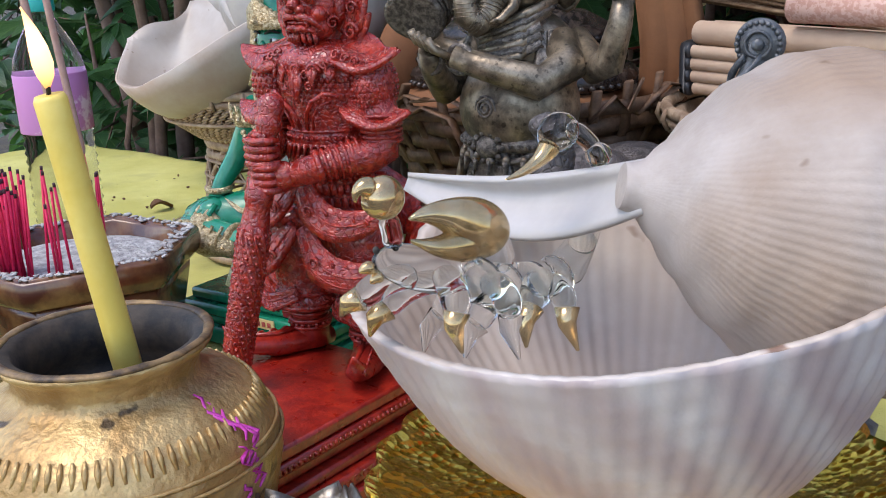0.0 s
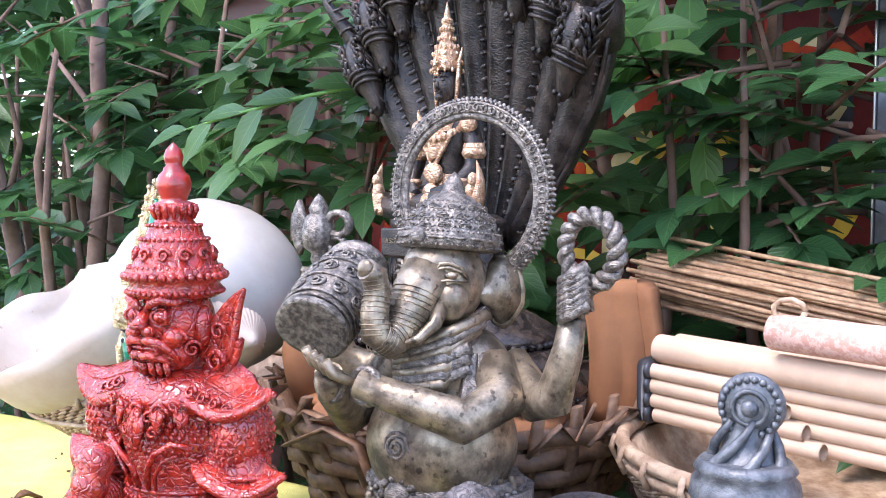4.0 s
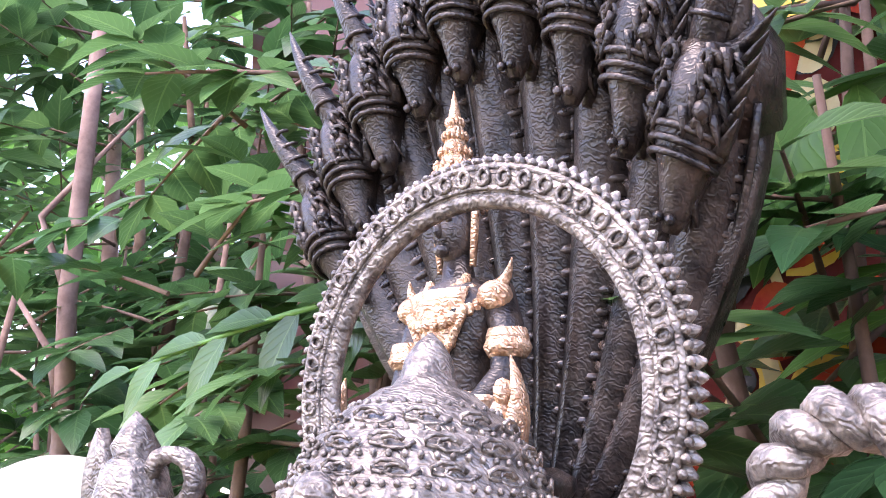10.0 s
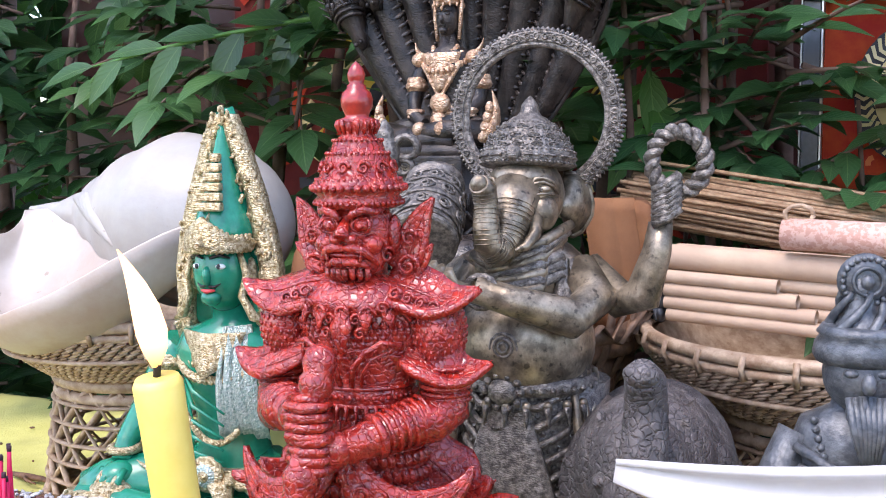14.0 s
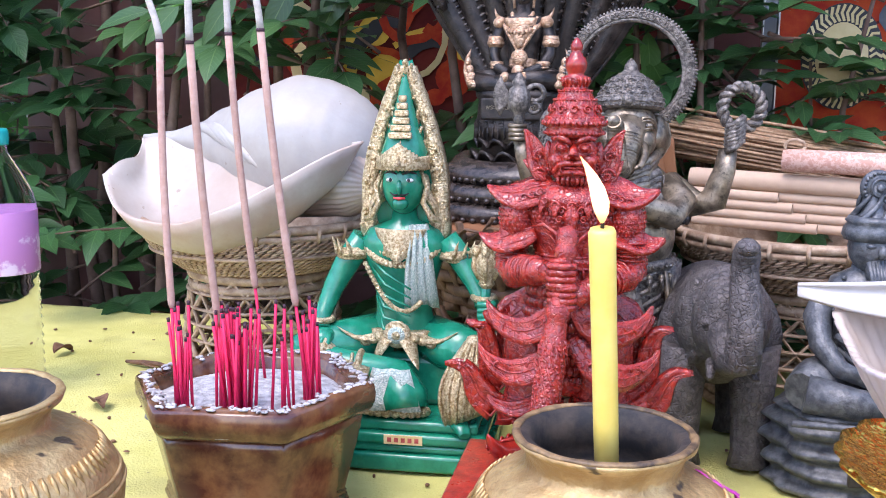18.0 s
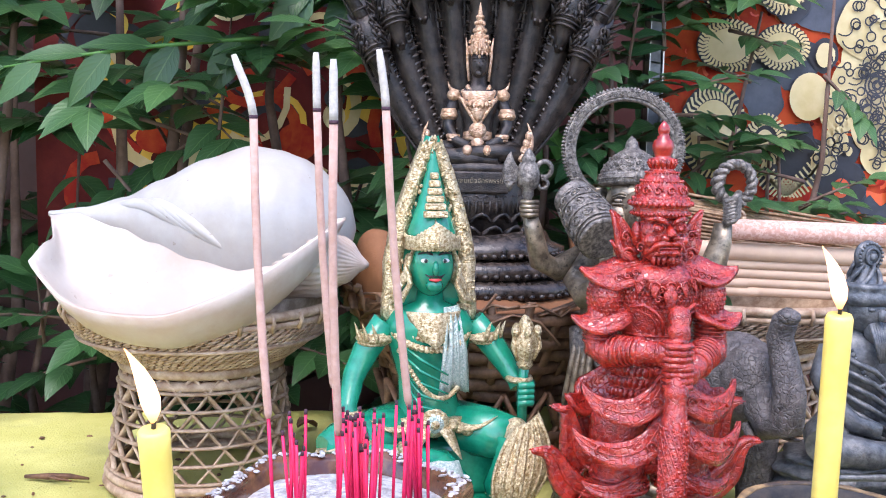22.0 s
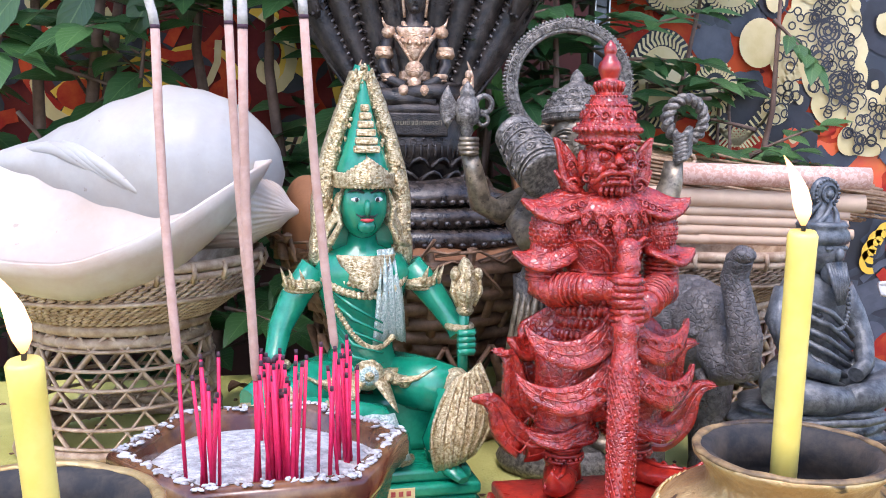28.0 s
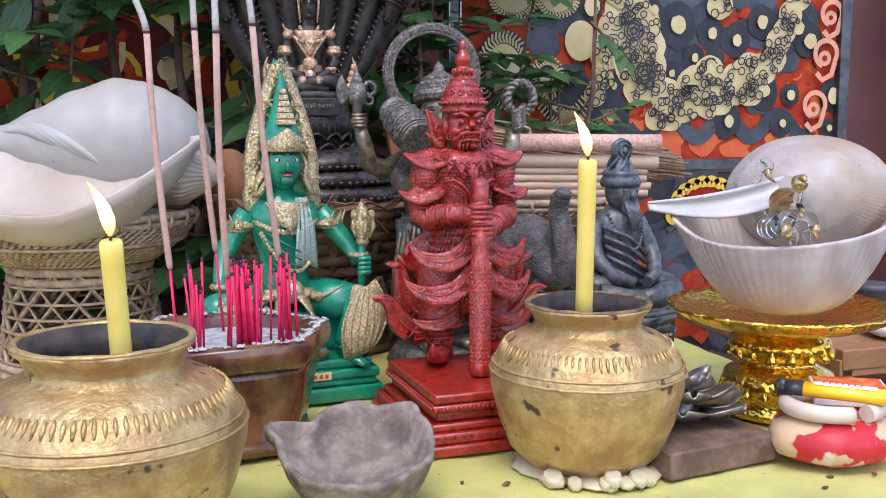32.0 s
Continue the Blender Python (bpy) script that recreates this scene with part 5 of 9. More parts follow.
            L = 0.2 + 0.06 * math.sin(i / 12 * 3.0) + 0.01 * math.sin(i * 2.1)
            rows.append([(s * (0.235 + L * q * max(math.cos(f), -0.15) * 0.6), -0.04 + 0.24 * q + 0.04 * math.sin(q * 5 + i * 0.4), 3.02 + L * q * math.sin(f)) for q in (0, 0.25, 0.5, 0.75, 1)])
        ribbon(bm, rows, B, 0.035)
        tube(bm, [r[-1] for r in rows], 0.026, 7, B)
        tube(bm, [r[2] for r in rows[2:-2]], 0.012, 5, B)
    # trunk goes down past the mouth, then curls up beside the drum
    tr = [(0, -0.26, 3.06), (0, -0.37, 2.95), (0, -0.43, 2.82), (-0.01, -0.48, 2.7), (-0.03, -0.57, 2.64), (-0.06, -0.66, 2.69), (-0.07, -0.67, 2.82), (-0.08, -0.65, 2.95), (-0.09, -0.68, 3.06), (-0.1, -0.75, 3.09)]
    tube(bm, tr, [0.19, 0.16, 0.14, 0.12, 0.105, 0.095, 0.088, 0.082, 0.085, 0.07], 16, B)
    ball(bm, (-0.1, -0.755, 3.09), (0.06, 0.03, 0.062), B, 12, 8)
    for i in range(1, 8):
        for f in (0.0, 0.25, 0.5, 0.75):
            p, q = Vector(tr[i]), Vector(tr[i + 1])
            d = (q - p).normalized()
            u = d.cross(V(1, 0.2, 0)).normalized()
            w = d.cross(u)
            r = (0.162, 0.142, 0.122, 0.107, 0.097, 0.09, 0.084, 0.086)[i - 1]
            c = p.lerp(q, f)
            tube(bm, [c + (u * math.cos(TAU * k / 14) + w * math.sin(TAU * k / 14)) * (r - 0.002) for k in range(14)], 0.004, 4, B, closed=True)
    # cap crown
    lathe(bm, [(0.3, 3.26), (0.335, 3.28), (0.34, 3.36), (0.31, 3.4), (0.29, 3.44), (0.26, 3.5), (0.24, 3.51), (0.2, 3.57), (0.18, 3.58), (0.12, 3.63), (0.09, 3.64), (0.07, 3.67), (0.06, 3.72), (0.035, 3.76), (0.005, 3.79)], (0, -0.06, 0), 28, P)
    for z, r, n in ((3.285, 0.337, 64), (3.375, 0.335, 64), (3.445, 0.292, 52), (3.51, 0.246, 44), (3.58, 0.184, 34)):
        for k in range(n):
            a = TAU * k / n
            ball(bm, (r * math.cos(a), -0.06 + r * math.sin(a), z), (0.009, 0.009, 0.010), P, 5, 4)
    for z, r, n in ((3.41, 0.308, 15), (3.475, 0.28, 14), (3.54, 0.225, 11)):
        for k in range(n):
            for j in (-1, 1):
                tube(bm, [((r + 0.004) * math.cos(TAU * k / n + (0.05 * math.cos(w) * (1 - w / 8) + 0.05 * j) / r), -0.06 + (r + 0.004) * math.sin(TAU * k / n + (0.05 * math.cos(w) * (1 - w / 8) + 0.05 * j) / r), z + j * 0.024 * math.sin(w) * (1 - w / 8)) for w in [0.9 * q for q in range(8)]], 0.0065, 4, P)
    for k in range(16):
        a = TAU * k / 16
        tube(bm, [(0.343 * math.cos(a + q), -0.06 + 0.343 * math.sin(a + q), 3.33 + 0.026 * math.sin(q * 40)) for q in (-0.16, -0.08, 0, 0.08, 0.16)], 0.009, 5, P)
    ball(bm, (0, -0.4, 3.34), (0.06, 0.04, 0.06), P, 10, 6)
    # head held a little back
    bm.verts.ensure_lookup_table()
    tip = Matrix.Translation((0, -0.05, 2.9)) @ Matrix.Rotation(radians(-7), 4, 'X') @ Matrix.Scale(0.92, 4) @ Matrix.Translation((0, 0.05, -2.9))
    bmesh.ops.transform(bm, matrix=tip, verts=bm.verts[first:])
    # front arms: holding drum, and crossing
    tube(bm, [(0.34, -0.04, 2.55), (0.5, -0.2, 2.4), (0.42, -0.45, 2.3), (0.1, -0.62, 2.42), (-0.12, -0.7, 2.5)], [0.14, 0.14, 0.13, 0.1, 0.085], 14, B)
    tube(bm, [(-0.34, -0.04, 2.55), (-0.52, -0.1, 2.3), (-0.5, -0.35, 2.2), (-0.36, -0.65, 2.4), (-0.3, -0.75, 2.55)], [0.13, 0.13, 0.12, 0.09, 0.08], 14, B)
    for k in range(4):
        tube(bm, [(-0.14 - 0.05 * k, -0.72, 2.5 + 0.02 * k), (-0.2 - 0.05 * k, -0.82, 2.55 + 0.02 * k), (-0.22 - 0.05 * k, -0.86, 2.64 + 0.02 * k)], 0.03, 6, B)
    for c in ((-0.08, -0.68, 2.48), (-0.33, -0.7, 2.47)):
        tube(bm, arc(c, 0.1, 0, 360, 14, "xz")[:-1], 0.025, 6, P, closed=True)
    # raised arm with the noose
    tube(bm, [(0.36, 0.08, 2.55), (0.62, 0.0, 2.36), (0.78, -0.05, 2.42), (0.86, -0.02, 2.7), (0.88, 0.0, 2.88)], [0.13, 0.13, 0.125, 0.095, 0.08], 14, B)
    # raised arm with the axe
    tube(bm, [(-0.36, 0.1, 2.55), (-0.68, 0.1, 2.4), (-0.86, 0.04, 2.5), (-0.94, 0.0, 2.8), (-0.98, 0.02, 2.95)], [0.13, 0.12, 0.11, 0.085, 0.07], 14, B)
    ball(bm, (-0.99, 0.02, 3.0), (0.09, 0.09, 0.08), B)
    for k in range(4):
        tube(bm, [(-1.07, -0.05, 2.95 + 0.04 * k), (-1.0, -0.1, 2.95 + 0.04 * k), (-0.92, -0.04, 2.95 + 0.04 * k)], 0.026, 6, B)
    lathe(bm, [(0.035, 2.9), (0.04, 3.1), (0.06, 3.14), (0.05, 3.18), (0.1, 3.22), (0.115, 3.32), (0.09, 3.42), (0.06, 3.45), (0.07, 3.48), (0.03, 3.55), (0.004, 3.58)], (-1.0, 0.02, 0), 14, P)
    rows = [[(-1.07 - 0.1 * i / 4 - 0.07 * (i / 4) * (1 - f * f), 0.02, 3.32 + (0.05 + 0.14 * (i / 4) ** 1.8) * f + 0.03 * (i / 4)) for f in (-1, -0.75, -0.5, -0.25, 0, 0.25, 0.5, 0.75, 1)] for i in range(5)]
    ribbon(bm, rows, P, 0.04)
    tube(bm, arc((-0.85, 0.02, 3.38), 0.075, -120, 170, 12), 0.026, 6, P)
    tube(bm, arc((-0.86, 0.02, 3.24), 0.05, -170, 120, 10), 0.022, 6, P)
    # twisted rope noose
    ring = [V(0.98 + 0.165 * math.sin(TAU * k / 60), 0.02, 3.27 - 0.19 * math.cos(TAU * k / 60)) for k in range(61)]
    ring = [V(0.92, 0, 2.86), V(0.93, 0, 2.95), V(0.95, 0.01, 3.03)] + ring + [V(0.95, 0.03, 3.02), V(0.95, 0.04, 2.92)]
    for ph in (0, TAU / 2):
        pts = []
        for i, p in enumerate(ring):
            a = ph + i * 0.8
            out = (p - V(0.98, 0.02, 3.27)).normalized()
            pts.append(p + out * 0.03 * math.cos(a) + V(0, 0.03 * math.sin(a), 0))
        tube(bm, pts, 0.031, 8, P)
    for i in range(7):
        tube(bm, [(0.85, -0.08, 2.88 + 0.035 * i), (0.93, -0.1, 2.92 + 0.035 * i), (1.0, -0.04, 2.98 + 0.035 * i)], 0.035, 6, P)
    # halo ring
    hc = V(-0.02, 0.22, 3.58)
    ringp = [V(hc.x + 0.55 * math.sin(radians(a)), hc.y, hc.z + 0.55 * math.cos(radians(a))) for a in range(-150, 151, 5)]
    # flat pierced-looking band, smooth inner bead, outer leaf teeth
    ribbon(bm, [[hc + (p - hc) * (q / 0.55) + V(0, o, 0) for q, o in ((0.5, 0.0), (0.525, -0.012), (0.55, -0.014), (0.58, -0.01))] for p in ringp], P, 0.05)
    tube(bm, [hc + (p - hc) * 0.9 + V(0, -0.01, 0) for p in ringp], 0.026, 8, P)
    tube(bm, [hc + (p - hc) * 0.945 + V(0, -0.035, 0) for p in ringp], 0.008, 5, P)
    tube(bm, [hc + (p - hc) * 1.045 + V(0, -0.03, 0) for p in ringp], 0.012, 6, P)
    for i in range(92):
        a = -150 + 300 * i / 91
        d = V(math.sin(radians(a)), 0, math.cos(radians(a)))
        t = V(d.z, 0, -d.x)
        spike(bm, hc + d * 0.58, hc + d * 0.615, 0.017, P, n=6, flat=1.2, steps=3)
        ball(bm, hc + d * 0.592 + V(0, -0.026, 0), (0.012, 0.016, 0.012), P, 6, 4)
        if i % 2 == 0:
            for o in (-0.042, 0.026):
                tube(bm, [hc + d * (0.547 + 0.021 * math.cos(TAU * k / 10)) + t * 0.017 * math.sin(TAU * k / 10) + V(0, o, 0) for k in range(10)], 0.0065, 5, P, closed=True)
    # drum held at the side
    a, b = V(-0.6, -0.12, 3.13), V(-0.45, -0.72, 2.78)
    tube(bm, [a.lerp(b, f) for f in (0, 0.02, 0.07, 0.1, 0.3, 0.55, 0.8, 0.92, 0.95, 0.99, 1)], [0.15, 0.19, 0.19, 0.17, 0.2, 0.225, 0.22, 0.2, 0.225, 0.225, 0.2], 28, P)
    d = (b - a).normalized()
    u = d.cross(V(0, 0, 1)).normalized()
    w = u.cross(d)
    for f in (0.12, 0.18, 0.36, 0.62, 0.84, 0.9):
        r = (0.17 if f < 0.15 else 0.185 if f < 0.2 else 0.21 if f < 0.4 else 0.225 if f < 0.7 else 0.218 if f < 0.87 else 0.21) + 0.004
        tube(bm, [a.lerp(b, f) + (u * math.cos(TAU * k / 28) + w * math.sin(TAU * k / 28)) * r for k in range(28)], 0.011, 5, P, closed=True)
    for f, r, n in ((0.27, 0.2, 9), (0.49, 0.222, 10), (0.73, 0.224, 10)):
        for k in range(n):
            for j in (-1, 1):
                pts = []
                for q in range(9):
                    g = 0.8 * q
                    t = TAU * k / n + (j * 0.07 + 0.055 * (1 - g / 8) * math.cos(g)) / r
                    pts.append(a.lerp(b, f) + d * (j * 0.055 * (1 - g / 8) * math.sin(g)) + (u * math.cos(t) + w * math.sin(t)) * (r + 0.004))
                tube(bm, pts, 0.009, 4, P)
    for v in bm.verts:
        x = abs(v.co.x)
        if x > 0.6:
            v.co.y -= 0.1 * min(1, (x - 0.6) / 0.3)
    place(bm, (0.26, 2.22, 0), 0)
    bm.transform(Matrix.Diagonal((1, 1, 0.965, 1)))
    thing("elephant_headed_statue", bm, [BRONZE, BRONZE_GREY], "aged bronze elephant-headed deity statue with halo, drum, axe and rope noose", "statue")


ganesha()

# ---- black serpent-hooded seated statue ----
def serpent_seat():
    bm = fresh()
    K0, SC, G = 0, 1, 2
    # three coils of the serpent
    for i, (z, rx, ry, r) in enumerate(((2.12, 1.0, 0.72, 0.2), (2.45, 0.9, 0.66, 0.19), (2.77, 0.78, 0.58, 0.18))):
        tube(bm, [(rx * math.cos(TAU * k / 48) * (1 + 0.02 * math.sin(3 * TAU * k / 48 + i)), ry * math.sin(TAU * k / 48), z + 0.02 * math.sin(2 * TAU * k / 48 + i)) for k in range(48)], r, 12, SC, closed=True)
        for k in range(60):
            a = TAU * k / 60
            ball(bm, (rx * 1.0 * math.cos(a) * (1 + r / rx * 0.9), (ry + r * 0.93) * math.sin(a), z - 0.07), (0.04, 0.04, 0.05), SC, 5, 4)
    lathe(bm, [(0.8, 2.0), (0.8, 2.9)], (0, 0, 0), 24, K0, sy=0.7)
    # lotus and throne with moulded bands
    for tier, (z, r, w) in enumerate(((3.06, 0.5, 0.13), (2.98, 0.56, 0.14), (2.9, 0.6, 0.14))):
        for k in range(13):
            a = TAU * (k + 0.5 * tier) / 13
            d, t = V(math.cos(a), 0.74 * math.sin(a), 0), V(-math.sin(a), 0.74 * math.cos(a), 0)
            ribbon(bm, [[d * (r - 0.08 + 0.2 * f - 0.05 * q * q) + t * (w * math.sin(0.4 + 1.5 * f) * q) + V(0, 0, z - 0.1 + 0.1 * f + 0.03 * math.sin(3 * f) - 0.06 * q * q * f) for q in (-1, -0.5, 0, 0.5, 1)] for f in (0, 0.3, 0.6, 0.85, 1)], K0, 0.022)
    lathe(bm, [(0.52, 2.9), (0.54, 3.05), (0.6, 3.1), (0.62, 3.16), (0.58, 3.2), (0.56, 3.34), (0.6, 3.38), (0.6, 3.42), (0.5, 3.46)], (0, 0, 0), 40, K0, sy=0.72)
    for k in range(44):
        a = TAU * k / 44
        ball(bm, (0.6 * math.cos(a), 0.435 * math.sin(a), 3.11), (0.02, 0.02, 0.05), K0, 5, 4)
    block(bm, (0, -0.42, 3.28), (0.78, 0.05, 0.17), K0, 0.015)
    for k in range(30):
        a = TAU * (k + 0.5) / 30
        tube(bm, [(0.6 * math.cos(a) + 0.035 * math.cos(w) * -math.sin(a), 0.438 * math.sin(a) + 0.035 * math.cos(w) * math.cos(a), 3.16 + 0.022 * math.sin(w)) for w in [TAU * j / 8 for j in range(8)]], 0.008, 5, K0, closed=True)
    # folded legs
    for s in (-1, 1):
        tube(bm, [(s * 0.12, 0, 3.55), (s * 0.4, -0.14, 3.54), (s * 0.56, -0.2, 3.52)], [0.14, 0.12, 0.1], 10, K0)
        tube(bm, [(s * 0.56, -0.22, 3.53), (s * 0.2, -0.32, 3.52 + 0.03 * s), (-s * 0.25, -0.32, 3.5 + 0.03 * s)], [0.1, 0.085, 0.06], 10, K0)
        ball(bm, (s * 0.12, -0.34, 3.56), (0.07, 0.08, 0.06), G, 8, 6)
        # flame knee ornaments
        spike(bm, (s * 0.56, -0.26, 3.48), (s * 0.6, -0.24, 3.84), 0.1, G, (s * 0.07, 0, 0), 8, 0.6)
        for q in range(4):
            ball(bm, (s * (0.55 + 0.02 * q), -0.3, 3.5 + 0.07 * q), (0.07 - 0.01 * q, 0.05, 0.05), G, 7, 5)
        # arms
        tube(bm, [(s * 0.25, 0.02, 4.12), (s * 0.34, 0.0, 3.95), (s * 0.36, -0.06, 3.78), (s * 0.28, -0.18, 3.66), (s * 0.1, -0.28, 3.6)], [0.085, 0.08, 0.07, 0.055, 0.05], 10, K0)
        tube(bm, arc((s * 0.355, -0.02, 3.9), 0.085, 0, 360, 12, "xy")[:-1], 0.03, 6, G, closed=True)
        tube(bm, arc((s * 0.3, -0.14, 3.7), 0.07, 0, 360, 12, "xy")[:-1], 0.02, 6, G, closed=True)
        spike(bm, (s * 0.24, -0.02, 4.12), (s * 0.38, 0.0, 4.24), 0.05, G, (s * 0.03, 0, -0.02), 8, 0.6)
        ball(bm, (s * 0.3, -0.04, 4.1), (0.09, 0.08, 0.06), G, 8, 6)
    # torso, jewelled chest
    lathe(bm, [(0.16, 3.55), (0.17, 3.7), (0.2, 3.88), (0.27, 4.05), (0.25, 4.14), (0.1, 4.2), (0.08, 4.3)], (0, 0, 0), 18, K0, sy=0.68)
    for r, z, n in ((0.12, 4.18, 11), (0.17, 4.13, 13), (0.2, 4.07, 13)):
        for k in range(n):
            a = radians(195 + 150 * k / (n - 1))
            ball(bm, (r * 1.15 * math.cos(a), -0.02 + 0.8 * r * math.sin(a) - 0.02, z - 0.07 * math.sin(k / (n - 1) * math.pi)), 0.028, G, 6, 4)
    for k in range(16):
        f = k / 15
        for s in (-1, 1):
            ball(bm, (s * (0.2 - 0.2 * f), -0.14 - 0.03 * f, 4.05 - 0.25 * f), 0.024, G, 6, 4)
    ball(bm, (0, -0.17, 3.76), (0.11, 0.06, 0.08), G, 12, 8)
    ball(bm, (0, -0.2, 3.62), (0.09, 0.06, 0.07), G, 12, 8)
    tube(bm, arc((0, 0, 3.68), 0.165, 0, 360, 16, "xy", 0.12)[:-1], 0.025, 6, G, closed=True)
    # head and tall crown
    ball(bm, (0, -0.01, 4.4), (0.115, 0.11, 0.145), K0, 14, 10)
    ball(bm, (0, -0.12, 4.39), (0.02, 0.03, 0.035), K0, 6, 5)
    ball(bm, (0, -0.1, 4.31), (0.05, 0.04, 0.03), K0, 6, 5)
    for s in (-1, 1):
        ball(bm, (s * 0.05, -0.1, 4.43), (0.03, 0.015, 0.012), K0, 6, 5)
        tube(bm, [(s * 0.12, -0.01, 4.24), (s * 0.14, -0.01, 4.4), (s * 0.15, 0.0, 4.56), (s * 0.17, 0.02, 4.66)], [0.018, 0.022, 0.02, 0.005], 6, G)
    lathe(bm, [(0.118, 4.5), (0.132, 4.52), (0.13, 4.56), (0.12, 4.6), (0.125, 4.62), (0.1, 4.67), (0.07, 4.7), (0.075, 4.73), (0.05, 4.78), (0.055, 4.8), (0.035, 4.86), (0.03, 4.9), (0.004, 5.0)], (0, 0, 0), 16, G)
    for z, r in ((4.5, 0.147), (4.56, 0.138), (4.62, 0.126), (4.67, 0.103), (4.73, 0.078), (4.8, 0.058), (4.86, 0.04)):
        for k in range(14):
            a = TAU * k / 14
            ball(bm, (r * math.cos(a), r * math.sin(a), z), (0.014, 0.014, 0.02), G, 5, 4)
    spike(bm, (0, -0.125, 4.52), (0, -0.115, 4.66), 0.045, G, n=8, steps=4)
    ball(bm, (0, -0.122, 4.475), (0.018, 0.012, 0.022), G, 8, 6)
    for s in (-1, 1):
        tube(bm, [(s * 0.015, -0.118, 4.45), (s * 0.05, -0.114, 4.462), (s * 0.09, -0.075, 4.45)], [0.005, 0.007, 0.004], 5, K0)
        tube(bm, [(s * 0.02, -0.122, 4.345), (s * 0.04, -0.112, 4.35)], [0.008, 0.004], 5, K0)
        # winged shoulder pieces and wide armlets
        lathe(bm, [(0.085, 3.86), (0.1, 3.88), (0.1, 3.94), (0.088, 3.97)], (s * 0.355, -0.02, 0), 14, G)
        for k in range(3):
            tube(bm, arc((s * 0.3, -0.15, 3.66 + 0.025 * k), 0.066, 0, 360, 12, "xy")[:-1], 0.012, 5, G, closed=True)
    ribbon(bm, [[(0.21 * (j - 4) / 4 * (1 - 0.5 * i / 4), -0.165 - 0.03 * math.cos((j - 4) * 0.35) + 0.05 * abs(j - 4) / 4, 4.14 - 0.055 * i - 0.02 * (4 - abs(j - 4)) / 4 * i) for j in range(9)] for i in range(5)], G, 0.03)
    lathe(bm, [(0.17, 3.66), (0.185, 3.68), (0.18, 3.74), (0.165, 3.76)], (0, 0, 0), 18, G, sy=0.74)
    # slim pedestal and figure
    for v in bm.verts:
        if v.co.z > 2.86:
            v.co.x *= 0.87
            v.co.y *= 0.92
    # hood: seven necks fanning out, each with rings and a crested head
    for i in range(9):
        f = (i - 4) / 4
        a = radians(64 * f)
        L = 2.25 - 0.42 * abs(f) ** 1.6
        base = V(0.30 * f, 0.42, 3.25)
        tip = V(1.42 * math.sin(a) * 0.95, 0.35 - 0.1 * (1 - abs(f)), 3.35 + L * (0.25 + 0.75 * math.cos(a * 0.75)))
        mid = base.lerp(tip, 0.5) + V(0.12 * f, 0.22, 0)
        pts, rad = [], []
        for k in range(15):
            q = k / 14
            p = base * (1 - q) ** 2 + mid * 2 * q * (1 - q) + tip * q * q
            pts.append(p)
            rad.append(0.09 + 0.13 * math.sin(q * 1.9))
        tube(bm, pts, rad, 10, K0, flat=0.7)
        for s in (-1, 1):
            dd = (tip - base).normalized()
            sd = V(dd.z, 0, -dd.x)
            tube(bm, [p + sd * (s * r * 0.8) + V(0, -r * 0.45, 0) for p, r in zip(pts, rad)], 0.02, 5, K0)
        for k in range(1, 25):
            q = k / 25
            p = base * (1 - q) ** 2 + mid * 2 * q * (1 - q) + tip * q * q
            r = 0.09 + 0.13 * math.sin(q * 1.9)
            d = (tip - base).normalized()
            side = V(d.z, 0, -d.x)
            tube(bm, [p - side * r * 0.72 + V(0, -r * 0.42, 0), p - side * r * 0.4 + V(0, -r * 0.62, 0) - d * 0.015, p + V(0, -r * 0.7, 0) - d * 0.022, p + side * r * 0.4 + V(0, -r * 0.62, 0) - d * 0.015, p + side * r * 0.72 + V(0, -r * 0.42, 0)], [0.016, 0.026, 0.03, 0.026, 0.016], 6, SC, flat=0.9)
        # head folded over in front of the neck: crest up, banded muzzle hanging down
        d = (tip - mid).normalized()
        side, fw = V(d.z, 0, -d.x), V(0, -1, 0)
        A, B = tip + d * 0.14 + fw * 0.16, tip - d * 0.56 + fw * 0.34
        tube(bm, [tip - d * 0.1, tip + d * 0.12 + fw * 0.04, A + d * 0.06], [0.2, 0.19, 0.15], 10, K0)
        qs, rs = (0, 0.12, 0.3, 0.46, 0.52, 0.56, 0.62, 0.68, 0.8, 0.92, 1), (0.1, 0.145, 0.16, 0.15, 0.138, 0.132, 0.12, 0.1, 0.075, 0.055, 0.028)
        tube(bm, [A.lerp(B, q) for q in qs], rs, 12, K0)
        rad_at = lambda q: 0.17 - 0.1 * max(0, q - 0.35)
        for q in (0.5, 0.57, 0.64):
            c, r = A.lerp(B, q), rad_at(q) * 1.02
            tube(bm, [c + side * (r * math.cos(w)) + fw * (r * math.sin(w)) + d * (0.03 * math.sin(w)) for w in [math.pi * k / 9 for k in range(10)]], 0.014, 6, K0)
        tube(bm, [A.lerp(B, 0.62) - fw * 0.1, A.lerp(B, 0.85) - fw * 0.12, A.lerp(B, 0.98) - fw * 0.09], [0.09, 0.06, 0.02], 8, K0)
        for s in (-1, 1):
            # eye, nostril, fangs
            ball(bm, A.lerp(B, 0.36) + side * s * 0.11 + fw * 0.13, 0.036, K0, 8, 6)
            ball(bm, A.lerp(B, 0.93) + side * s * 0.03 + fw * 0.06, 0.022, K0, 6, 5)
            spike(bm, A.lerp(B, 0.8) + side * s * 0.06, A.lerp(B, 0.93) + side * s * 0.07 - fw * 0.06, 0.02, K0, n=5, steps=3)
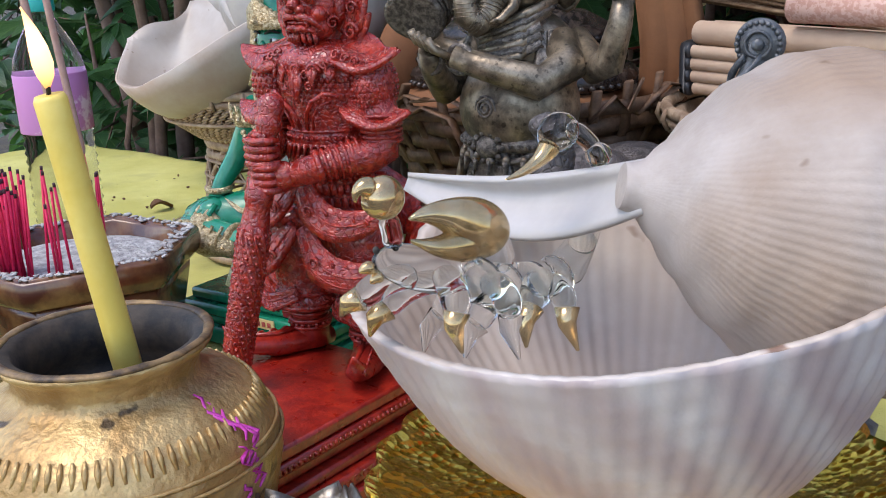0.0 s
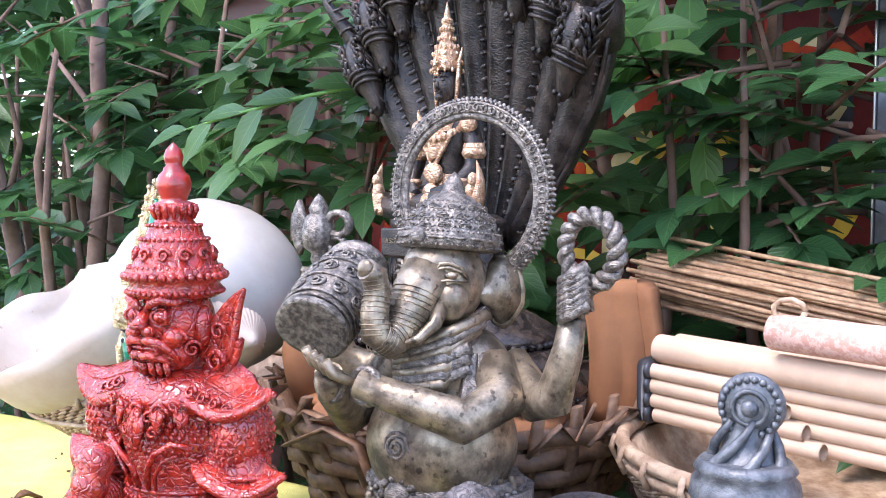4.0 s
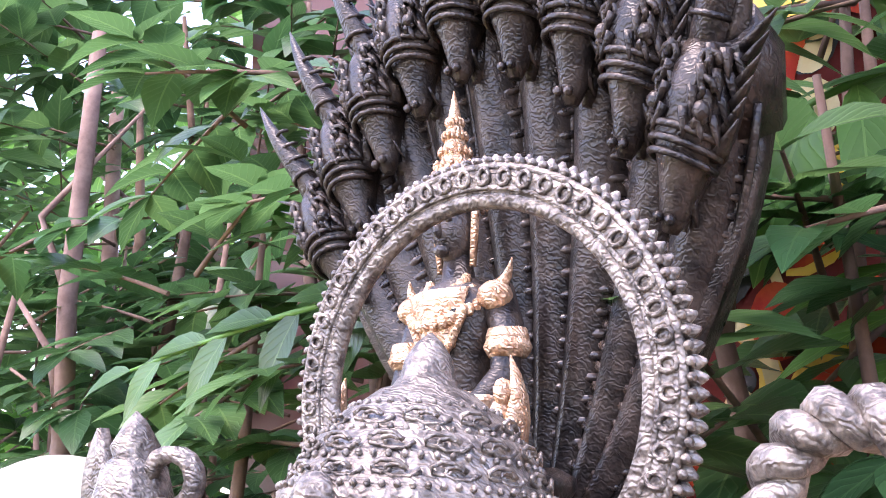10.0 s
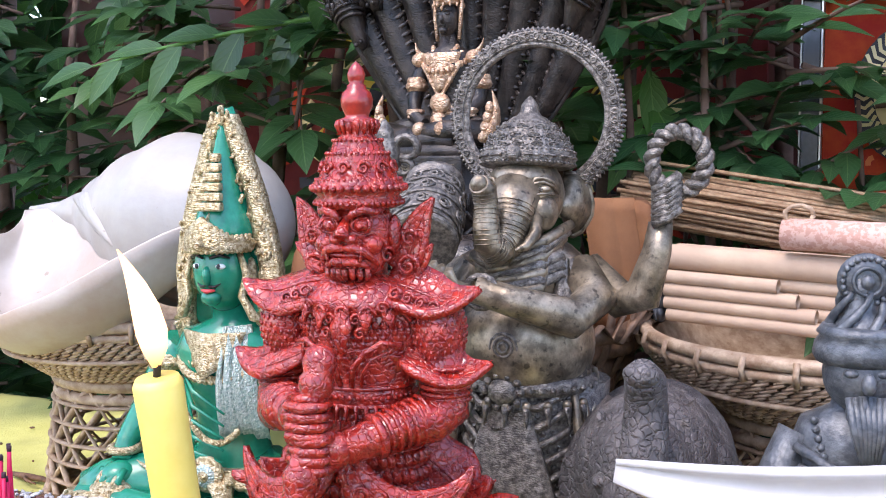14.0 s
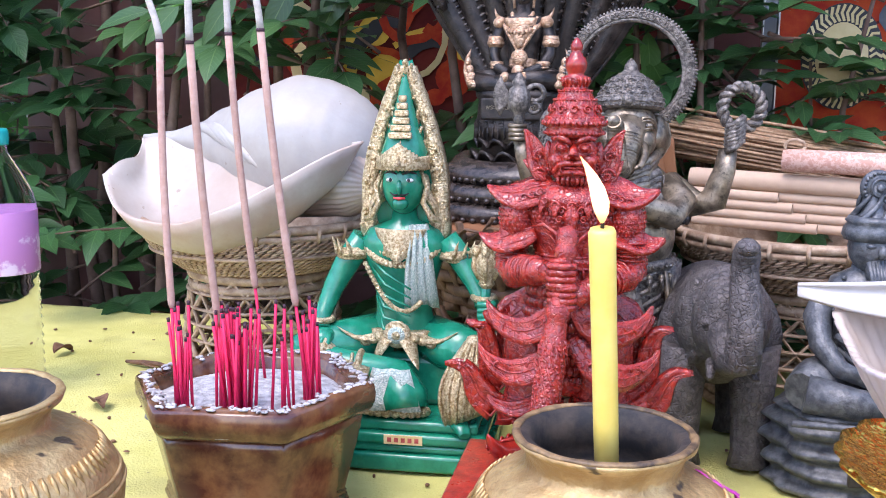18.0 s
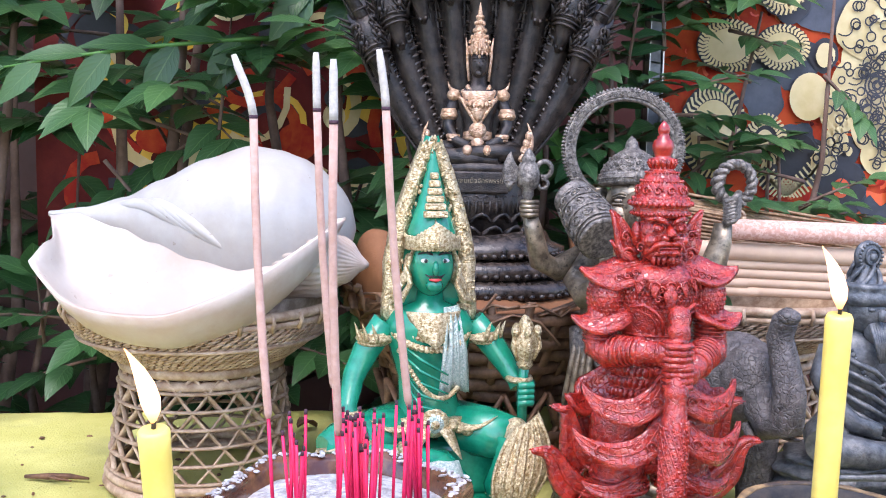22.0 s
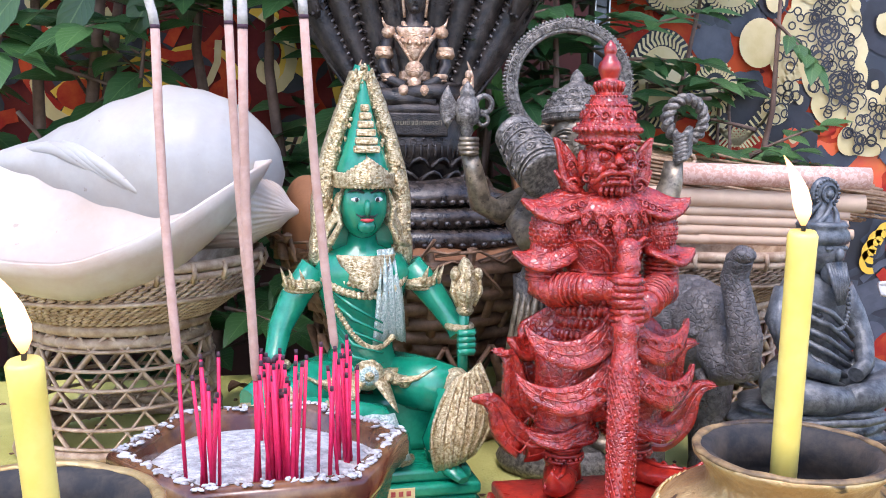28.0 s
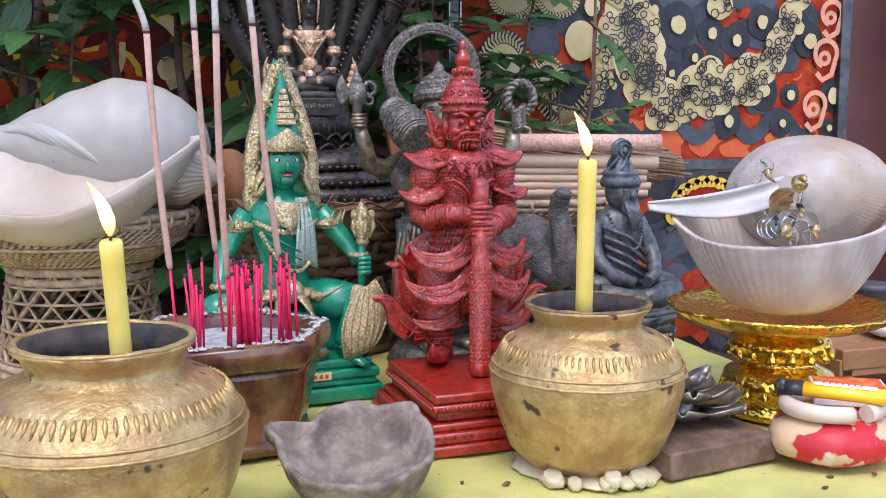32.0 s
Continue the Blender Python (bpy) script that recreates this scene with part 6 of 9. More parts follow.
            # scroll curls on the brow and cheek
            for q, rr_ in ((0.12, 0.05), (0.26, 0.055), (0.42, 0.045)):
                c = A.lerp(B, q) + side * s * 0.09 + fw * 0.12
                tube(bm, [c + (side * (s * math.cos(w)) + d * math.sin(w)) * (rr_ * (1 - w / 9)) + fw * 0.004 * w for w in [0.7 * k for k in range(11)]], 0.014, 5, K0)
            # overlapping flame scales down the brow
            for k in range(4):
                for w in (0.25, 0.6, 0.95):
                    c = A.lerp(B, 0.04 + 0.11 * k) + side * (s * 0.15 * math.cos(w + 0.1 * k)) + fw * (0.15 * math.sin(w + 0.1 * k))
                    spike(bm, c, c - d * 0.1 + (side * (s * math.cos(w)) + fw * math.sin(w)) * 0.05, 0.036, K0, (0, 0, 0), 6, 0.6, 3)
            # mane of short pointed flames
            for k in range(6):
                c = A.lerp(B, 0.02 + 0.11 * k) + side * s * 0.13
                spike(bm, c, c + side * s * (0.16 - 0.01 * k) + d * 0.15 + fw * 0.04, 0.04, K0, (0, 0, 0), 6, 0.5, 3)
            spike(bm, A + side * s * 0.1, A + side * s * 0.13 + d * 0.3, 0.05, K0, n=6, steps=4)
        # tall ridged crest horn
        spike(bm, A - d * 0.04, A + d * 0.62 + V(0.1 * f, 0, 0), 0.1, K0, (0.0, -0.05, 0), 8, 0.8, 8)
        for k in range(4):
            c = A + d * (0.08 + 0.1 * k)
            tube(bm, [c + side * (0.085 - 0.015 * k) * math.cos(w) + fw * ((0.085 - 0.015 * k) * math.sin(w) + 0.03) for w in [math.pi * j / 6 for j in range(7)]], 0.012, 5, K0)
    # back of the hood closes the gaps between the necks
    rows = []
    for k in range(9):
        q = k / 8
        w = 0.35 + 1.0 * math.sin(q * 1.45)
        rows.append([(w * (j - 6) / 6, 0.62 - 0.18 * abs((j - 6) / 6) - 0.1 * q, 3.3 + 1.85 * q - 0.5 * q * abs((j - 6) / 6) ** 2) for j in range(13)])
    ribbon(bm, rows, K0, 0.06)
    knots = ((0, 0), (1.92, 1.85), (2.88, 2.44), (3.28, 3.09), (5.0, 4.96), (9, 8.96))

    def level(z):
        """Heights of the low coils, the tall lotus pedestal and the seated figure."""
        for (p, q), (u, w) in zip(knots, knots[1:]):
            if z <= u:
                return q + (w - q) * (z - p) / (u - p)
    for v in bm.verts:
        v.co.z = level(v.co.z)
    place(bm, (-0.97, 3.85, 0), -8)
    thing("serpent_hood_statue", bm, [BLACK, BLACK_SCALE, ROSE_GOLD], "black lacquered seated deity under a many-headed serpent hood with gold details", "statue")
    words = bpy.data.curves.new("lettering", "FONT")
    words.body, words.align_x, words.size, words.extrude = "พระสมเด็จจักรพรรดิ", "CENTER", 0.07 * K, 0.004 * K
    ob = new("throne_lettering", words)
    ob.matrix_world = pose(-0.97 * K, 3.85 * K, 0, 0, 0, -8) @ pose(0, -0.417 * K, 3.065 * K, 90, 0, 0)
    words.materials.append(BRONZE)
    tagged(ob, "raised bronze Thai lettering on the black throne", "lettering")


serpent_seat()


# ---- baskets ----
def weave_band(bm, cx, cy, prof, n, w, off=0.02, each=None):
    """Over-and-under strands round a lathe profile."""
    for i in range(len(prof) - 1):
        (r0, z0), (r1, z1) = prof[i], prof[i + 1]
        for k in range(n):
            a = TAU * (k + 0.5 * (i % 2)) / n
            b = a + TAU / n * 1.15
            o = off
            p = [V(cx + (r0 + o) * math.cos(a), cy + (r0 + o) * math.sin(a), z0), V(cx + (r0 / 2 + r1 / 2 + 1.8 * o) * math.cos((a + b) / 2), cy + (r0 / 2 + r1 / 2 + 1.8 * o) * math.sin((a + b) / 2), (z0 + z1) / 2),
                 V(cx + (r1 + o) * math.cos(b), cy + (r1 + o) * math.sin(b), z1)]
            tube(bm, p, w, 5, flat=0.45)


def stand_basket(at, r, label, n_cell=18, rim_z=1.85):
    root = holder("basket", label, "basket", "woven baskets on openwork stands")
    root.location = Vector(at) * K
    # bowl
    bm = fresh()
    prof = [(0.62 * r, rim_z - 0.55), (0.8 * r, rim_z - 0.42), (0.92 * r, rim_z - 0.25), (0.98 * r, rim_z - 0.05)]
    lathe(bm, [(0.02, rim_z - 0.6)] + prof + [(0.95 * r, rim_z - 0.05), (0.88 * r, rim_z - 0.24), (0.75 * r, rim_z - 0.4), (0.02, rim_z - 0.52)], n=48)
    part("bowl", bm, RATTAN, root)
    bm = fresh()
    prof = []
    for i in range(12):
        f = i / 11
        prof.append((r * (0.66 + 0.325 * math.sin(f * 1.45) / math.sin(1.45)), rim_z - 0.53 + 0.44 * f))
    weave_band(bm, 0, 0, prof, 84, 0.034, 0.012)
    part("weave", bm, RATTAN, root)
    for z, rr, w in ((rim_z, 1.0, 0.05), (rim_z - 0.085, 1.0, 0.035), (rim_z - 0.3, 0.935, 0.02)):
        bm = fresh()
        tube(bm, arc((0, 0, z), rr * r, 0, 360, 72, "xy")[:-1], w, 8, closed=True)
        part("rim_hoop", bm, RATTAN, root)
    for k in range(26):
        bm = fresh()
        a = TAU * k / 26
        c = V(math.cos(a), math.sin(a), 0)
        tube(bm, [c * (r * 1.03) + V(0, 0, rim_z + 0.03), c * (r * 1.05) + V(0, 0, rim_z - 0.05), c * (r * 1.02) + V(0, 0, rim_z - 0.13)], 0.022, 5)
        part("binding", bm, RATTAN, root)
    
    # openwork stand: three sets of strips leave six-sided holes
    zt, rt, rb = rim_z - 0.6, 0.6 * r, 0.72 * r
    for z, rr, w in ((zt, rt, 0.06), (zt - 0.12, rt, 0.05), (0.06, rb, 0.06), (0.16, rb, 0.045)):
        bm = fresh()
        tube(bm, arc((0, 0, z), rr, 0, 360, 60, "xy")[:-1], w, 8, closed=True)
        part("stand_hoop", bm, RATTAN, root)
    rad = lambda z: rb + (rt - rb) * (z / zt)
    for s in (-1, 1):
        for k in range(n_cell):
            a0 = TAU * k / n_cell
            pts = []
            for i in range(13):
                q = i / 12
                a = a0 + s * q * 1.25
                pts.append(V(rad(q * zt) * math.cos(a), rad(q * zt) * math.sin(a), q * zt) * 1.0)
            bm = fresh()
            tube(bm, pts, 0.036, 5, flat=0.4)
            part("slanting_strip", bm, RATTAN, root)
    for i in range(6):
        bm = fresh()
        z = 0.22 + (zt - 0.4) * i / 5
        tube(bm, arc((0, 0, z), rad(z) + 0.012, 0, 360, 60, "xy")[:-1], 0.036, 5, closed=True, flat=0.5)
        part("level_strip", bm, RATTAN, root)
    return root


stand_basket((-3.82, 3.33, 0), 1.3, "woven rattan basket on an openwork stand holding a large shell")
stand_basket((2.1, 3.95, 0), 1.4, "woven rattan basket on an openwork stand holding paper tubes")


def wicker_basket():
    root = holder("wicker_basket", "old dark brown wicker basket with broken strands under the black statue", "basket")
    root.location = Vector((-0.82, 3.85, 0)) * K
    rr = random.Random(5)
    rad = lambda z: 0.95 + 0.6 * ((z - 0.9) / 1.0) ** 0.8 if z > 0.9 else 0.95
    bm = fresh()
    lathe(bm, [(0.02, 0.86), (0.9, 0.88), (1.08, 1.1), (1.32, 1.5), (1.47, 1.85), (1.44, 1.85), (1.28, 1.5), (1.0, 1.05), (0.02, 0.95)], n=40)
    part("lining", bm, RATTAN_DARK, root)
    n = 30
    # flat weavers pass before and behind the uprights
    for i in range(7):
        z = 0.96 + 0.145 * i
        bm = fresh()
        pts = [V((rad(z) + 0.035 * math.cos(math.pi * (k / 2 + i))) * math.cos(TAU * k / (2 * n)), (rad(z) + 0.035 * math.cos(math.pi * (k / 2 + i))) * math.sin(TAU * k / (2 * n)), z + 0.02 * math.sin(k * 0.37 + i)) for k in range(2 * n)]
        tube(bm, pts, 0.026, 6, closed=True, flat=2.6)
        part("weaver", bm, RATTAN_DARK, root)
    for k in range(n):
        a = TAU * k / n
        c = V(math.cos(a), math.sin(a), 0)
        t = V(-math.sin(a), math.cos(a), 0)
        top = rr.uniform(1.95, 2.1)
        bm = fresh()
        tube(bm, [c * rad(0.92) + V(0, 0, 0.92), c * (rad(1.3) + 0.012) + V(0, 0, 1.3), c * (rad(1.7) + 0.012) + V(0, 0, 1.7), c * (rad(1.9) + 0.03) + t * rr.uniform(-0.06, 0.06) + V(0, 0, top)], 0.05, 5, flat=0.4)
        part("upright", bm, RATTAN_DARK, root)
    # broken strands along the rim
    for k in range(34):
        a = rr.uniform(0, TAU)
        c, t = V(math.cos(a), math.sin(a), 0), V(-math.sin(a), math.cos(a), 0)
        w = rr.uniform(0.2, 0.5)
        z = 1.9 + rr.uniform(-0.06, 0.06)
        bm = fresh()
        tube(bm, [c * 1.5 - t * w + V(0, 0, z - rr.uniform(0.0, 0.2)), c * 1.57 + V(0, 0, z + 0.04), c * 1.55 + t * w * 0.6 + V(0, 0, z + rr.uniform(-0.1, 0.06)), c * rr.uniform(1.5, 1.7) + t * w + V(0, 0, z + rr.uniform(-0.25, 0.2))], 0.05, 5, flat=0.3)
        part("broken_strand", bm, RATTAN_DARK, root)
    for k in range(16):
        a = TAU * k / 16
        for s in (-1, 1):
            bm = fresh()
            tube(bm, [V((1.2 - 0.25 * q) * math.cos(a + s * q * 0.5), (1.2 - 0.25 * q) * math.sin(a + s * q * 0.5), 1.0 * (1 - q)) for q in (0, 0.33, 0.66, 1)], 0.05, 5, flat=0.5)
            part("foot_strip", bm, RATTAN_DARK, root)
    for z, r in ((0.05, 0.98), (0.5, 1.1)):
        bm = fresh()
        tube(bm, arc((0, 0, z), r, 0, 360, 48, "xy")[:-1], 0.06, 6, closed=True)
        part("foot_hoop", bm, RATTAN_DARK, root)


wicker_basket()


def cloth_bundle(at, size, seed, label):
    bm = fresh()
    ball(bm, (0, 0, 0), size, 0, 28, 18)
    for v in bm.verts:
        q = noise.noise((v.co.x * 2.2 + seed, v.co.y * 2.2, v.co.z * 1.2))
        v.co *= 1 + 0.16 * q + 0.05 * math.sin(9 * v.co.x + 6 * v.co.z + seed)
    place(bm, at)
    thing("folded_cloth", bm, BROWN_CLOTH, label, "cloth", "brown robes in the basket")


cloth_bundle((-2.0, 3.55, 2.1), (0.3, 0.45, 0.52), 1.0, "brown folded robe standing in the wicker basket")
bm = fresh()
rows = []
for i in range(25):
    u = i / 24
    a = -0.6 + 1.2 * u
    rows.append([(0.42 + 0.27 * (2 * u - 1) + 0.04 * math.sin(j * 0.5), 4.2 + 0.07 * math.sin(a * 4) * (1 - 0.3 * j / 9) + 0.012 * math.sin(u * 19), 1.75 + 0.118 * j - 0.12 * max(0, 2 * u - 1.5) * j / 9) for j in range(10)])
ribbon(bm, rows, 0, 0.16)
thing("folded_cloth", bm, BROWN_CLOTH, "brown robe folded into an upright slab beside the black statue", "cloth", "brown robes in the basket")
cloth_bundle((-0.9, 3.6, 1.8), (1.1, 0.9, 0.16), 6.0, "brown robe spread under the black statue")


# ---- paper tubes, incense bundle, pink roll ----
def paper_tube(x0, x1, off, z, rad, drop):
    """A paper tube along the slanting line of the bundle; off: how far behind its front row."""
    root = holder("paper_tube", "pale tan paper tube lying in the basket", "tube", "paper tubes in the basket")
    line = lambda x: 3.77 - 0.26 * (x - 0.83) + off
    root.location = V(x0, line(x0), z) * K
    bm = fresh()
    for q in (1.0, 0.82):
        tube(bm, [V(0, 0, 0), V(x1 - x0, line(x1) - line(x0), -drop)], rad * q, 18, caps=False)
    part("tube_wall", bm, PAPER_TUBE, root)


tub = random.Random(11)
for k, (z, x1) in enumerate(((2.215, 1.72), (2.115, 1.86), (2.015, 1.99), (1.92, 2.1))):
    paper_tube(0.83 + 0.02 * k, x1, 0.0, z + 0.02, 0.052, 0.02)
    for j in range(1, 4):
        paper_tube(0.85 + tub.uniform(0, 0.06), 3.5 + tub.uniform(-0.1, 0.1), 0.12 * j, z + 0.01, 0.054, 0.03)
paper_tube(0.85, 3.65, 0.12, 2.375, 0.1, 0.06)
paper_tube(0.9, 3.6, 0.34, 2.36, 0.1, 0.06)
TAPE = material("black_tape", (0.02, 0.02, 0.022), 0.4)
tape = holder("tape_bundle", "black tape bound round the ends of the paper tubes", "tape")
bm = fresh()
block(bm, (0.8, 3.95, 2.1), (0.12, 0.5, 0.45), 0, 0.06)
part("tape_pad", bm, TAPE, tape)
for z in (2.235, 2.135, 2.035, 1.94):
    bm = fresh()
    ball(bm, (0.83, 3.78, z), (0.04, 0.1, 0.075), 0, 10, 6)
    part("tape_end", bm, TAPE, tape)
PRINT = material("pink_printed_paper", (0.5, 0.27, 0.2), 0.7, 0, (0.62, 0.4, 0.32), 320, 0.2, 300, mix=(0.47, 0.53))
bm = fresh()
tube(bm, [(1.75, 3.58, 2.6), (2.7, 3.33, 2.59), (3.66, 3.1, 2.58)], 0.115, 20)
root = holder("printed_roll", "pink printed paper roll tied with straw on the tubes", "paper roll")
part("roll", bm, PRINT, root)
bm = fresh()
tube(bm, [(1.85 + 0.1 * math.cos(k * 0.7), 3.55, 2.74 + 0.07 * math.sin(k * 0.7)) for k in range(10)], 0.02, 6)
part("straw_knot", bm, RATTAN, root)

rnd2 = random.Random(21)
bm = fresh()
for k in range(420):
    y = 4.85 + rnd2.gauss(0, 0.16)
    z = 2.55 + rnd2.gauss(0, 0.09)
    x0 = 0.3 + rnd2.uniform(0, 0.35)
    L = rnd2.uniform(3.8, 4.4)
    tube(bm, [V(x0, y, z + 0.25 + rnd2.uniform(-0.04, 0.08)), V(x0 + L, y + rnd2.uniform(-0.2, 0.2), z - 0.35)], 0.019, 4)
thing("incense_bundle", bm, STICKS, "thick bundle of loose brown incense sticks", "incense", kind="stuff")


# ---- large shells ----
def shell_stripes(m, lines, c_dark, axis, amount=0.35, bend=3.5):
    """Growth bands as a real pigment of the shell."""
    nt = m.node_tree
    p = nt.nodes["Principled BSDF"]
    tc = nt.nodes.new("ShaderNodeTexCoord")
    w = nt.nodes.new("ShaderNodeTexWave")
    w.bands_direction = axis
    w.inputs["Scale"].default_value, w.inputs["Distortion"].default_value, w.inputs["Detail"].default_value, w.inputs["Detail Scale"].default_value = lines, bend, 3, 1.5
    nt.links.new(tc.outputs["Object"], w.inputs["Vector"])
    mixn = nt.nodes.new("ShaderNodeMix")
    mixn.data_type = "RGBA"
    mixn.inputs[7].default_value = (*c_dark, 1)
    fac = nt.nodes.new("ShaderNodeMath")
    fac.operation = "MULTIPLY"
    fac.inputs[1].default_value = amount
    nt.links.new(w.outputs["Fac"], fac.inputs[0])
    nt.links.new(fac.outputs[0], mixn.inputs[0])
    old = p.inputs["Base Color"].links[0].from_socket
    nt.links.new(old, mixn.inputs[6])
    nt.links.new(mixn.outputs[2], p.inputs["Base Color"])
    return m


SHELL_OUT = shell_stripes(material("pink_banded_shell", (0.5, 0.43, 0.41), 0.5, 0, (0.6, 0.55, 0.53), 30, 0.4, 150), 15.0, (0.33, 0.22, 0.22), "DIAGONAL", 0.5, 5.0)


def bowl_shell(bm, c, rx, ry, rim, zb, mat_out, mat_in, n=120, m=14, ribs=40, thick=0.035, pw=0.55, flare=None, amp=0.008):
    """An open shell bowl: outer and inner skin joined along a crimped rim. rim(a) gives the rim's height."""
    outer, inner = [], []
    for i in range(m + 1):
        q = i / m
        ro, ri = [], []
        for k in range(n):
            a = TAU * k / n
            wob = 1 + (amp * math.sin(a * ribs) + 0.003 * math.sin(q * 70 + 2 * math.sin(a * 9))) * min(1, 2 * q) + 0.012 * noise.noise((math.cos(a) * 3, math.sin(a) * 3, q * 2))
            wob += (flare(a) if flare else 0) * q
            zr = rim(a) + 0.7 * amp * math.sin(a * ribs + 0.6 * math.sin(5 * a)) * q ** 4
            z = zb + (zr - zb) * q ** 1.5
            s = (0.12 + 0.88 * q ** pw) * wob
            ro.append(bm.verts.new(V(c[0] + rx * s * math.cos(a), c[1] + ry * s * math.sin(a), z)))
            t = 1 - thick / max(rx * s, 0.1)
            ri.append(bm.verts.new(V(c[0] + rx * s * t * math.cos(a), c[1] + ry * s * t * math.sin(a), z + (thick if i < m else 0))))
        outer.append(ro)
        inner.append(ri)
    for skin, mat, flip in ((outer, mat_out, False), (inner, mat_in, True)):
        for r0, r1 in zip(skin, skin[1:]):
            for k in range(n):
                q = (r0[k], r0[(k + 1) % n], r1[(k + 1) % n], r1[k])
                f = bm.faces.new(q[::-1] if flip else q)
                f.material_index, f.smooth = mat, True
        f = bm.faces.new(skin[0] if flip else skin[0][::-1])
        f.material_index = mat
    for k in range(n):
        f = bm.faces.new((outer[-1][k], outer[-1][(k + 1) % n], inner[-1][(k + 1) % n], inner[-1][k]))
        f.material_index, f.smooth = mat_in, True


def whorl(bm, a, b, prof, mat, ribs=60, amp=0.02, n=180, m=60, sag=0.0, lines=0.0, wide=1.0):
    """A body whorl: radii along the line from its narrow neck a to its far end b, ribs running from the neck."""
    a, b = Vector(a), Vector(b)
    d = (b - a).normalized()
    side = d.cross(V(0, 0, 1)).normalized()
    up = side.cross(d)
    rings = []
    for i in range(m + 1):
        s = i / m
        for (s0, r0), (s1, r1) in zip(prof, prof[1:]):
            if s0 <= s <= s1:
                f = (s - s0) / (s1 - s0)
                r = r0 + (r1 - r0) * f * f * (3 - 2 * f) * 0.5 + (r1 - r0) * f * 0.5
                break
        c = a.lerp(b, s) - up * (sag * math.sin(math.pi * s))
        ring = []
        for k in range(n):
            t = TAU * k / n
            w = 1 + amp * (abs(math.sin(t * ribs / 2 + 0.8 * math.sin(s * 4))) - 0.5) * min(1, 6 * s * (1.05 - s)) + 0.025 * noise.noise((1.5 * math.cos(t), 1.5 * math.sin(t), s * 3)) + lines * math.sin(s * 95 + math.sin(3 * t))
            ring.append(bm.verts.new(c + (side * math.cos(t) * (1 + (wide - 1) * min(1, s * 5)) + up * math.sin(t)) * (r * w)))
        rings.append(ring)
    for r0, r1 in zip(rings, rings[1:]):
        for k in range(n):
            f = bm.faces.new((r0[k], r0[(k + 1) % n], r1[(k + 1) % n], r1[k]))
            f.material_index, f.smooth = mat, True
    for ring in (rings[0][::-1], rings[-1]):
        f = bm.faces.new(ring)
        f.material_index = mat


def right_shell():
    bm = fresh()
    c = (2.88, -0.86, 0)
    hump = lambda a, at, w: math.exp(-(((a - at + math.pi) % TAU - math.pi) / w) ** 2)
    rim = lambda a: 1.86 + 0.13 * math.cos(a) + 0.14 * max(0, math.cos(a)) ** 2 + 0.2 * max(0, math.sin(a)) - 0.03 * max(0, -math.sin(a)) + 0.08 * max(0, -math.cos(a)) ** 3 + 0.16 * hump(a, 2.6, 0.45)
    flare = lambda a: 0.09 * hump(a, 3.75, 0.45) + 0.1 * hump(a, 2.86, 0.2)
    bowl_shell(bm, c, 1.1, 0.82, rim, 1.03, 0, 1, n=480, m=36, ribs=70, flare=flare, amp=0.0045)
    # body whorl over the back of the opening, its ribs running out of the narrow neck at the lip
    whorl(bm, (2.84, -0.86, 2.28), (3.98, 0.1, 1.98), [(0, 0.085), (0.04, 0.1), (0.09, 0.18), (0.16, 0.31), (0.26, 0.46), (0.38, 0.58), (0.5, 0.625), (0.62, 0.61), (0.76, 0.52), (0.88, 0.37), (0.96, 0.2), (1, 0.03)], 2, ribs=92, amp=0.005, n=460, m=80, lines=0.0015, wide=1.36)
    # lip: a pointed white spout that leaves the neck and rolls over towards the rim
    rows = []
    for i in range(17):
        f = i / 16
        top = V(2.98, -0.78, 2.37).lerp(V(1.5, -0.54, 2.12), f) + V(0, 0, -0.05 * math.sin(f * 3.1))
        low = V(2.95, -0.9, 2.2).lerp(V(1.5, -0.56, 2.11), f) + V(0, -0.05 * math.sin(f * 3), -0.25 * math.sin(f * 2.6) * (1 - f * 0.5))
        row = []
        for j in range(9):
            q = j / 8
            p = top.lerp(low, q) + V(0, 0.1 * math.sin(math.pi * q) * math.sin(0.3 + 2.6 * f) , 0.02 * math.sin(math.pi * q))
            row.append(p)
        back = [top + V(0.02, 0.09 * (1 + 0.5 * math.sin(3 * f)), -0.015), top + V(0.0, 0.03, 0.012)]
        g = (1 - f) ** 0.6
        rows.append([top + V(0.0, (0.2 + 0.05 * math.sin(3 * f)) * g, -0.1 * g)] + [top + (q - top) * g for q in back] + row)
    ribbon(bm, rows, 3, 0.024)
    thing("white_scallop_shell", bm, [SHELL_OUT, SHELL_IN, SHELL, SHELL_LIP], "large cream and pink banded seashell open upwards on a gold tray", "shell", "large seashells")


SHELL_LIP = material("shell_lip_white", (0.42, 0.385, 0.355), 0.35, 0, (0.5, 0.465, 0.435), 20, 0.15, 100)
right_shell()


def spline(pts, t):
    """A smooth line through evenly spaced points."""
    n = len(pts) - 1
    k = min(int(t * n), n - 1)
    f = t * n - k
    p = [Vector(pts[max(0, min(n, k + o))]) for o in (-1, 0, 1, 2)]
    return 0.5 * ((2 * p[1]) + (p[2] - p[0]) * f + (2 * p[0] - 5 * p[1] + 4 * p[2] - p[3]) * f * f + (3 * p[1] - p[0] - 3 * p[2] + p[3]) * f ** 3)


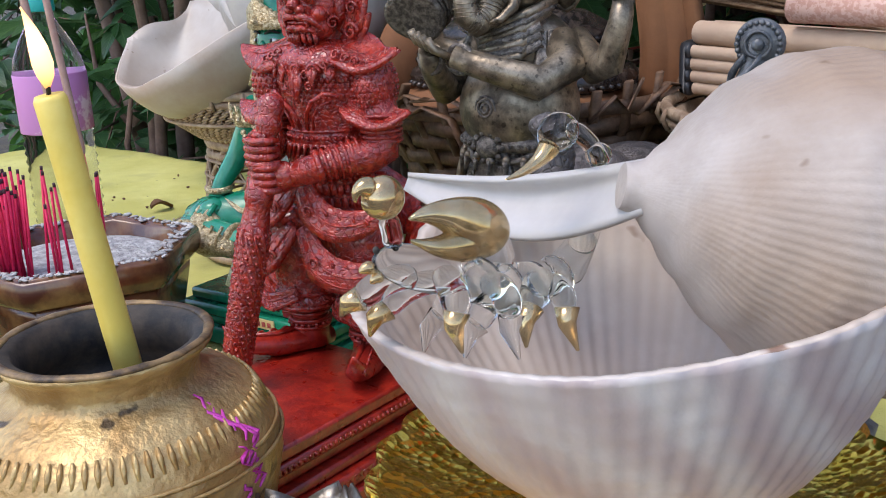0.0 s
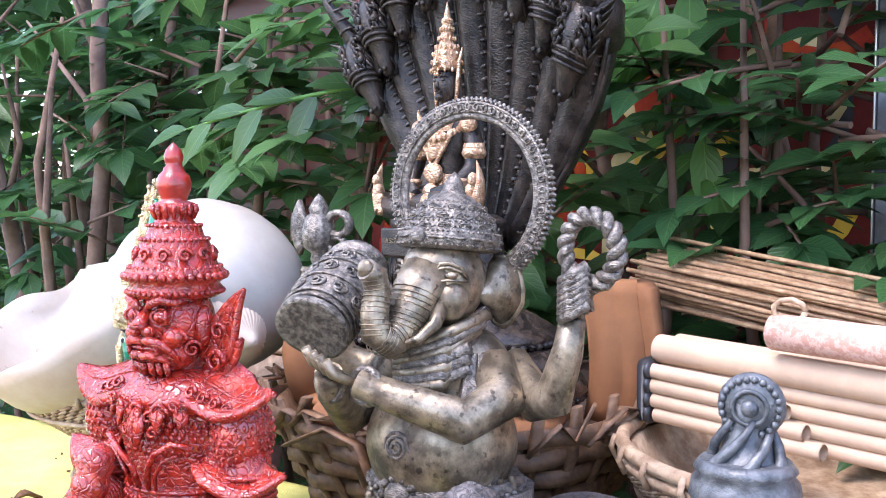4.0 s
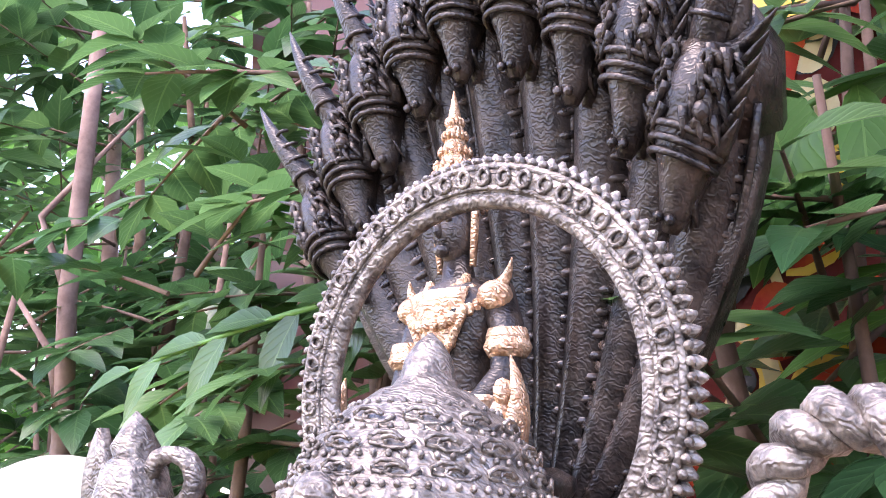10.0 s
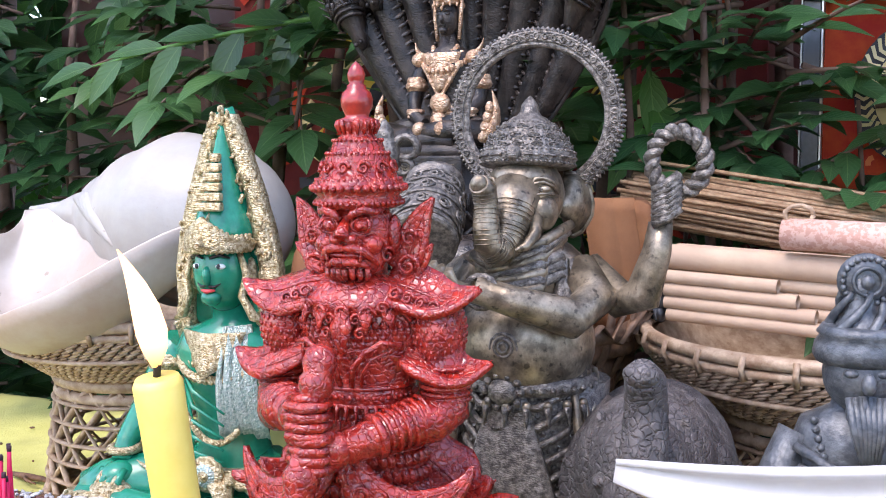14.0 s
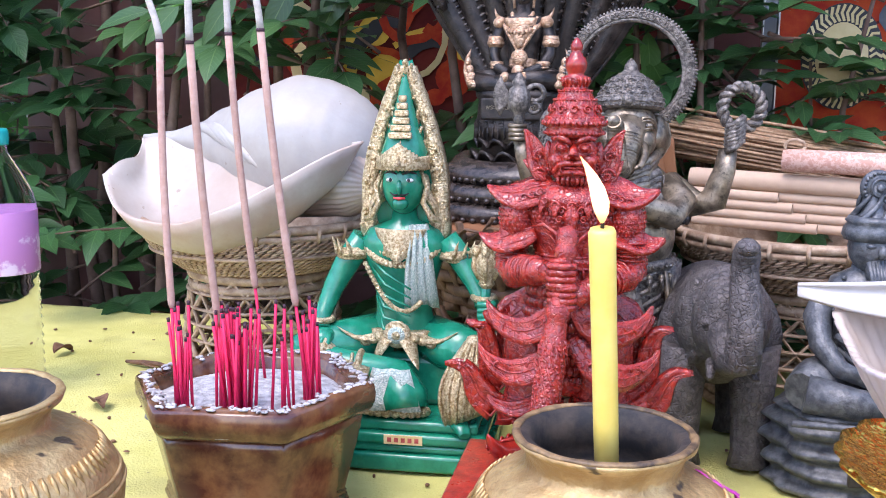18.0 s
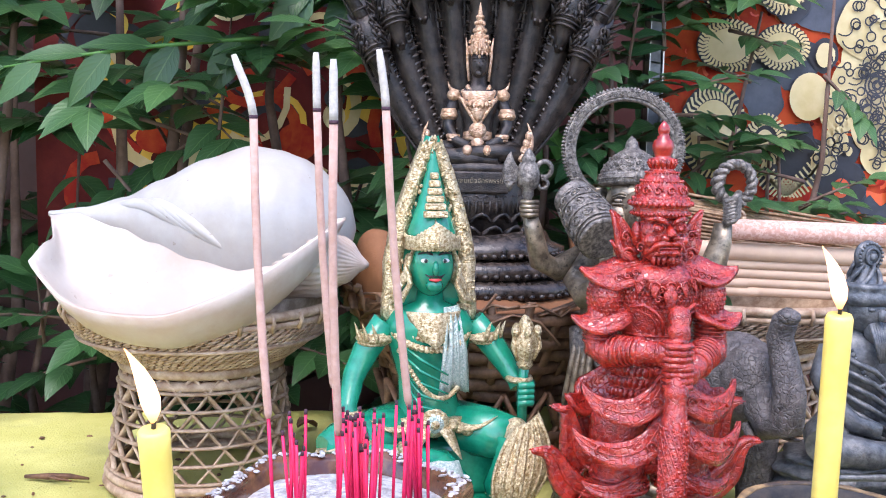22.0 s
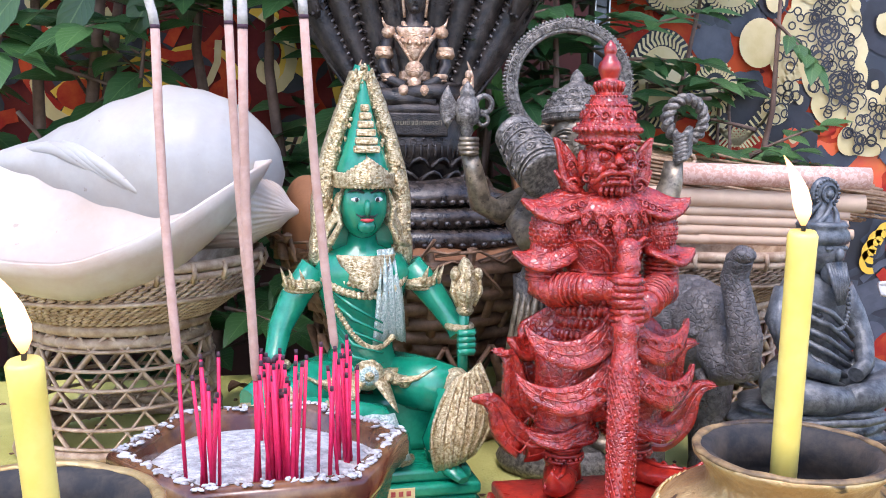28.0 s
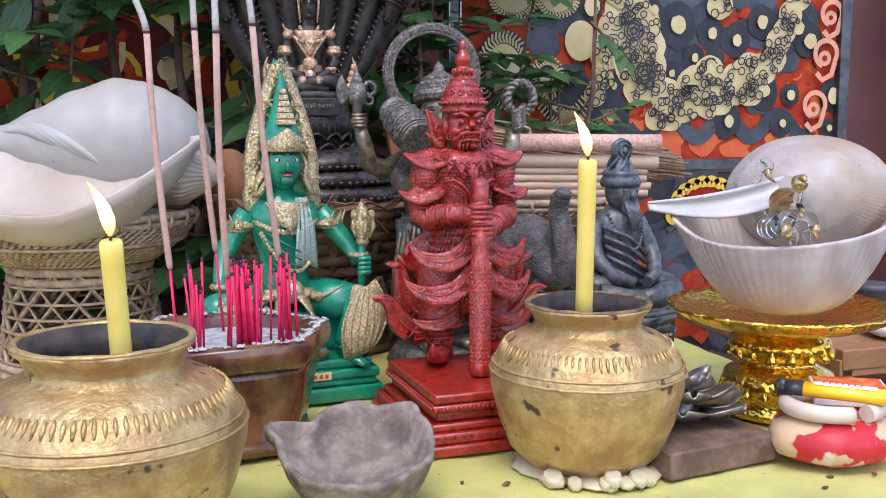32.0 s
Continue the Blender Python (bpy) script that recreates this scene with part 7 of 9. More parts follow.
def left_shell():
    bm = fresh()
    front = [(-6.15, 2.7, 2.3), (-5.7, 2.3, 2.08), (-5.2, 2.02, 1.98), (-4.5, 1.86, 1.98), (-3.9, 1.88, 2.14), (-3.3, 2.05, 2.4), (-2.8, 2.35, 2.66), (-2.5, 2.8, 2.78)]
    back = [(-6.2, 3.6, 2.75), (-5.75, 3.62, 2.74), (-5.2, 3.55, 2.8), (-4.8, 3.4, 2.82), (-4.4, 3.2, 2.72), (-3.9, 3.0, 2.55), (-3.3, 2.95, 2.6), (-2.6, 3.05, 2.75)]
    for off, mat in ((0.0, 1), (-0.035, 0)):
        rows = []
        for i in range(49):
            u = i / 48
            f, b = spline(front, u), spline(back, u)
            e = math.sin(math.pi * u) ** 0.5
            low = V((f.x + b.x) / 2 * 0.85 - 4.2 * 0.15, (f.y + b.y) / 2 - 0.1, (f.z + b.z) / 2 - 1.45 * e)
            row = []
            for j in range(17):
                v = j / 16
                p = f * (1 - v) ** 2 + low * (2 * v * (1 - v)) + b * v * v
                p.z += off * (1 - (2 * v - 1) ** 8) + 0.012 * noise.noise(p * 2.5) + (0.09 * math.sin(v * 5.2 + 0.6) * max(0, 0.14 - u) / 0.14)
                p.y += off * 0.8 * (1 - 2 * v) * (v < 0.9)
                # pleats below the fold
                if 0.1 < u < 0.55 and v > 0.6:
                    p.z += 0.035 * math.sin((v - 0.6) * 34 + u * 6) * math.sin(math.pi * (u - 0.1) / 0.45) * (1 - v) * 2.5
                row.append(p)
            rows.append(row)
        ribbon(bm, rows, mat, 0.03)
    body = fresh()
    whorl(body, (-6.25, 3.72, 2.72), (-2.35, 3.42, 2.62), [(0, 0.03), (0.12, 0.09), (0.25, 0.22), (0.36, 0.42), (0.5, 0.66), (0.65, 0.82), (0.75, 0.787), (0.82, 0.72), (0.88, 0.62), (0.92, 0.52), (0.95, 0.42), (0.97, 0.33), (0.985, 0.24), (0.995, 0.14), (1, 0.02)], 2, ribs=40, amp=0.003, n=96, m=60)
    spire = fresh()
    whorl(spire, (-2.2, 3.05, 2.28), (-3.4, 3.3, 2.4), [(0, 0.02), (0.06, 0.07), (0.2, 0.22), (0.5, 0.42), (1, 0.5)], 0, ribs=34, amp=0.05, n=170, m=24)
    # pleats that sweep from the fold into the opening
    prof = ((0.2, 0.165), (0.25, 0.22), (0.36, 0.42), (0.43, 0.54), (0.5, 0.66), (0.6, 0.77), (0.7, 0.82))
    a, b = V(-6.25, 3.72, 2.72), V(-2.35, 3.42, 2.62)
    d = (b - a).normalized()
    side = d.cross(V(0, 0, 1)).normalized()
    up = side.cross(d)
    pleats = []
    for k in range(4):
        pts = []
        for i in range(13):
            u = i / 12
            s = 0.22 + 0.045 * k + 0.26 * u
            r = next(r0 + (r1 - r0) * (s - s0) / (s1 - s0) for (s0, r0), (s1, r1) in zip(prof, prof[1:]) if s <= s1 + 1e-6)
            t = radians(62 - 8 * k - (66 - 4 * k) * u ** 0.8)
            pts.append(a.lerp(b, s) + (side * math.cos(t) + up * math.sin(t)) * (r - 0.036))
        pleats.append(fresh())
        tube(pleats[-1], pts, [0.03 + 0.042 * math.sin(math.pi * i / 12) for i in range(13)], 12, 2)
    root = holder("bailer_shell", "very large white bailer seashell with a brownish lip in a basket", "shell", "large seashells")
    for nm, b in [("opening", bm), ("body_whorl", body), ("spire", spire)] + [("pleat", q) for q in pleats]:
        for v in b.verts:
            v.co = V(-5.32 + (v.co.x + 6.2) * 0.79, v.co.y - 0.16, 2 + (v.co.z - 2) * 0.95)
        part(nm, b, [SHELL_L, SHELL_HOLLOW, SHELL_PALE], root)


SHELL_HOLLOW = material("shell_hollow", (0.39, 0.32, 0.26), 0.4, 0, (0.48, 0.43, 0.375), 12, 0.15, 120, extra=stains((0.36, 0.24, 0.16), 7, 0.45, 0.65, 0.6, stains((0.16, 0.1, 0.06), 110, 0.7, 0.74, 0.5)))
SHELL_PALE = material("shell_smooth_white", (0.32, 0.295, 0.265), 0.45, 0, (0.41, 0.39, 0.36), 12, 0.4, 90, extra=stains((0.36, 0.28, 0.2), 9, 0.5, 0.75, 0.5, stains((0.16, 0.1, 0.06), 120, 0.71, 0.75, 0.5)))
SHELL_L = shell_stripes(material("brown_banded_shell", (0.44, 0.34, 0.27), 0.5, 0, (0.54, 0.48, 0.42), 20, 0.3, 120), 5.0, (0.4, 0.24, 0.16), "Z")
left_shell()


# ---- gold offering tray ----
def phan():
    root = holder("offering_tray", "shiny gold embossed pedestal offering tray with a scalloped rim", "tray")
    root.location = Vector((2.86, -0.78, 0)) * K
    bm = fresh()
    lathe(bm, [(0.5, 0.0), (0.54, 0.03), (0.52, 0.08), (0.44, 0.16), (0.5, 0.22), (0.56, 0.32), (0.52, 0.42), (0.36, 0.5), (0.32, 0.54), (0.4, 0.6), (0.5, 0.68), (0.48, 0.76), (0.34, 0.84), (0.28, 0.9)], n=40)
    part("pedestal", bm, GOLD_FOIL, root)
    bm = fresh()
    for r, z, n in ((0.55, 0.3, 18), (0.49, 0.68, 16)):
        for k in range(n):
            a = TAU * k / n
            d = V(math.cos(a), math.sin(a), 0)
            spike(bm, d * (r * 0.96) + V(0, 0, z - 0.09), d * (r * 0.94) + V(0, 0, z + 0.1), 0.075, n=7, flat=0.5)
    part("embossing", bm, GOLD_FOIL, root)
    bm = fresh()
    lathe(bm, [(0.2, 0.88), (0.5, 0.92), (0.8, 0.97), (1.0, 1.06), (1.04, 1.1), (1.055, 1.07), (1.0, 1.0), (0.8, 0.92), (0.5, 0.88)], n=160, wob=lambda a, z: 0.04 * abs(math.sin(a * 11)) * max(0, (z - 0.95)) * 9)
    part("plate", bm, GOLD_FOIL, root)


phan()

# ---- glass scorpion in the shell ----
GLASS = bpy.data.materials.new("clear_glass")
GLASS.use_nodes = True
_p = GLASS.node_tree.nodes["Principled BSDF"]
_p.inputs["Transmission Weight"].default_value, _p.inputs["Roughness"].default_value, _p.inputs["IOR"].default_value = 1.0, 0.03, 1.13
_p.inputs["Base Color"].default_value = (0.97, 0.99, 0.98, 1)
GILT = material("gilt_glass", (0.6, 0.42, 0.2), 0.07, 0.45, (0.82, 0.64, 0.38), 90, 0.05, 300)
GILT.node_tree.nodes["Principled BSDF"].inputs["Transmission Weight"].default_value = 0.75
GILT.node_tree.nodes["Principled BSDF"].inputs["IOR"].default_value = 1.3


def scorpion():
    root = holder("glass_scorpion", "clear blown-glass scorpion with gilded claws and sting", "figurine")
    root.location = Vector((2.48, -1.28, 1.8)) * K
    o = V(2.4, -1.7, 1.8)
    g = lambda x, y, z: V(x, y, z) - o

    def p_(name, bm, mat, label=""):
        ob = part(name, bm, mat, root, label)
        sub = ob.modifiers.new("blown_glass", "SUBSURF")
        sub.levels = sub.render_levels = 2
        return ob
    bm = fresh()
    tube(bm, [g(2.28, -2.12, 2.12), g(2.295, -2.07, 2.125), g(2.31, -2.0, 2.1), g(2.34, -1.88, 2.04), g(2.37, -1.76, 2.0)], [0.03, 0.062, 0.082, 0.085, 0.07], 16)
    p_("head", bm, GLASS)
    bm = fresh()
    pts = [g(2.37, -1.74, 1.98), g(2.39, -1.66, 1.95), g(2.42, -1.56, 1.9), g(2.455, -1.43, 1.88), g(2.485, -1.32, 1.88)]
    tube(bm, pts, [0.075, 0.095, 0.1, 0.1, 0.085], 16)
    for i, p in enumerate(pts[1:]):
        ball(bm, p, (0.095, 0.05, 0.1), 0, 14, 8)
    p_("body", bm, GLASS)
    tail = [g(2.49, -1.29, 1.88), g(2.505, -1.22, 1.94), g(2.52, -1.165, 2.0), g(2.538, -1.09, 2.11), g(2.547, -1.05, 2.23), g(2.541, -1.075, 2.34), g(2.525, -1.15, 2.425), g(2.5, -1.24, 2.47)]
    bm = fresh()
    tube(bm, tail, [0.095, 0.075, 0.06, 0.046, 0.042, 0.04, 0.038, 0.05], 14)
    for i in range(2, 6):
        ball(bm, tail[i], (0.058, 0.058, 0.05), 0, 12, 8)
    p_("tail", bm, GLASS)
    bm = fresh()
    tube(bm, [g(2.51, -1.2, 2.475), g(2.495, -1.26, 2.475), g(2.48, -1.32, 2.44), g(2.475, -1.35, 2.4)], [0.035, 0.085, 0.075, 0.03], 16)
    p_("sting_bulb", bm, GLASS)
    bm = fresh()
    tube(bm, [g(2.485, -1.315, 2.43), g(2.475, -1.345, 2.39), g(2.462, -1.4, 2.355), g(2.445, -1.48, 2.33), g(2.425, -1.55, 2.32)], [0.055, 0.04, 0.026, 0.016, 0.003], 10)
    p_("sting", bm, GILT, "gilded glass sting")
    # raised knob claw on its stem
    bm = fresh()
    tube(bm, [g(2.302, -2.035, 2.16), g(2.305, -2.04, 2.23), g(2.3, -2.06, 2.29)], [0.045, 0.036, 0.045], 12)
    p_("claw_arm", bm, GLASS)
    bm = fresh()
    ball(bm, g(2.296, -2.066, 2.35), (0.075, 0.08, 0.078), 0, 18, 12)
    tube(bm, [g(2.29, -2.1, 2.39), g(2.278, -2.15, 2.405), g(2.27, -2.175, 2.385), g(2.272, -2.175, 2.35)], [0.05, 0.035, 0.018, 0.004], 10)
    tube(bm, [g(2.29, -2.1, 2.33), g(2.28, -2.14, 2.335), g(2.277, -2.15, 2.355)], [0.04, 0.022, 0.004], 10)
    p_("claw", bm, GILT, "gilded glass claw with a curled beak")
    # large crescent claw
    bm = fresh()
    tube(bm, [g(2.42, -1.57, 1.97), g(2.41, -1.6, 2.05), g(2.395, -1.66, 2.12)], [0.06, 0.08, 0.1], 14)
    p_("claw_arm", bm, GLASS)
    bm = fresh()
    tube(bm, [g(2.41, -1.6, 2.08), g(2.4, -1.64, 2.14), g(2.39, -1.7, 2.18), g(2.37, -1.78, 2.23), g(2.35, -1.86, 2.255), g(2.335, -1.92, 2.262), g(2.32, -1.975, 2.255)], [0.075, 0.11, 0.115, 0.075, 0.045, 0.026, 0.004], 16)
    tube(bm, [g(2.395, -1.7, 2.13), g(2.375, -1.79, 2.12), g(2.355, -1.87, 2.13), g(2.335, -1.93, 2.155), g(2.32, -1.97, 2.18)], [0.09, 0.065, 0.042, 0.022, 0.004], 14)
    p_("claw", bm, GILT, "large gilded crescent claw")
    # legs, some with gilded ends, resting on the rim and the inside of the shell
    legs = (((2.33, -1.95, 2.04), (2.2, -2.06, 2.0), (2.1, -2.12, 1.9), 1), ((2.36, -1.85, 2.0), (2.24, -1.98, 1.96), (2.2, -2.08, 1.83), 1), ((2.4, -1.66, 1.93), (2.38, -1.85, 1.93), (2.34, -1.95, 1.76), 0),
            ((2.44, -1.55, 1.88), (2.46, -1.75, 1.88), (2.44, -1.84, 1.72), 0), ((2.49, -1.4, 1.9), (2.57, -1.58, 1.93), (2.6, -1.68, 1.74), 1),
            ((2.4, -1.9, 2.04), (2.52, -1.98, 2.02), (2.56, -2.0, 1.82), 1), ((2.44, -1.7, 1.96), (2.58, -1.76, 1.96), (2.64, -1.78, 1.74), 0), ((2.5, -1.5, 1.9), (2.64, -1.5, 1.92), (2.72, -1.52, 1.7), 1))
    for a, b, e, gilt in legs:
        a, b, e = g(*a), g(*b), g(*e)
        bm = fresh()
        tube(bm, [a, a.lerp(b, 0.5) + V(0, 0, 0.03), b, b.lerp(e, 0.4)], [0.045, 0.055, 0.058, 0.045], 12)
        leg = p_("leg", bm, GLASS)
        bm = fresh()
        tube(bm, [b.lerp(e, 0.3), b.lerp(e, 0.6) + V(-0.01, -0.015, 0.01), e], [0.05, 0.036, 0.006], 10)
        part("leg_tip", bm, GILT if gilt else GLASS, leg)
    for p in ((2.28, -2.1, 2.17), (2.31, -2.035, 2.165)):
        bm = fresh()
        ball(bm, g(*p), 0.014, 0, 8, 6)
        p_("eye_dot", bm, NEAR_BLACK)
    for p, e in (((2.283, -2.12, 2.115), (2.268, -2.18, 2.11)), ((2.29, -2.09, 2.08), (2.28, -2.14, 2.06))):
        bm = fresh()
        tube(bm, [g(*p), g(*p).lerp(g(*e), 0.6) + V(0, 0, 0.01), g(*e)], [0.03, 0.024, 0.005], 10)
        p_("jaw", bm, GILT)


scorpion()


# ---- elephant with raised trunk ----
def elephant():
    bm = fresh()
    ball(bm, (0, 0.55, 1.2), (0.52, 0.85, 0.55), 0, 24, 16)
    ball(bm, (0, 0.0, 1.35), (0.42, 0.4, 0.48), 0, 20, 14)
    ball(bm, (0, -0.28, 1.4), (0.3, 0.3, 0.38), 0, 18, 12)
    for s in (-1, 1):
        for y in (0.1, 1.05):
            tube(bm, [(s * 0.3, y, 1.1), (s * 0.31, y, 0.6), (s * 0.31, y - 0.03, 0.14), (s * 0.31, y - 0.05, 0.0)], [0.24, 0.19, 0.17, 0.2], 12)
        rows = []
        for i in range(8):
            f = i / 7
            rows.append([(s * (0.24 + 0.3 * math.sin(f * 2.7) * j / 4), -0.2 + 0.1 * j + 0.05 * math.sin(j * 2 + f * 5), 1.72 - 0.95 * f * (0.75 + 0.06 * j)) for j in range(5)])
        ribbon(bm, rows, 0, 0.05)
        ball(bm, (s * 0.2, -0.48, 1.42), (0.05, 0.04, 0.04), 0, 7, 5)
        spike(bm, (s * 0.14, -0.5, 1.1), (s * 0.2, -0.82, 1.05), 0.05, 0, (0, 0, -0.05), 7, 1.0)
    tr = [(0, -0.45, 1.35), (0.02, -0.66, 1.15), (0.05, -0.82, 1.2), (0.06, -0.82, 1.45), (0.06, -0.72, 1.7), (0.06, -0.62, 1.9), (0.06, -0.68, 2.05), (0.05, -0.76, 2.1)]
    tube(bm, tr, [0.2, 0.17, 0.15, 0.14, 0.125, 0.115, 0.11, 0.09], 14)
    for i in range(1, 6):
        for f in (0, 0.33, 0.66):
            ball(bm, Vector(tr[i]).lerp(Vector(tr[i + 1]), f), (0.175 - 0.012 * i, 0.17 - 0.012 * i, 0.02), 0, 12, 4)
    ball(bm, tr[-1], (0.1, 0.09, 0.07), 0, 12, 8)
    tube(bm, [(0, 1.38, 1.4), (0.03, 1.5, 1.1), (0.0, 1.5, 0.7)], [0.06, 0.045, 0.03], 7)
    place(bm, (1.15, 1.7, 0), 6)
    thing("elephant_figure", bm, ELEPHANT, "dark brown carved elephant with a raised trunk", "figure")


elephant()


def hermit():
    bm = fresh()
    # rough rock seat
    rows = 32
    lathe(bm, [(0.73 + 0.05 * math.sin(25 * i / rows), 0.72 * i / rows) for i in range(rows + 1)] + [(0.6, 0.76), (0.3, 0.78)], (0, 0, 0), 48, sy=0.78, wob=lambda a, z: 0.14 * noise.noise((2.2 * math.cos(a), 2.2 * math.sin(a), 3 * z)) + 0.06 * noise.noise((7 * math.cos(a), 7 * math.sin(a), 9 * z)))
    # staff lying across the foot of the seat, beads and beard
    tube(bm, [(-0.75, -0.52, 0.72), (0.0, -0.66, 0.7), (0.6, -0.6, 0.72)], [0.03, 0.035, 0.03], 8)
    for k in range(30):
        a = radians(200 + 140 * k / 29)
        ball(bm, (0.26 * math.cos(a), 0.02 + 0.3 * math.sin(a), 1.86 - 0.42 * math.sin(math.pi * k / 29)), 0.024, 0, 6, 4)
    for k in range(7):
        tube(bm, [(-0.09 + 0.03 * k, -0.2, 2.02), (-0.07 + 0.025 * k, -0.27, 1.86), (-0.03 + 0.012 * k, -0.29, 1.66)], [0.024, 0.024, 0.006], 6)
    for s in (-1, 1):
        tube(bm, [(s * 0.15, 0.05, 0.95), (s * 0.45, -0.15, 0.95), (s * 0.6, -0.3, 0.92)], [0.26, 0.22, 0.17], 12)
        tube(bm, [(s * 0.58, -0.32, 0.92), (s * 0.2, -0.45, 0.86), (-s * 0.2, -0.42, 0.84)], [0.17, 0.14, 0.09], 12)
        tube(bm, [(s * 0.3, 0.05, 1.75), (s * 0.42, 0.0, 1.5), (s * 0.42, -0.14, 1.3), (s * 0.3, -0.32, 1.12), (s * 0.1, -0.42, 1.06)], [0.12, 0.12, 0.1, 0.08, 0.07], 12)
    lathe(bm, [(0.34, 0.85), (0.36, 1.0), (0.28, 1.2), (0.3, 1.45), (0.36, 1.68), (0.3, 1.84), (0.14, 1.92), (0.12, 2.0)], (0, 0.05, 0), 22, sy=0.75)
    for i in range(6):
        tube(bm, [(-0.34 + 0.02 * i, -0.1, 1.72 - 0.12 * i), (-0.1, -0.3, 1.6 - 0.12 * i), (0.25, -0.2, 1.36 - 0.1 * i)], 0.03, 6)
    ball(bm, (0, -0.02, 2.12), (0.2, 0.21, 0.22), 0, 18, 12)
    ball(bm, (0, -0.24, 2.1), (0.04, 0.05, 0.06), 0, 8, 6)
    ball(bm, (0, -0.16, 1.94), (0.1, 0.09, 0.12), 0, 10, 8)
    for s in (-1, 1):
        ball(bm, (s * 0.08, -0.2, 2.15), (0.045, 0.03, 0.025), 0, 8, 6)
    lathe(bm, [(0.23, 2.18), (0.25, 2.22), (0.24, 2.28), (0.21, 2.32), (0.23, 2.34), (0.2, 2.38)], (0, 0, 0), 22)
    # tall twisted cap ending in a round rosette
    tube(bm, [(0, 0.0, 2.26), (0.0, 0.02, 2.36), (0.0, 0.04, 2.46), (0.0, 0.04, 2.56), (0.01, 0.03, 2.64)], [0.2, 0.14, 0.1, 0.085, 0.09], 16)
    for k in range(6):
        tube(bm, [((0.2 - 0.105 * q) * math.cos(k * 1.05 + q * 2.0), 0.04 * q + (0.2 - 0.105 * q) * math.sin(k * 1.05 + q * 2.0), 2.26 + 0.3 * q) for q in (0, 0.2, 0.4, 0.6, 0.8, 1)], [0.034, 0.032, 0.028, 0.024, 0.02, 0.016], 6)
    ball(bm, (0.02, 0.02, 2.62), (0.15, 0.07, 0.15), 0, 24, 12)
    for a in range(22):
        ball(bm, (0.02 + 0.125 * math.cos(a * TAU / 22), -0.028, 2.62 + 0.125 * math.sin(a * TAU / 22)), 0.018, 0, 6, 4)
    tube(bm, [(0.02 + 0.075 * math.cos(TAU * k / 20), -0.05, 2.62 + 0.075 * math.sin(TAU * k / 20)) for k in range(20)], 0.012, 6, closed=True)
    ball(bm, (0.02, -0.05, 2.62), 0.04, 0, 10, 8)
    place(bm, (2.3, 1.6, 0), 12, s=0.97)
    thing("seated_hermit_statue", bm, GREY_STONE, "dark grey seated hermit statue with a tall twisted cap", "statue")
    plate = holder("name_plate", "small black plate with worn gilt lettering on the rock", "plate")
    bl = fresh()
    block(bl, (0, -0.66, 0.38), (0.62, 0.05, 0.3), 0, 0.015)
    place(bl, (2.3, 1.6, 0), 12, s=0.97)
    part("board", bl, NEAR_BLACK, plate)
    rr = random.Random(21)
    for row, z in enumerate((0.45, 0.38, 0.31)):
        x = -0.25
        while x < 0.24:
            w = rr.uniform(0.02, 0.06)
            bl = fresh()
            block(bl, (x + w / 2, -0.688, z), (w, 0.008, 0.03), 0)
            place(bl, (2.3, 1.6, 0), 12, s=0.97)
            part("gilt_bar", bl, GOLD_LEAF, plate)
            x += w + 0.018


hermit()


# ---- clay mortar, metal lotus, wooden block, cushion and small things ----
def mortar():
    bm = fresh()
    dents = ((2.55, 0.3, 0.16), (0.7, 0.24, 0.2), (2.1, -0.14, 0.16), (4.9, 0.03, 0.4))
    lathe(bm, [(0.02, 0.0), (0.34, 0.02), (0.48, 0.12), (0.58, 0.34), (0.63, 0.54), (0.655, 0.64), (0.65, 0.69), (0.615, 0.7), (0.585, 0.66), (0.54, 0.5), (0.42, 0.33), (0.24, 0.24), (0.02, 0.21)], n=96,
          wob=lambda a, z: 0.06 * noise.noise((2 * math.cos(a), 2 * math.sin(a), z * 3)) + 0.018 * noise.noise((9 * math.cos(a), 9 * math.sin(a), z * 9)) + sum(h * math.exp(-((a - at) / w) ** 2) for at, h, w in dents) * max(0, min(1, (z - 0.3) * 4)))
    for v in bm.verts:
        r = math.hypot(v.co.x, v.co.y)
        if v.co.z > 0.45:
            v.co.z += 0.09 * noise.noise((v.co.x * 2.6, v.co.y * 2.6, 3.0)) + 0.02 * noise.noise(v.co * 14)
    bm.transform(Matrix.Diagonal((1.05, 1.05, 0.8, 1)))
    place(bm, (-1.68, -1.95, 0.08), 0, tilt=(14, -4), s=0.86)
    thing("clay_bowl", bm, CLAY, "rough grey clay bowl with a chipped spouted rim", "bowl")


mortar()


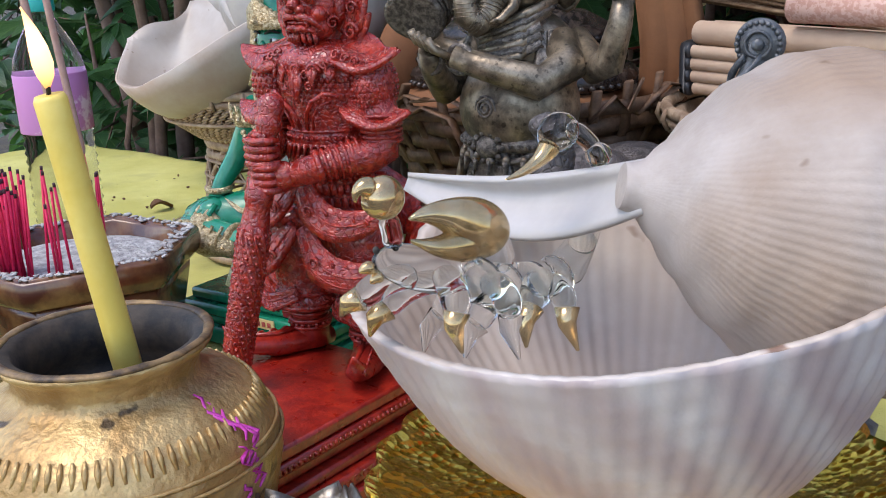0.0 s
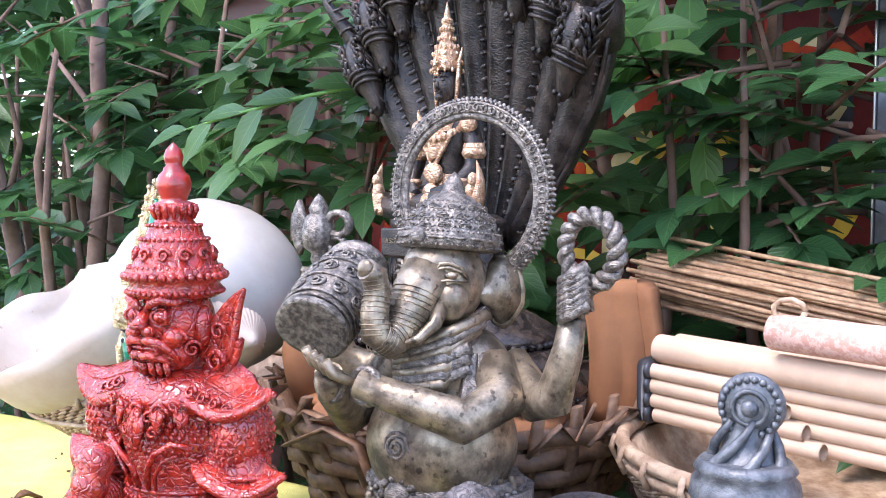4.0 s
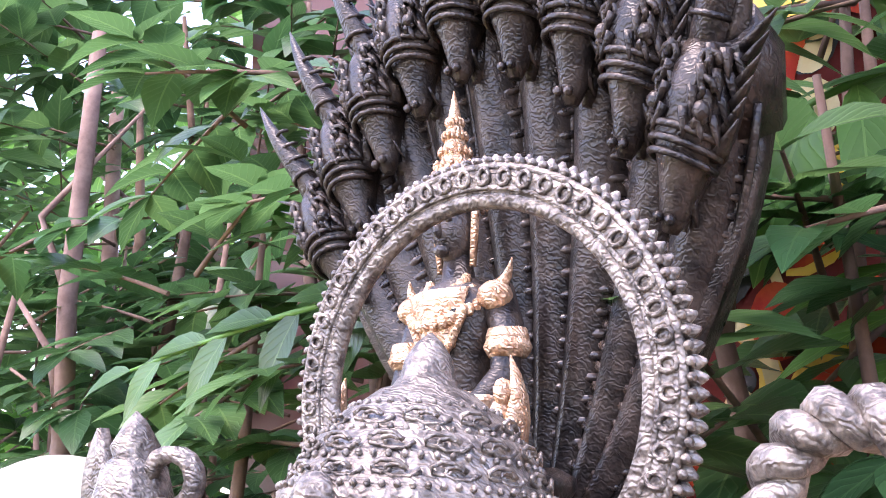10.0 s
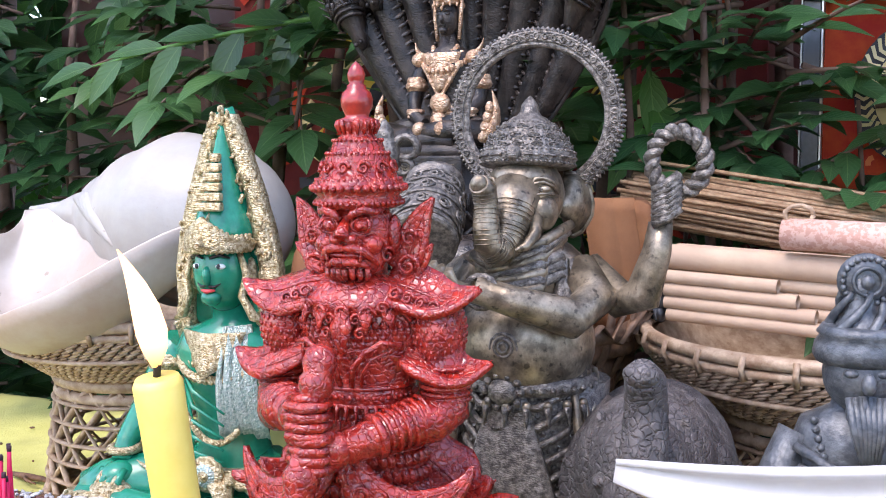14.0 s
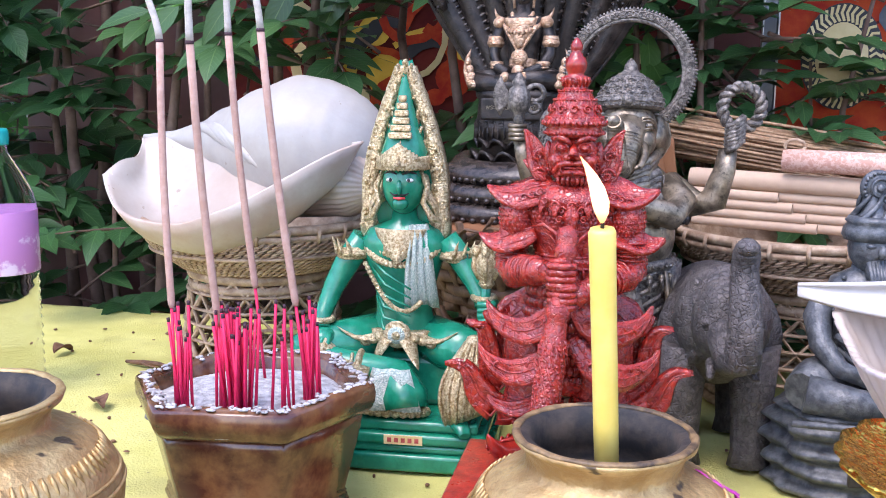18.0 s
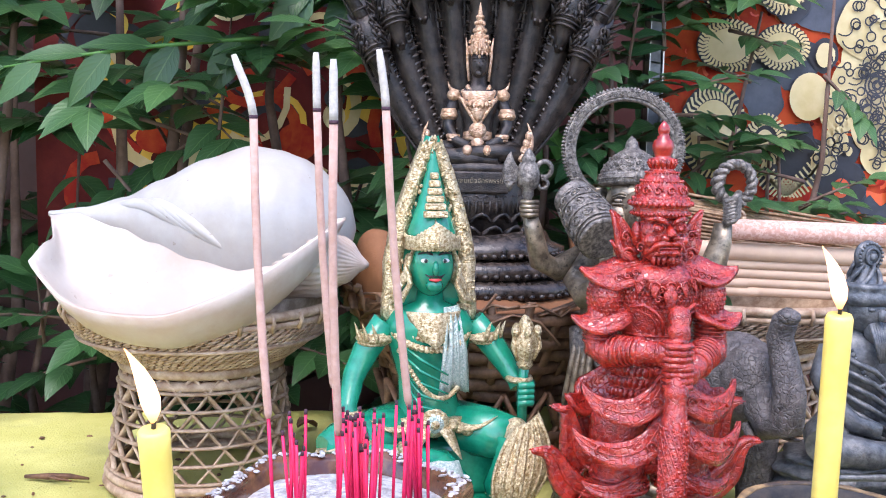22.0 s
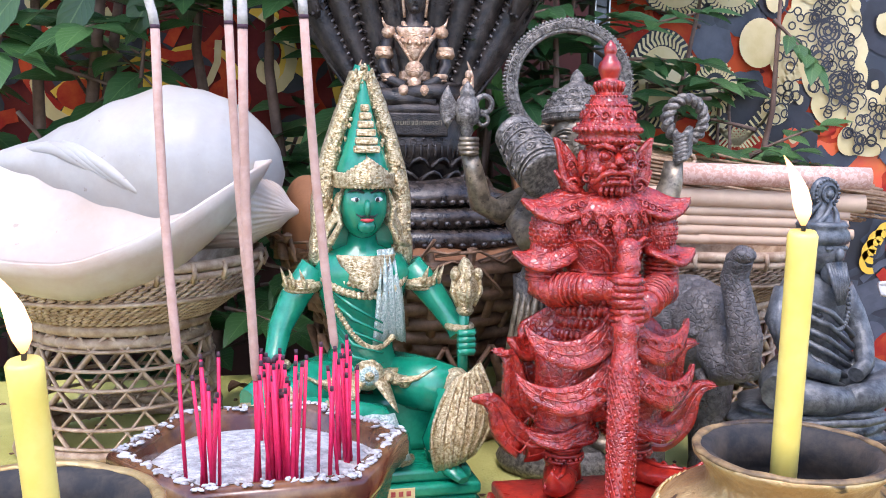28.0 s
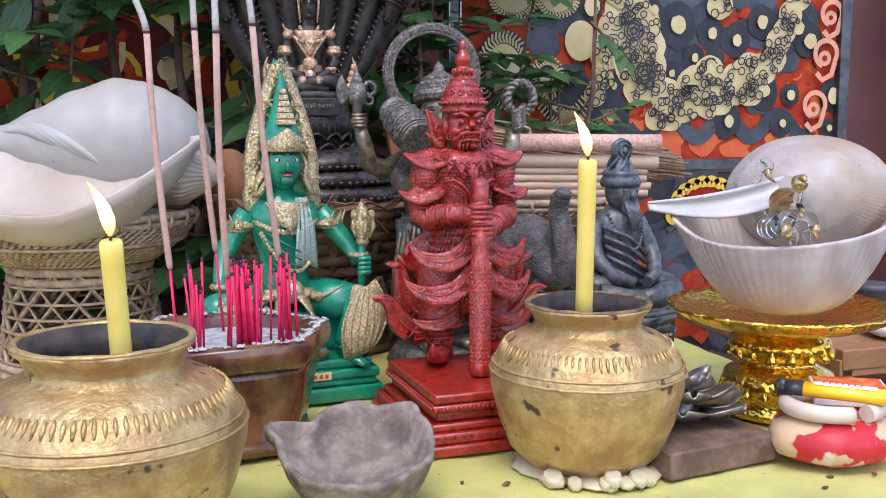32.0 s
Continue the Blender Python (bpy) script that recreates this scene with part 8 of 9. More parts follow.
def lotus_holder():
    root = holder("metal_lotus", "tarnished silver metal lotus incense holder on a wooden block", "incense holder")
    root.location = Vector((1.44, -1.35, 0.24)) * K
    METAL = material("tarnished_tin", (0.22, 0.2, 0.17), 0.35, 0.85, (0.42, 0.38, 0.32), 120, 0.5, 200)
    for ring, (n, r, z, w) in enumerate(((6, 0.36, 0.05, 0.23), (5, 0.25, 0.17, 0.2), (4, 0.12, 0.28, 0.14))):
        for k in range(n):
            a = TAU * (k + 0.5 * ring) / n
            d, t = V(math.cos(a), math.sin(a), 0), V(-math.sin(a), math.cos(a), 0)
            bm = fresh()
            rows = []
            for i in range(6):
                f = i / 5
                ww = w * math.sin(0.35 + f * 2.6)
                rows.append([d * (r * 0.4 + (r + 0.1) * f) + t * ww * j + V(0, 0, z + 0.12 * f * f + 0.06 * j * j) for j in (-1, -0.5, 0, 0.5, 1)])
            ribbon(bm, rows, 0, 0.015)
            part("petal", bm, METAL, root)
    bm = fresh()
    ball(bm, (0, 0, 0.34), (0.09, 0.09, 0.08), 0, 12, 8)
    lathe(bm, [(0.18, 0.0), (0.1, 0.1), (0.08, 0.28)], n=14)
    part("core", bm, METAL, root)


lotus_holder()
bm = fresh()
block(bm, (1.32, -1.7, 0.12), (1.15, 0.9, 0.24), 0, 0.025, rot=(0, 0, 10))
thing("wooden_block", bm, WOOD, "worn dark brown wooden block on the cloth", "block")

BROCADE = material("red_brocade", (0.46, 0.01, 0.02), 0.42, 0, (0.55, 0.022, 0.03), 60, 0.3, 700, extra=stains((0.6, 0.42, 0.25), 34, 0.515, 0.53, 0.92, stains((0.68, 0.55, 0.42), 60, 0.6, 0.62, 0.8)))
bm = fresh()
lathe(bm, [(0.02, 0.02), (0.42, 0.02), (0.58, 0.1), (0.64, 0.22), (0.6, 0.34), (0.44, 0.43), (0.02, 0.46)], n=40, sx=1.0, sy=0.85, wob=lambda a, z: 0.03 * math.cos(6 * a))
place(bm, (2.47, -2.12, 0), 0, s=0.9)
root = holder("cushion", "round red brocade cushion with gold flowers", "cushion")
cover = part("cover", bm, BROCADE, root)
IVORY = material("ivory_ring", (0.58, 0.46, 0.36), 0.3, 0, (0.66, 0.54, 0.44), 30, 0.05, 100)
bm = fresh()
tube(bm, [(2.47 + 0.4 * math.cos(radians(a)), -2.1 + 0.34 * math.sin(radians(a)), 0.47) for a in range(-80, 270, 10)], 0.075, 12)
thing("ring_bangle", bm, IVORY, "pale ivory coloured open bangle on the cushion", "bangle")


def lighter():
    root = holder("lighter", "yellow plastic gas lighter with a white sticker", "lighter")
    YEL = material("yellow_plastic", (0.9, 0.5, 0.01), 0.25, 0, (0.95, 0.56, 0.02), 20, 0.02, 100, coat=0.3)
    WHITE = material("white_sticker", (0.8, 0.8, 0.8), 0.5)
    DARKP = material("black_plastic", (0.02, 0.02, 0.022), 0.4)
    a, b = V(2.1, -1.86, 0.6), V(2.72, -2.46, 0.6)
    d = (b - a).normalized()
    bm = fresh()
    tube(bm, [a + d * 0.2, a + d * 0.5, b], 0.1, 16, flat=0.65)
    part("body", bm, YEL, root)
    bm = fresh()
    tube(bm, [a + d * 0.05, a + d * 0.2], 0.1, 14, flat=0.65)
    ball(bm, a + d * 0.02, (0.07, 0.07, 0.08), 0, 10, 8)
    part("head", bm, DARKP, root)
    bm = fresh()
    tube(bm, [a - d * 0.02, a + d * 0.08], 0.065, 12)
    part("spark_wheel", bm, BRONZE_GREY, root)
    bm = fresh()
    t = d.cross(V(0, 0, 1))
    rows = [[a + d * (0.28 + 0.5 * i / 4) + t * 0.055 * (j - 1) + V(0, 0, 0.068 - 0.006 * abs(j - 1)) for j in range(3)] for i in range(5)]
    ribbon(bm, rows, 0, 0.006)
    st = part("sticker", bm, WHITE, root, "white warning sticker")
    bm = fresh()
    rr = random.Random(2)
    for i in range(7):
        c = a + d * (0.36 + 0.05 * i) + V(0, 0, 0.075)
        block(bm, c, (0.012, 0.06 * rr.uniform(0.5, 1), 0.004), 0, rot=(0, 0, math.degrees(math.atan2(d.y, d.x))))
    part("print_bars", bm, RED_DUST, st)


lighter()


def matchbox():
    root = holder("matchbox", "small red and white cardboard matchbox lying behind the lighter", "matchbox")
    W = material("white_card", (0.75, 0.73, 0.7), 0.7)
    R = material("red_print", (0.6, 0.05, 0.02), 0.6, 0, (0.7, 0.25, 0.05), 90, 0.1, 300)
    bm = fresh()
    block(bm, (2.78, -1.9, 0.5), (0.62, 0.42, 0.16), 0, 0.01, rot=(0, 0, -30))
    part("sleeve", bm, W, root)
    bm = fresh()
    block(bm, (2.78, -1.9, 0.583), (0.58, 0.38, 0.006), 0, rot=(0, 0, -30))
    part("top_label", bm, R, root)


matchbox()


def match():
    root = holder("matchstick", "unlit match with a red head lying on the cloth", "match")
    bm = fresh()
    tube(bm, [(0.98, -1.97, 0.03), (1.43, -1.93, 0.03)], 0.022, 6)
    part("stick", bm, PAPER_TUBE, root)
    bm = fresh()
    ball(bm, (0.96, -1.975, 0.035), (0.045, 0.032, 0.032), 0, 8, 6)
    part("match_head", bm, RED, root)


match()

# wax run down round the foot of the smaller pot
bm = fresh()
rr = random.Random(9)
DRIP = material("pale_wax", (0.48, 0.4, 0.24), 0.35, 0, (0.6, 0.52, 0.34), 30, 0.1, 100)
for k in range(16):
    a = rr.uniform(3.6, 5.6)
    h, w = rr.uniform(0.04, 0.14), rr.uniform(0.06, 0.11)
    r0 = 0.6 + 0.06 * min(1, h / 0.3)
    c, s = math.cos(a), math.sin(a)
    tube(bm, [(0.38 + (r0 + 0.02) * c, -1.59 + (r0 + 0.02) * s, h), (0.38 + (r0 + 0.01) * c, -1.59 + (r0 + 0.01) * s, h * 0.6), (0.38 + 0.585 * c, -1.59 + 0.585 * s, h * 0.25), (0.38 + 0.6 * c, -1.59 + 0.6 * s, 0.01)], [w * 0.85, w, w * 0.9, w * 0.8], 8, flat=0.8)
lathe(bm, [(0.45, 0.06), (0.54, 0.05), (0.6, 0.02), (0.63, 0.0), (0.45, -0.01)], (0.38, -1.59, 0), 90, wob=lambda a, z: 0.12 * noise.noise((4 * math.cos(a), 4 * math.sin(a), 1.5)) + 0.05 * noise.noise((11 * math.cos(a), 11 * math.sin(a), z * 3)))
thing("wax_puddle", bm, DRIP, "pale hardened wax drips round the pot's foot", "wax")


MAGENTA = material("magenta_wax", (0.45, 0.02, 0.28), 0.4, 0, (0.6, 0.08, 0.42), 90, 0.5, 200)
bm = fresh()
rr = random.Random(77)
for k in range(11):
    a, z = 0.2 + 0.035 * (k % 5) + rr.uniform(-0.02, 0.02), 1.18 - 0.04 * k
    pts = []
    for q in range(6):
        zz = z - 0.022 * q
        r = 0.47 if zz > 1.22 else (0.47 + (1.22 - zz) * 1.5 if zz > 1.0 else 0.81)
        w = a + 0.035 * math.sin(1.7 * q + k)
        pts.append((0.38 + (r + 0.003) * math.cos(w), -1.59 + (r + 0.003) * math.sin(w), zz))
    tube(bm, pts, [0.006, 0.012, 0.01, 0.014, 0.01, 0.005], 6, flat=0.5)
thing("magenta_wax_run", bm, MAGENTA, "thin squiggles of magenta wax on the gold pot", "wax", kind="stuff")


# dry twig, fallen leaves and crumbs of dirt on the cloth
DRY = material("dry_leaf_brown", (0.09, 0.04, 0.02), 0.8, 0, (0.2, 0.1, 0.05), 90, 0.6, 200)
bm = fresh()
tube(bm, [(-5.65, 2.65, 0.02), (-5.4, 2.58, 0.04), (-5.2, 2.6, 0.03), (-5.0, 2.55, 0.02)], [0.02, 0.035, 0.03, 0.012], 6)
tube(bm, [(-5.4, 2.58, 0.04), (-5.3, 2.48, 0.05), (-5.15, 2.46, 0.03)], [0.02, 0.018, 0.008], 5)
place(bm, (0.05, 0.7, 0))
thing("dry_twig", bm, DRY, "dry brown twig lying on the yellow cloth", "twig")
rr = random.Random(44)
for k, (x, y) in enumerate(((-6.1, 1.2), (-5.2, 0.9), (-6.6, 3.4), (-2.9, 4.9), (1.6, 2.2), (-5.8, -0.4), (-4.9, 1.7))):
    bm = fresh()
    a, L = rr.uniform(0, TAU), rr.uniform(0.3, 0.5)
    d, t = V(math.cos(a), math.sin(a), 0), V(-math.sin(a), math.cos(a), 0)
    ribbon(bm, [[V(x, y, 0.03) + d * (L * i / 6) + t * (0.1 * math.sin(0.2 + 2.8 * i / 6) * q) + V(0, 0, 0.05 * math.sin(i * 0.7) + 0.05 * q * q) for q in (-1, -0.5, 0, 0.5, 1)] for i in range(7)], 0, 0.008)
    thing("fallen_leaf", bm, DRY, "curled dry brown leaf fallen on the cloth", "leaf", "fallen leaves")
bm = fresh()
for k in range(260):
    x, y = rr.uniform(-8.5, 3.2), rr.uniform(-3.2, 5.4)
    ball(bm, (x, y, 0.0), (rr.uniform(0.012, 0.04), rr.uniform(0.012, 0.03), rr.uniform(0.008, 0.02)), 0, 5, 4)
thing("dirt_crumbs", bm, DRY, "dark crumbs of dirt scattered over the cloth", "dirt", kind="stuff")


# ---- water bottle ----
def bottle():
    root = holder("water_bottle", "clear plastic water bottle with a purple label and teal cap", "bottle")
    root.location = Vector((-6.3, 2.1, 0)) * K
    PET = bpy.data.materials.new("clear_plastic")
    PET.use_nodes = True
    p = PET.node_tree.nodes["Principled BSDF"]
    p.inputs["Transmission Weight"].default_value, p.inputs["Roughness"].default_value, p.inputs["IOR"].default_value = 1.0, 0.06, 1.12
    bm = fresh()
    prof = [(0.02, 0.0), (0.36, 0.0)]
    for k in range(12):
        z = 0.08 + 0.1 * k
        prof += [(0.4, z), (0.375, z + 0.05)]
    prof += [(0.4, 1.3), (0.4, 2.0), (0.37, 2.15), (0.28, 2.35), (0.16, 2.55), (0.14, 2.6), (0.14, 2.68)]
    lathe(bm, prof, n=32)
    part("body", bm, PET, root)
    bm = fresh()
    lathe(bm, [(0.405, 1.32), (0.408, 1.33), (0.408, 1.97), (0.405, 1.98)], n=32)
    part("paper_label", bm, material("purple_label", (0.5, 0.2, 0.46), 0.5, 0, (0.72, 0.55, 0.7), 22, 0.0, 100, mix=(0.55, 0.6)), root, "purple and pale printed label")
    bm = fresh()
    lathe(bm, [(0.16, 2.66), (0.165, 2.68), (0.165, 2.8), (0.15, 2.83)], n=28, wob=lambda a, z: 0.02 * math.sin(a * 28))
    part("cap", bm, material("teal_plastic", (0.0, 0.3, 0.28), 0.4), root, "teal screw cap")


bottle()

# ---- paintings behind the shrubs ----
def disc(bm, x, z, r, y, mat, n=18, squash=1.0):
    f = bm.faces.new([bm.verts.new(V(x + r * math.cos(TAU * k / n), y, z + r * squash * math.sin(TAU * k / n))) for k in range(n)][::-1])
    f.material_index = mat


def loop_line(bm, x, z, r, y, mat, w=0.03, a0=0, a1=360, n=16):
    """A painted ring or arc."""
    pts = []
    for k in range(n + 1):
        a = radians(a0 + (a1 - a0) * k / n)
        pts.append([bm.verts.new(V(x + q * math.cos(a), y, z + q * math.sin(a))) for q in (r - w, r + w)])
    for p, q in zip(pts, pts[1:]):
        f = bm.faces.new((p[0], p[1], q[1], q[0]))
        f.material_index = mat


def stroke(bm, pts, w, y, mat):
    q = []
    for i, (x, z) in enumerate(pts):
        a, b = pts[max(i - 1, 0)], pts[min(i + 1, len(pts) - 1)]
        dx, dz = b[0] - a[0], b[1] - a[1]
        d = math.hypot(dx, dz) or 1
        q.append([bm.verts.new(V(x - dz / d * w * s, y, z + dx / d * w * s)) for s in (-1, 1)])
    for p, r in zip(q, q[1:]):
        f = bm.faces.new((p[0], p[1], r[1], r[0]))
        f.material_index = mat


P_RED = material("red_paint", (0.3, 0.018, 0.012), 0.8, 0, (0.42, 0.06, 0.015), 30, 0.15, 200, mix=(0.38, 0.62), spec=0.2)
P_CREAM = material("cream_paint", (0.5, 0.39, 0.18), 0.5, 0, (0.62, 0.5, 0.27), 20, 0.1, 200)
P_BLACK = material("black_paint", (0.01, 0.01, 0.013), 0.6, 0, (0.025, 0.025, 0.035), 20, 0.1, 200)
P_BLUE = material("slate_paint", (0.02, 0.024, 0.034), 0.55, 0, (0.07, 0.077, 0.1), 12, 0.1, 200)
P_YEL = material("yellow_paint", (0.62, 0.36, 0.02), 0.5, 0, (0.7, 0.45, 0.05), 20, 0.1, 200)
P_DARKRED = material("dark_red_paint", (0.09, 0.01, 0.01), 0.8, 0, (0.14, 0.02, 0.015), 20, 0.1, 200, spec=0.2)
P_PALE = material("pale_red_paint", (0.6, 0.26, 0.16), 0.5)
P_ORANGE = material("orange_paint", (0.55, 0.13, 0.02), 0.5, 0, (0.6, 0.05, 0.02), 16, 0.1, 200)


def big_painting():
    rr = random.Random(31)
    root = holder("large_painting", "large red, black and cream cloud painting in a dark frame", "painting")
    x0, x1, z0, z1, y = 1.86, 9.0, 2.2, 9.2, 6.4
    bm = fresh()
    block(bm, ((x0 + x1) / 2, y + 0.1, (z0 + z1) / 2), (x1 - x0, 0.2, z1 - z0), 0)
    part("canvas", bm, P_RED, root)
    # the design is laid out on a canvas grid: u from the frame's edge, v down from the middle
    k = 0.00472
    cx = lambda u: 1.6 + u * k
    cz = lambda v: 4.78 - v * 0.00448
    inside = lambda x, z: x0 + 0.06 < x < x1 - 0.06 and z0 + 0.06 < z < z1 - 0.06
    count = [0]

    def spot(name, u, v, r, mat, squash=1.0, n=26, wob=0.0):
        """One painted patch with a slightly uneven brushed outline."""
        count[0] += 1
        sd = count[0] * 1.7
        bm = fresh()
        ring = []
        for j in range(n):
            a = TAU * j / n
            q = r * k * (1 + wob * noise.noise((1.5 * math.cos(a) + sd, 1.5 * math.sin(a), sd)))
            X, Z = cx(u) + q * math.cos(a), cz(v) + q * squash * math.sin(a)
            ring.append(bm.verts.new(V(min(max(X, x0 + 0.02), x1 - 0.02), y - 0.008 - 0.0007 * count[0], min(max(Z, z0 + 0.02), z1 - 0.02))))
        bm.faces.new(ring[::-1])
        part(name, bm, mat, root)

    # orange glow along the foot, slate sky
    for u, v, r in ((720, 470, 75), (860, 510, 80), (1010, 500, 75), (560, 520, 70), (1150, 540, 60), (1330, 520, 80), (1500, 380, 60)):
        spot("orange_patch", u, v, r, P_ORANGE, 0.7, wob=0.5)
    for u, v, r in ((360, 60, 60), (370, 150, 65), (440, 30, 80), (900, 110, 130), (980, 30, 120), (870, 240, 70), (620, 400, 85), (560, 350, 80), (480, 300, 75), (1240, 60, 90), (1330, 160, 80), (1400, 40, 80), (1230, 330, 70), (880, -160, 160), (560, -220, 150), (1200, -200, 170)):
        spot("slate_patch", u, v, r, P_BLUE, 1.05, wob=0.35)
    bm = fresh()
    stroke(bm, [(cx(690 + 20 * q), cz(450 + 45 * math.sin(q * 0.55))) for q in range(40)], 0.13, y - 0.034, 0)
    part("slate_swirl", bm, P_BLUE, root)
    # red flecks between the discs
    for u, v, r in ((760, 80, 26), (1090, 40, 40), (1170, 20, 30), (1010, 165, 45), (620, 250, 40), (700, 385, 40), (1050, 180, 45), (960, 440, 50), (1180, 190, 40), (540, 440, 40)):
        spot("red_fleck", u, v, r, P_RED, 0.7, wob=0.5)
    # dark discs with cream hearts
    discs = ((880, 68, 78, 30), (1022, 98, 58, 18), (1125, 122, 60, 19), (952, 190, 46, 14), (785, 15, 36, 15), (540, 10, 44, 30), (630, 298, 40, 12), (617, 412, 76, 14), (1102, 432, 60, 20), (480, 320, 62, 0), (1040, 190, 40, 0), (860, 250, 42, 12), (400, 375, 40, 10), (1230, 50, 58, 22), (1388, 70, 55, 22), (1440, 118, 60, 26), (1248, 312, 66, 22), (1364, 330, 40, 18), (1332, 440, 48, 14), (1605, 82, 30, 20), (1590, 190, 26, 18), (1552, 332, 56, 26), (1540, 460, 34, 12), (700, -120, 60, 22), (960, -130, 70, 26), (430, -150, 60, 24), (1160, -140, 60, 20))
    for u, v, r, q in discs:
        spot("black_disc", u, v, r, P_BLACK, 1.1, wob=0.15)
    spot("red_ring", 617, 412, 26, P_ORANGE, 1.1)
    # cream clouds
    clouds = ((680, 20, 88), (650, 100, 86), (730, 70, 80), (600, 180, 60), (740, 150, 92), (700, 230, 66), (770, 220, 70), (730, 310, 58), (790, 280, 52), (590, 270, 40), (560, 330, 42), (840, 330, 62), (850, 400, 66), (920, 370, 62), (800, 420, 44), (960, 300, 76), (1010, 250, 66), (1060, 330, 72), (1010, 370, 50), (1130, 290, 76), (1180, 240, 70), (1190, 310, 60), (1240, 230, 60), (1290, 190, 50), (1300, 130, 52), (1330, 80, 50), (1350, 20, 50), (1050, -10, 52), (660, -80, 90), (1380, -60, 60))
    for u, v, r in clouds:
        spot("cream_cloud", u, v, r, P_CREAM, 1.02, wob=0.12)
    ovals = ((215, 245, 66, 1.35), (250, -10, 62, 0.8), (410, -10, 54, 0.8), (372, 270, 26, 1.2), (240, -250, 70, 1.3), (400, -200, 50, 1.2))
    for u, v, r, q in ovals:
        spot("zigzag_collar", u, v, r * 1.55 if r > 30 else 66, P_BLACK, q if r > 30 else 1.0)
    spot("cream_disc", 500, 135, 60, P_CREAM, 1.15)
    for u, v, r, q in ovals:
        spot("cream_disc", u, v, r, P_CREAM, q)
    for u, v, r, q in discs:
        if q:
            spot("cream_dot", u, v, q, P_CREAM, 1.15, 16, 0.2)
    front = y - 0.012 - 0.0007 * count[0]
    # brushed zigzag rays round the ovals and a cross-hatched tail
    bm = fresh()
    for u, v, r, q in ovals:
        inn, out = (1.03, 1.5) if r > 30 else (1.4, 2.5)
        n = int(r * 0.62) if r > 30 else 30
        for j in range(n):
            a = TAU * j / n
            pts = [(cx(u) + r * k * f * math.cos(a + d), cz(v) + r * k * q * f * math.sin(a + d)) for f, d in ((inn, 0), ((inn + out) / 2, 0.09), (out, 0.0))]
            if all(inside(*p) for p in pts):
                stroke(bm, pts, 0.017, front - 0.002, 1)
    for j in range(26):
        f = j / 25
        u, v = 340 + 270 * f, 330 + 110 * math.sin(f * 3.3) - 120 * f * f
        for d in (-1, 1):
            stroke(bm, [(cx(u - 22 * d), cz(v - 26)), (cx(u), cz(v)), (cx(u + 22 * d), cz(v + 26))], 0.014, front - 0.0026, 1)
    tagged(part("ray_pattern", bm, [P_BLACK, P_CREAM], root), kind="stuff")
    # inked curls over the clouds: small rings and longer tendrils
    bm = fresh()
    for i, (u, v, r) in enumerate(clouds):
        for _ in range(int(r / 8)):
            a, d = rr.uniform(0, TAU), r * math.sqrt(rr.random()) * 0.86
            X, Z, w = cx(u + d * math.cos(a)), cz(v + d * math.sin(a)), rr.uniform(0.045, 0.075)
            if not (inside(X - 0.2, Z - 0.2) and inside(X + 0.2, Z + 0.2)):
                continue
            loop_line(bm, X, Z, w, front - 0.003 - 0.00001 * i, 0, 0.011, 0, 360, 12)
            if _ % 2 == 0:
                t = rr.uniform(0, TAU)
                stroke(bm, [(X + w * math.cos(t) + 0.035 * q * math.cos(t + 1.4 - 0.28 * q), Z + w * math.sin(t) + 0.035 * q * math.sin(t + 1.4 - 0.28 * q)) for q in range(7)], 0.01, front - 0.0034 - 0.00001 * i, 0)
    for u, v in ((700, 95), (745, 250)):
        for w in (0.06, 0.12, 0.17):
            loop_line(bm, cx(u), cz(v), w, front - 0.0045, 0, 0.013)
    tagged(part("curl_pattern", bm, [P_BLACK, P_CREAM], root), kind="stuff")
    # broken brush marks over the red ground
    bm = fresh()
    for _ in range(520):
        X, Z = rr.uniform(x0 + 0.3, x1 - 0.3), rr.uniform(z0 + 0.3, z1 - 0.3)
        a, L = rr.uniform(0, TAU), rr.uniform(0.05, 0.2)
        stroke(bm, [(X + L * q * math.cos(a + q), Z + L * q * math.sin(a + q)) for q in (0, 0.35, 0.7, 1)], rr.uniform(0.008, 0.03), y - 0.004 - 0.000004 * _, rr.randrange(3))
    tagged(part("brush_mottle", bm, [P_ORANGE, P_DARKRED, P_ORANGE], root), kind="stuff")
    # pale looped figures along the side
    for u, v, w in ((1530, 40, 0.85), (1510, 200, 0.95), (1470, 400, 0.9)):
        bm = fresh()
        X, Z = cx(u), cz(v)
        loop_line(bm, X, Z + 0.16 * w, 0.24 * w, front, 0, 0.045, -40, 250)
        loop_line(bm, X - 0.03, Z + 0.07 * w, 0.1 * w, front - 0.001, 0, 0.04, 0, 360)
        stroke(bm, [(X + 0.2 * w, Z), (X + 0.13 * w, Z - 0.23 * w), (X - 0.07 * w, Z - 0.33 * w), (X - 0.2 * w, Z - 0.2 * w)], 0.05, front - 0.002, 0)
        part("pale_figure", bm, P_PALE, root)
    h = z1 - z0 + 0.4
    for nm, c, d, m in (("frame_side", (x0 - 0.11, y, (z0 + z1) / 2), (0.16, 0.3, h), FRAME_DARK), ("frame_bead", (x0 - 0.015, y - 0.1, (z0 + z1) / 2), (0.025, 0.2, h), FRAME_EDGE), ("frame_bead", (x0 - 0.2, y - 0.1, (z0 + z1) / 2), (0.02, 0.2, h), FRAME_EDGE), ("frame_side", (x1 + 0.1, y, (z0 + z1) / 2), (0.2, 0.3, h), FRAME_DARK), ("frame_bottom", ((x0 + x1) / 2, y, z0 - 0.09), (x1 - x0 - 0.02, 0.3, 0.18), FRAME_DARK)):
        bm = fresh()
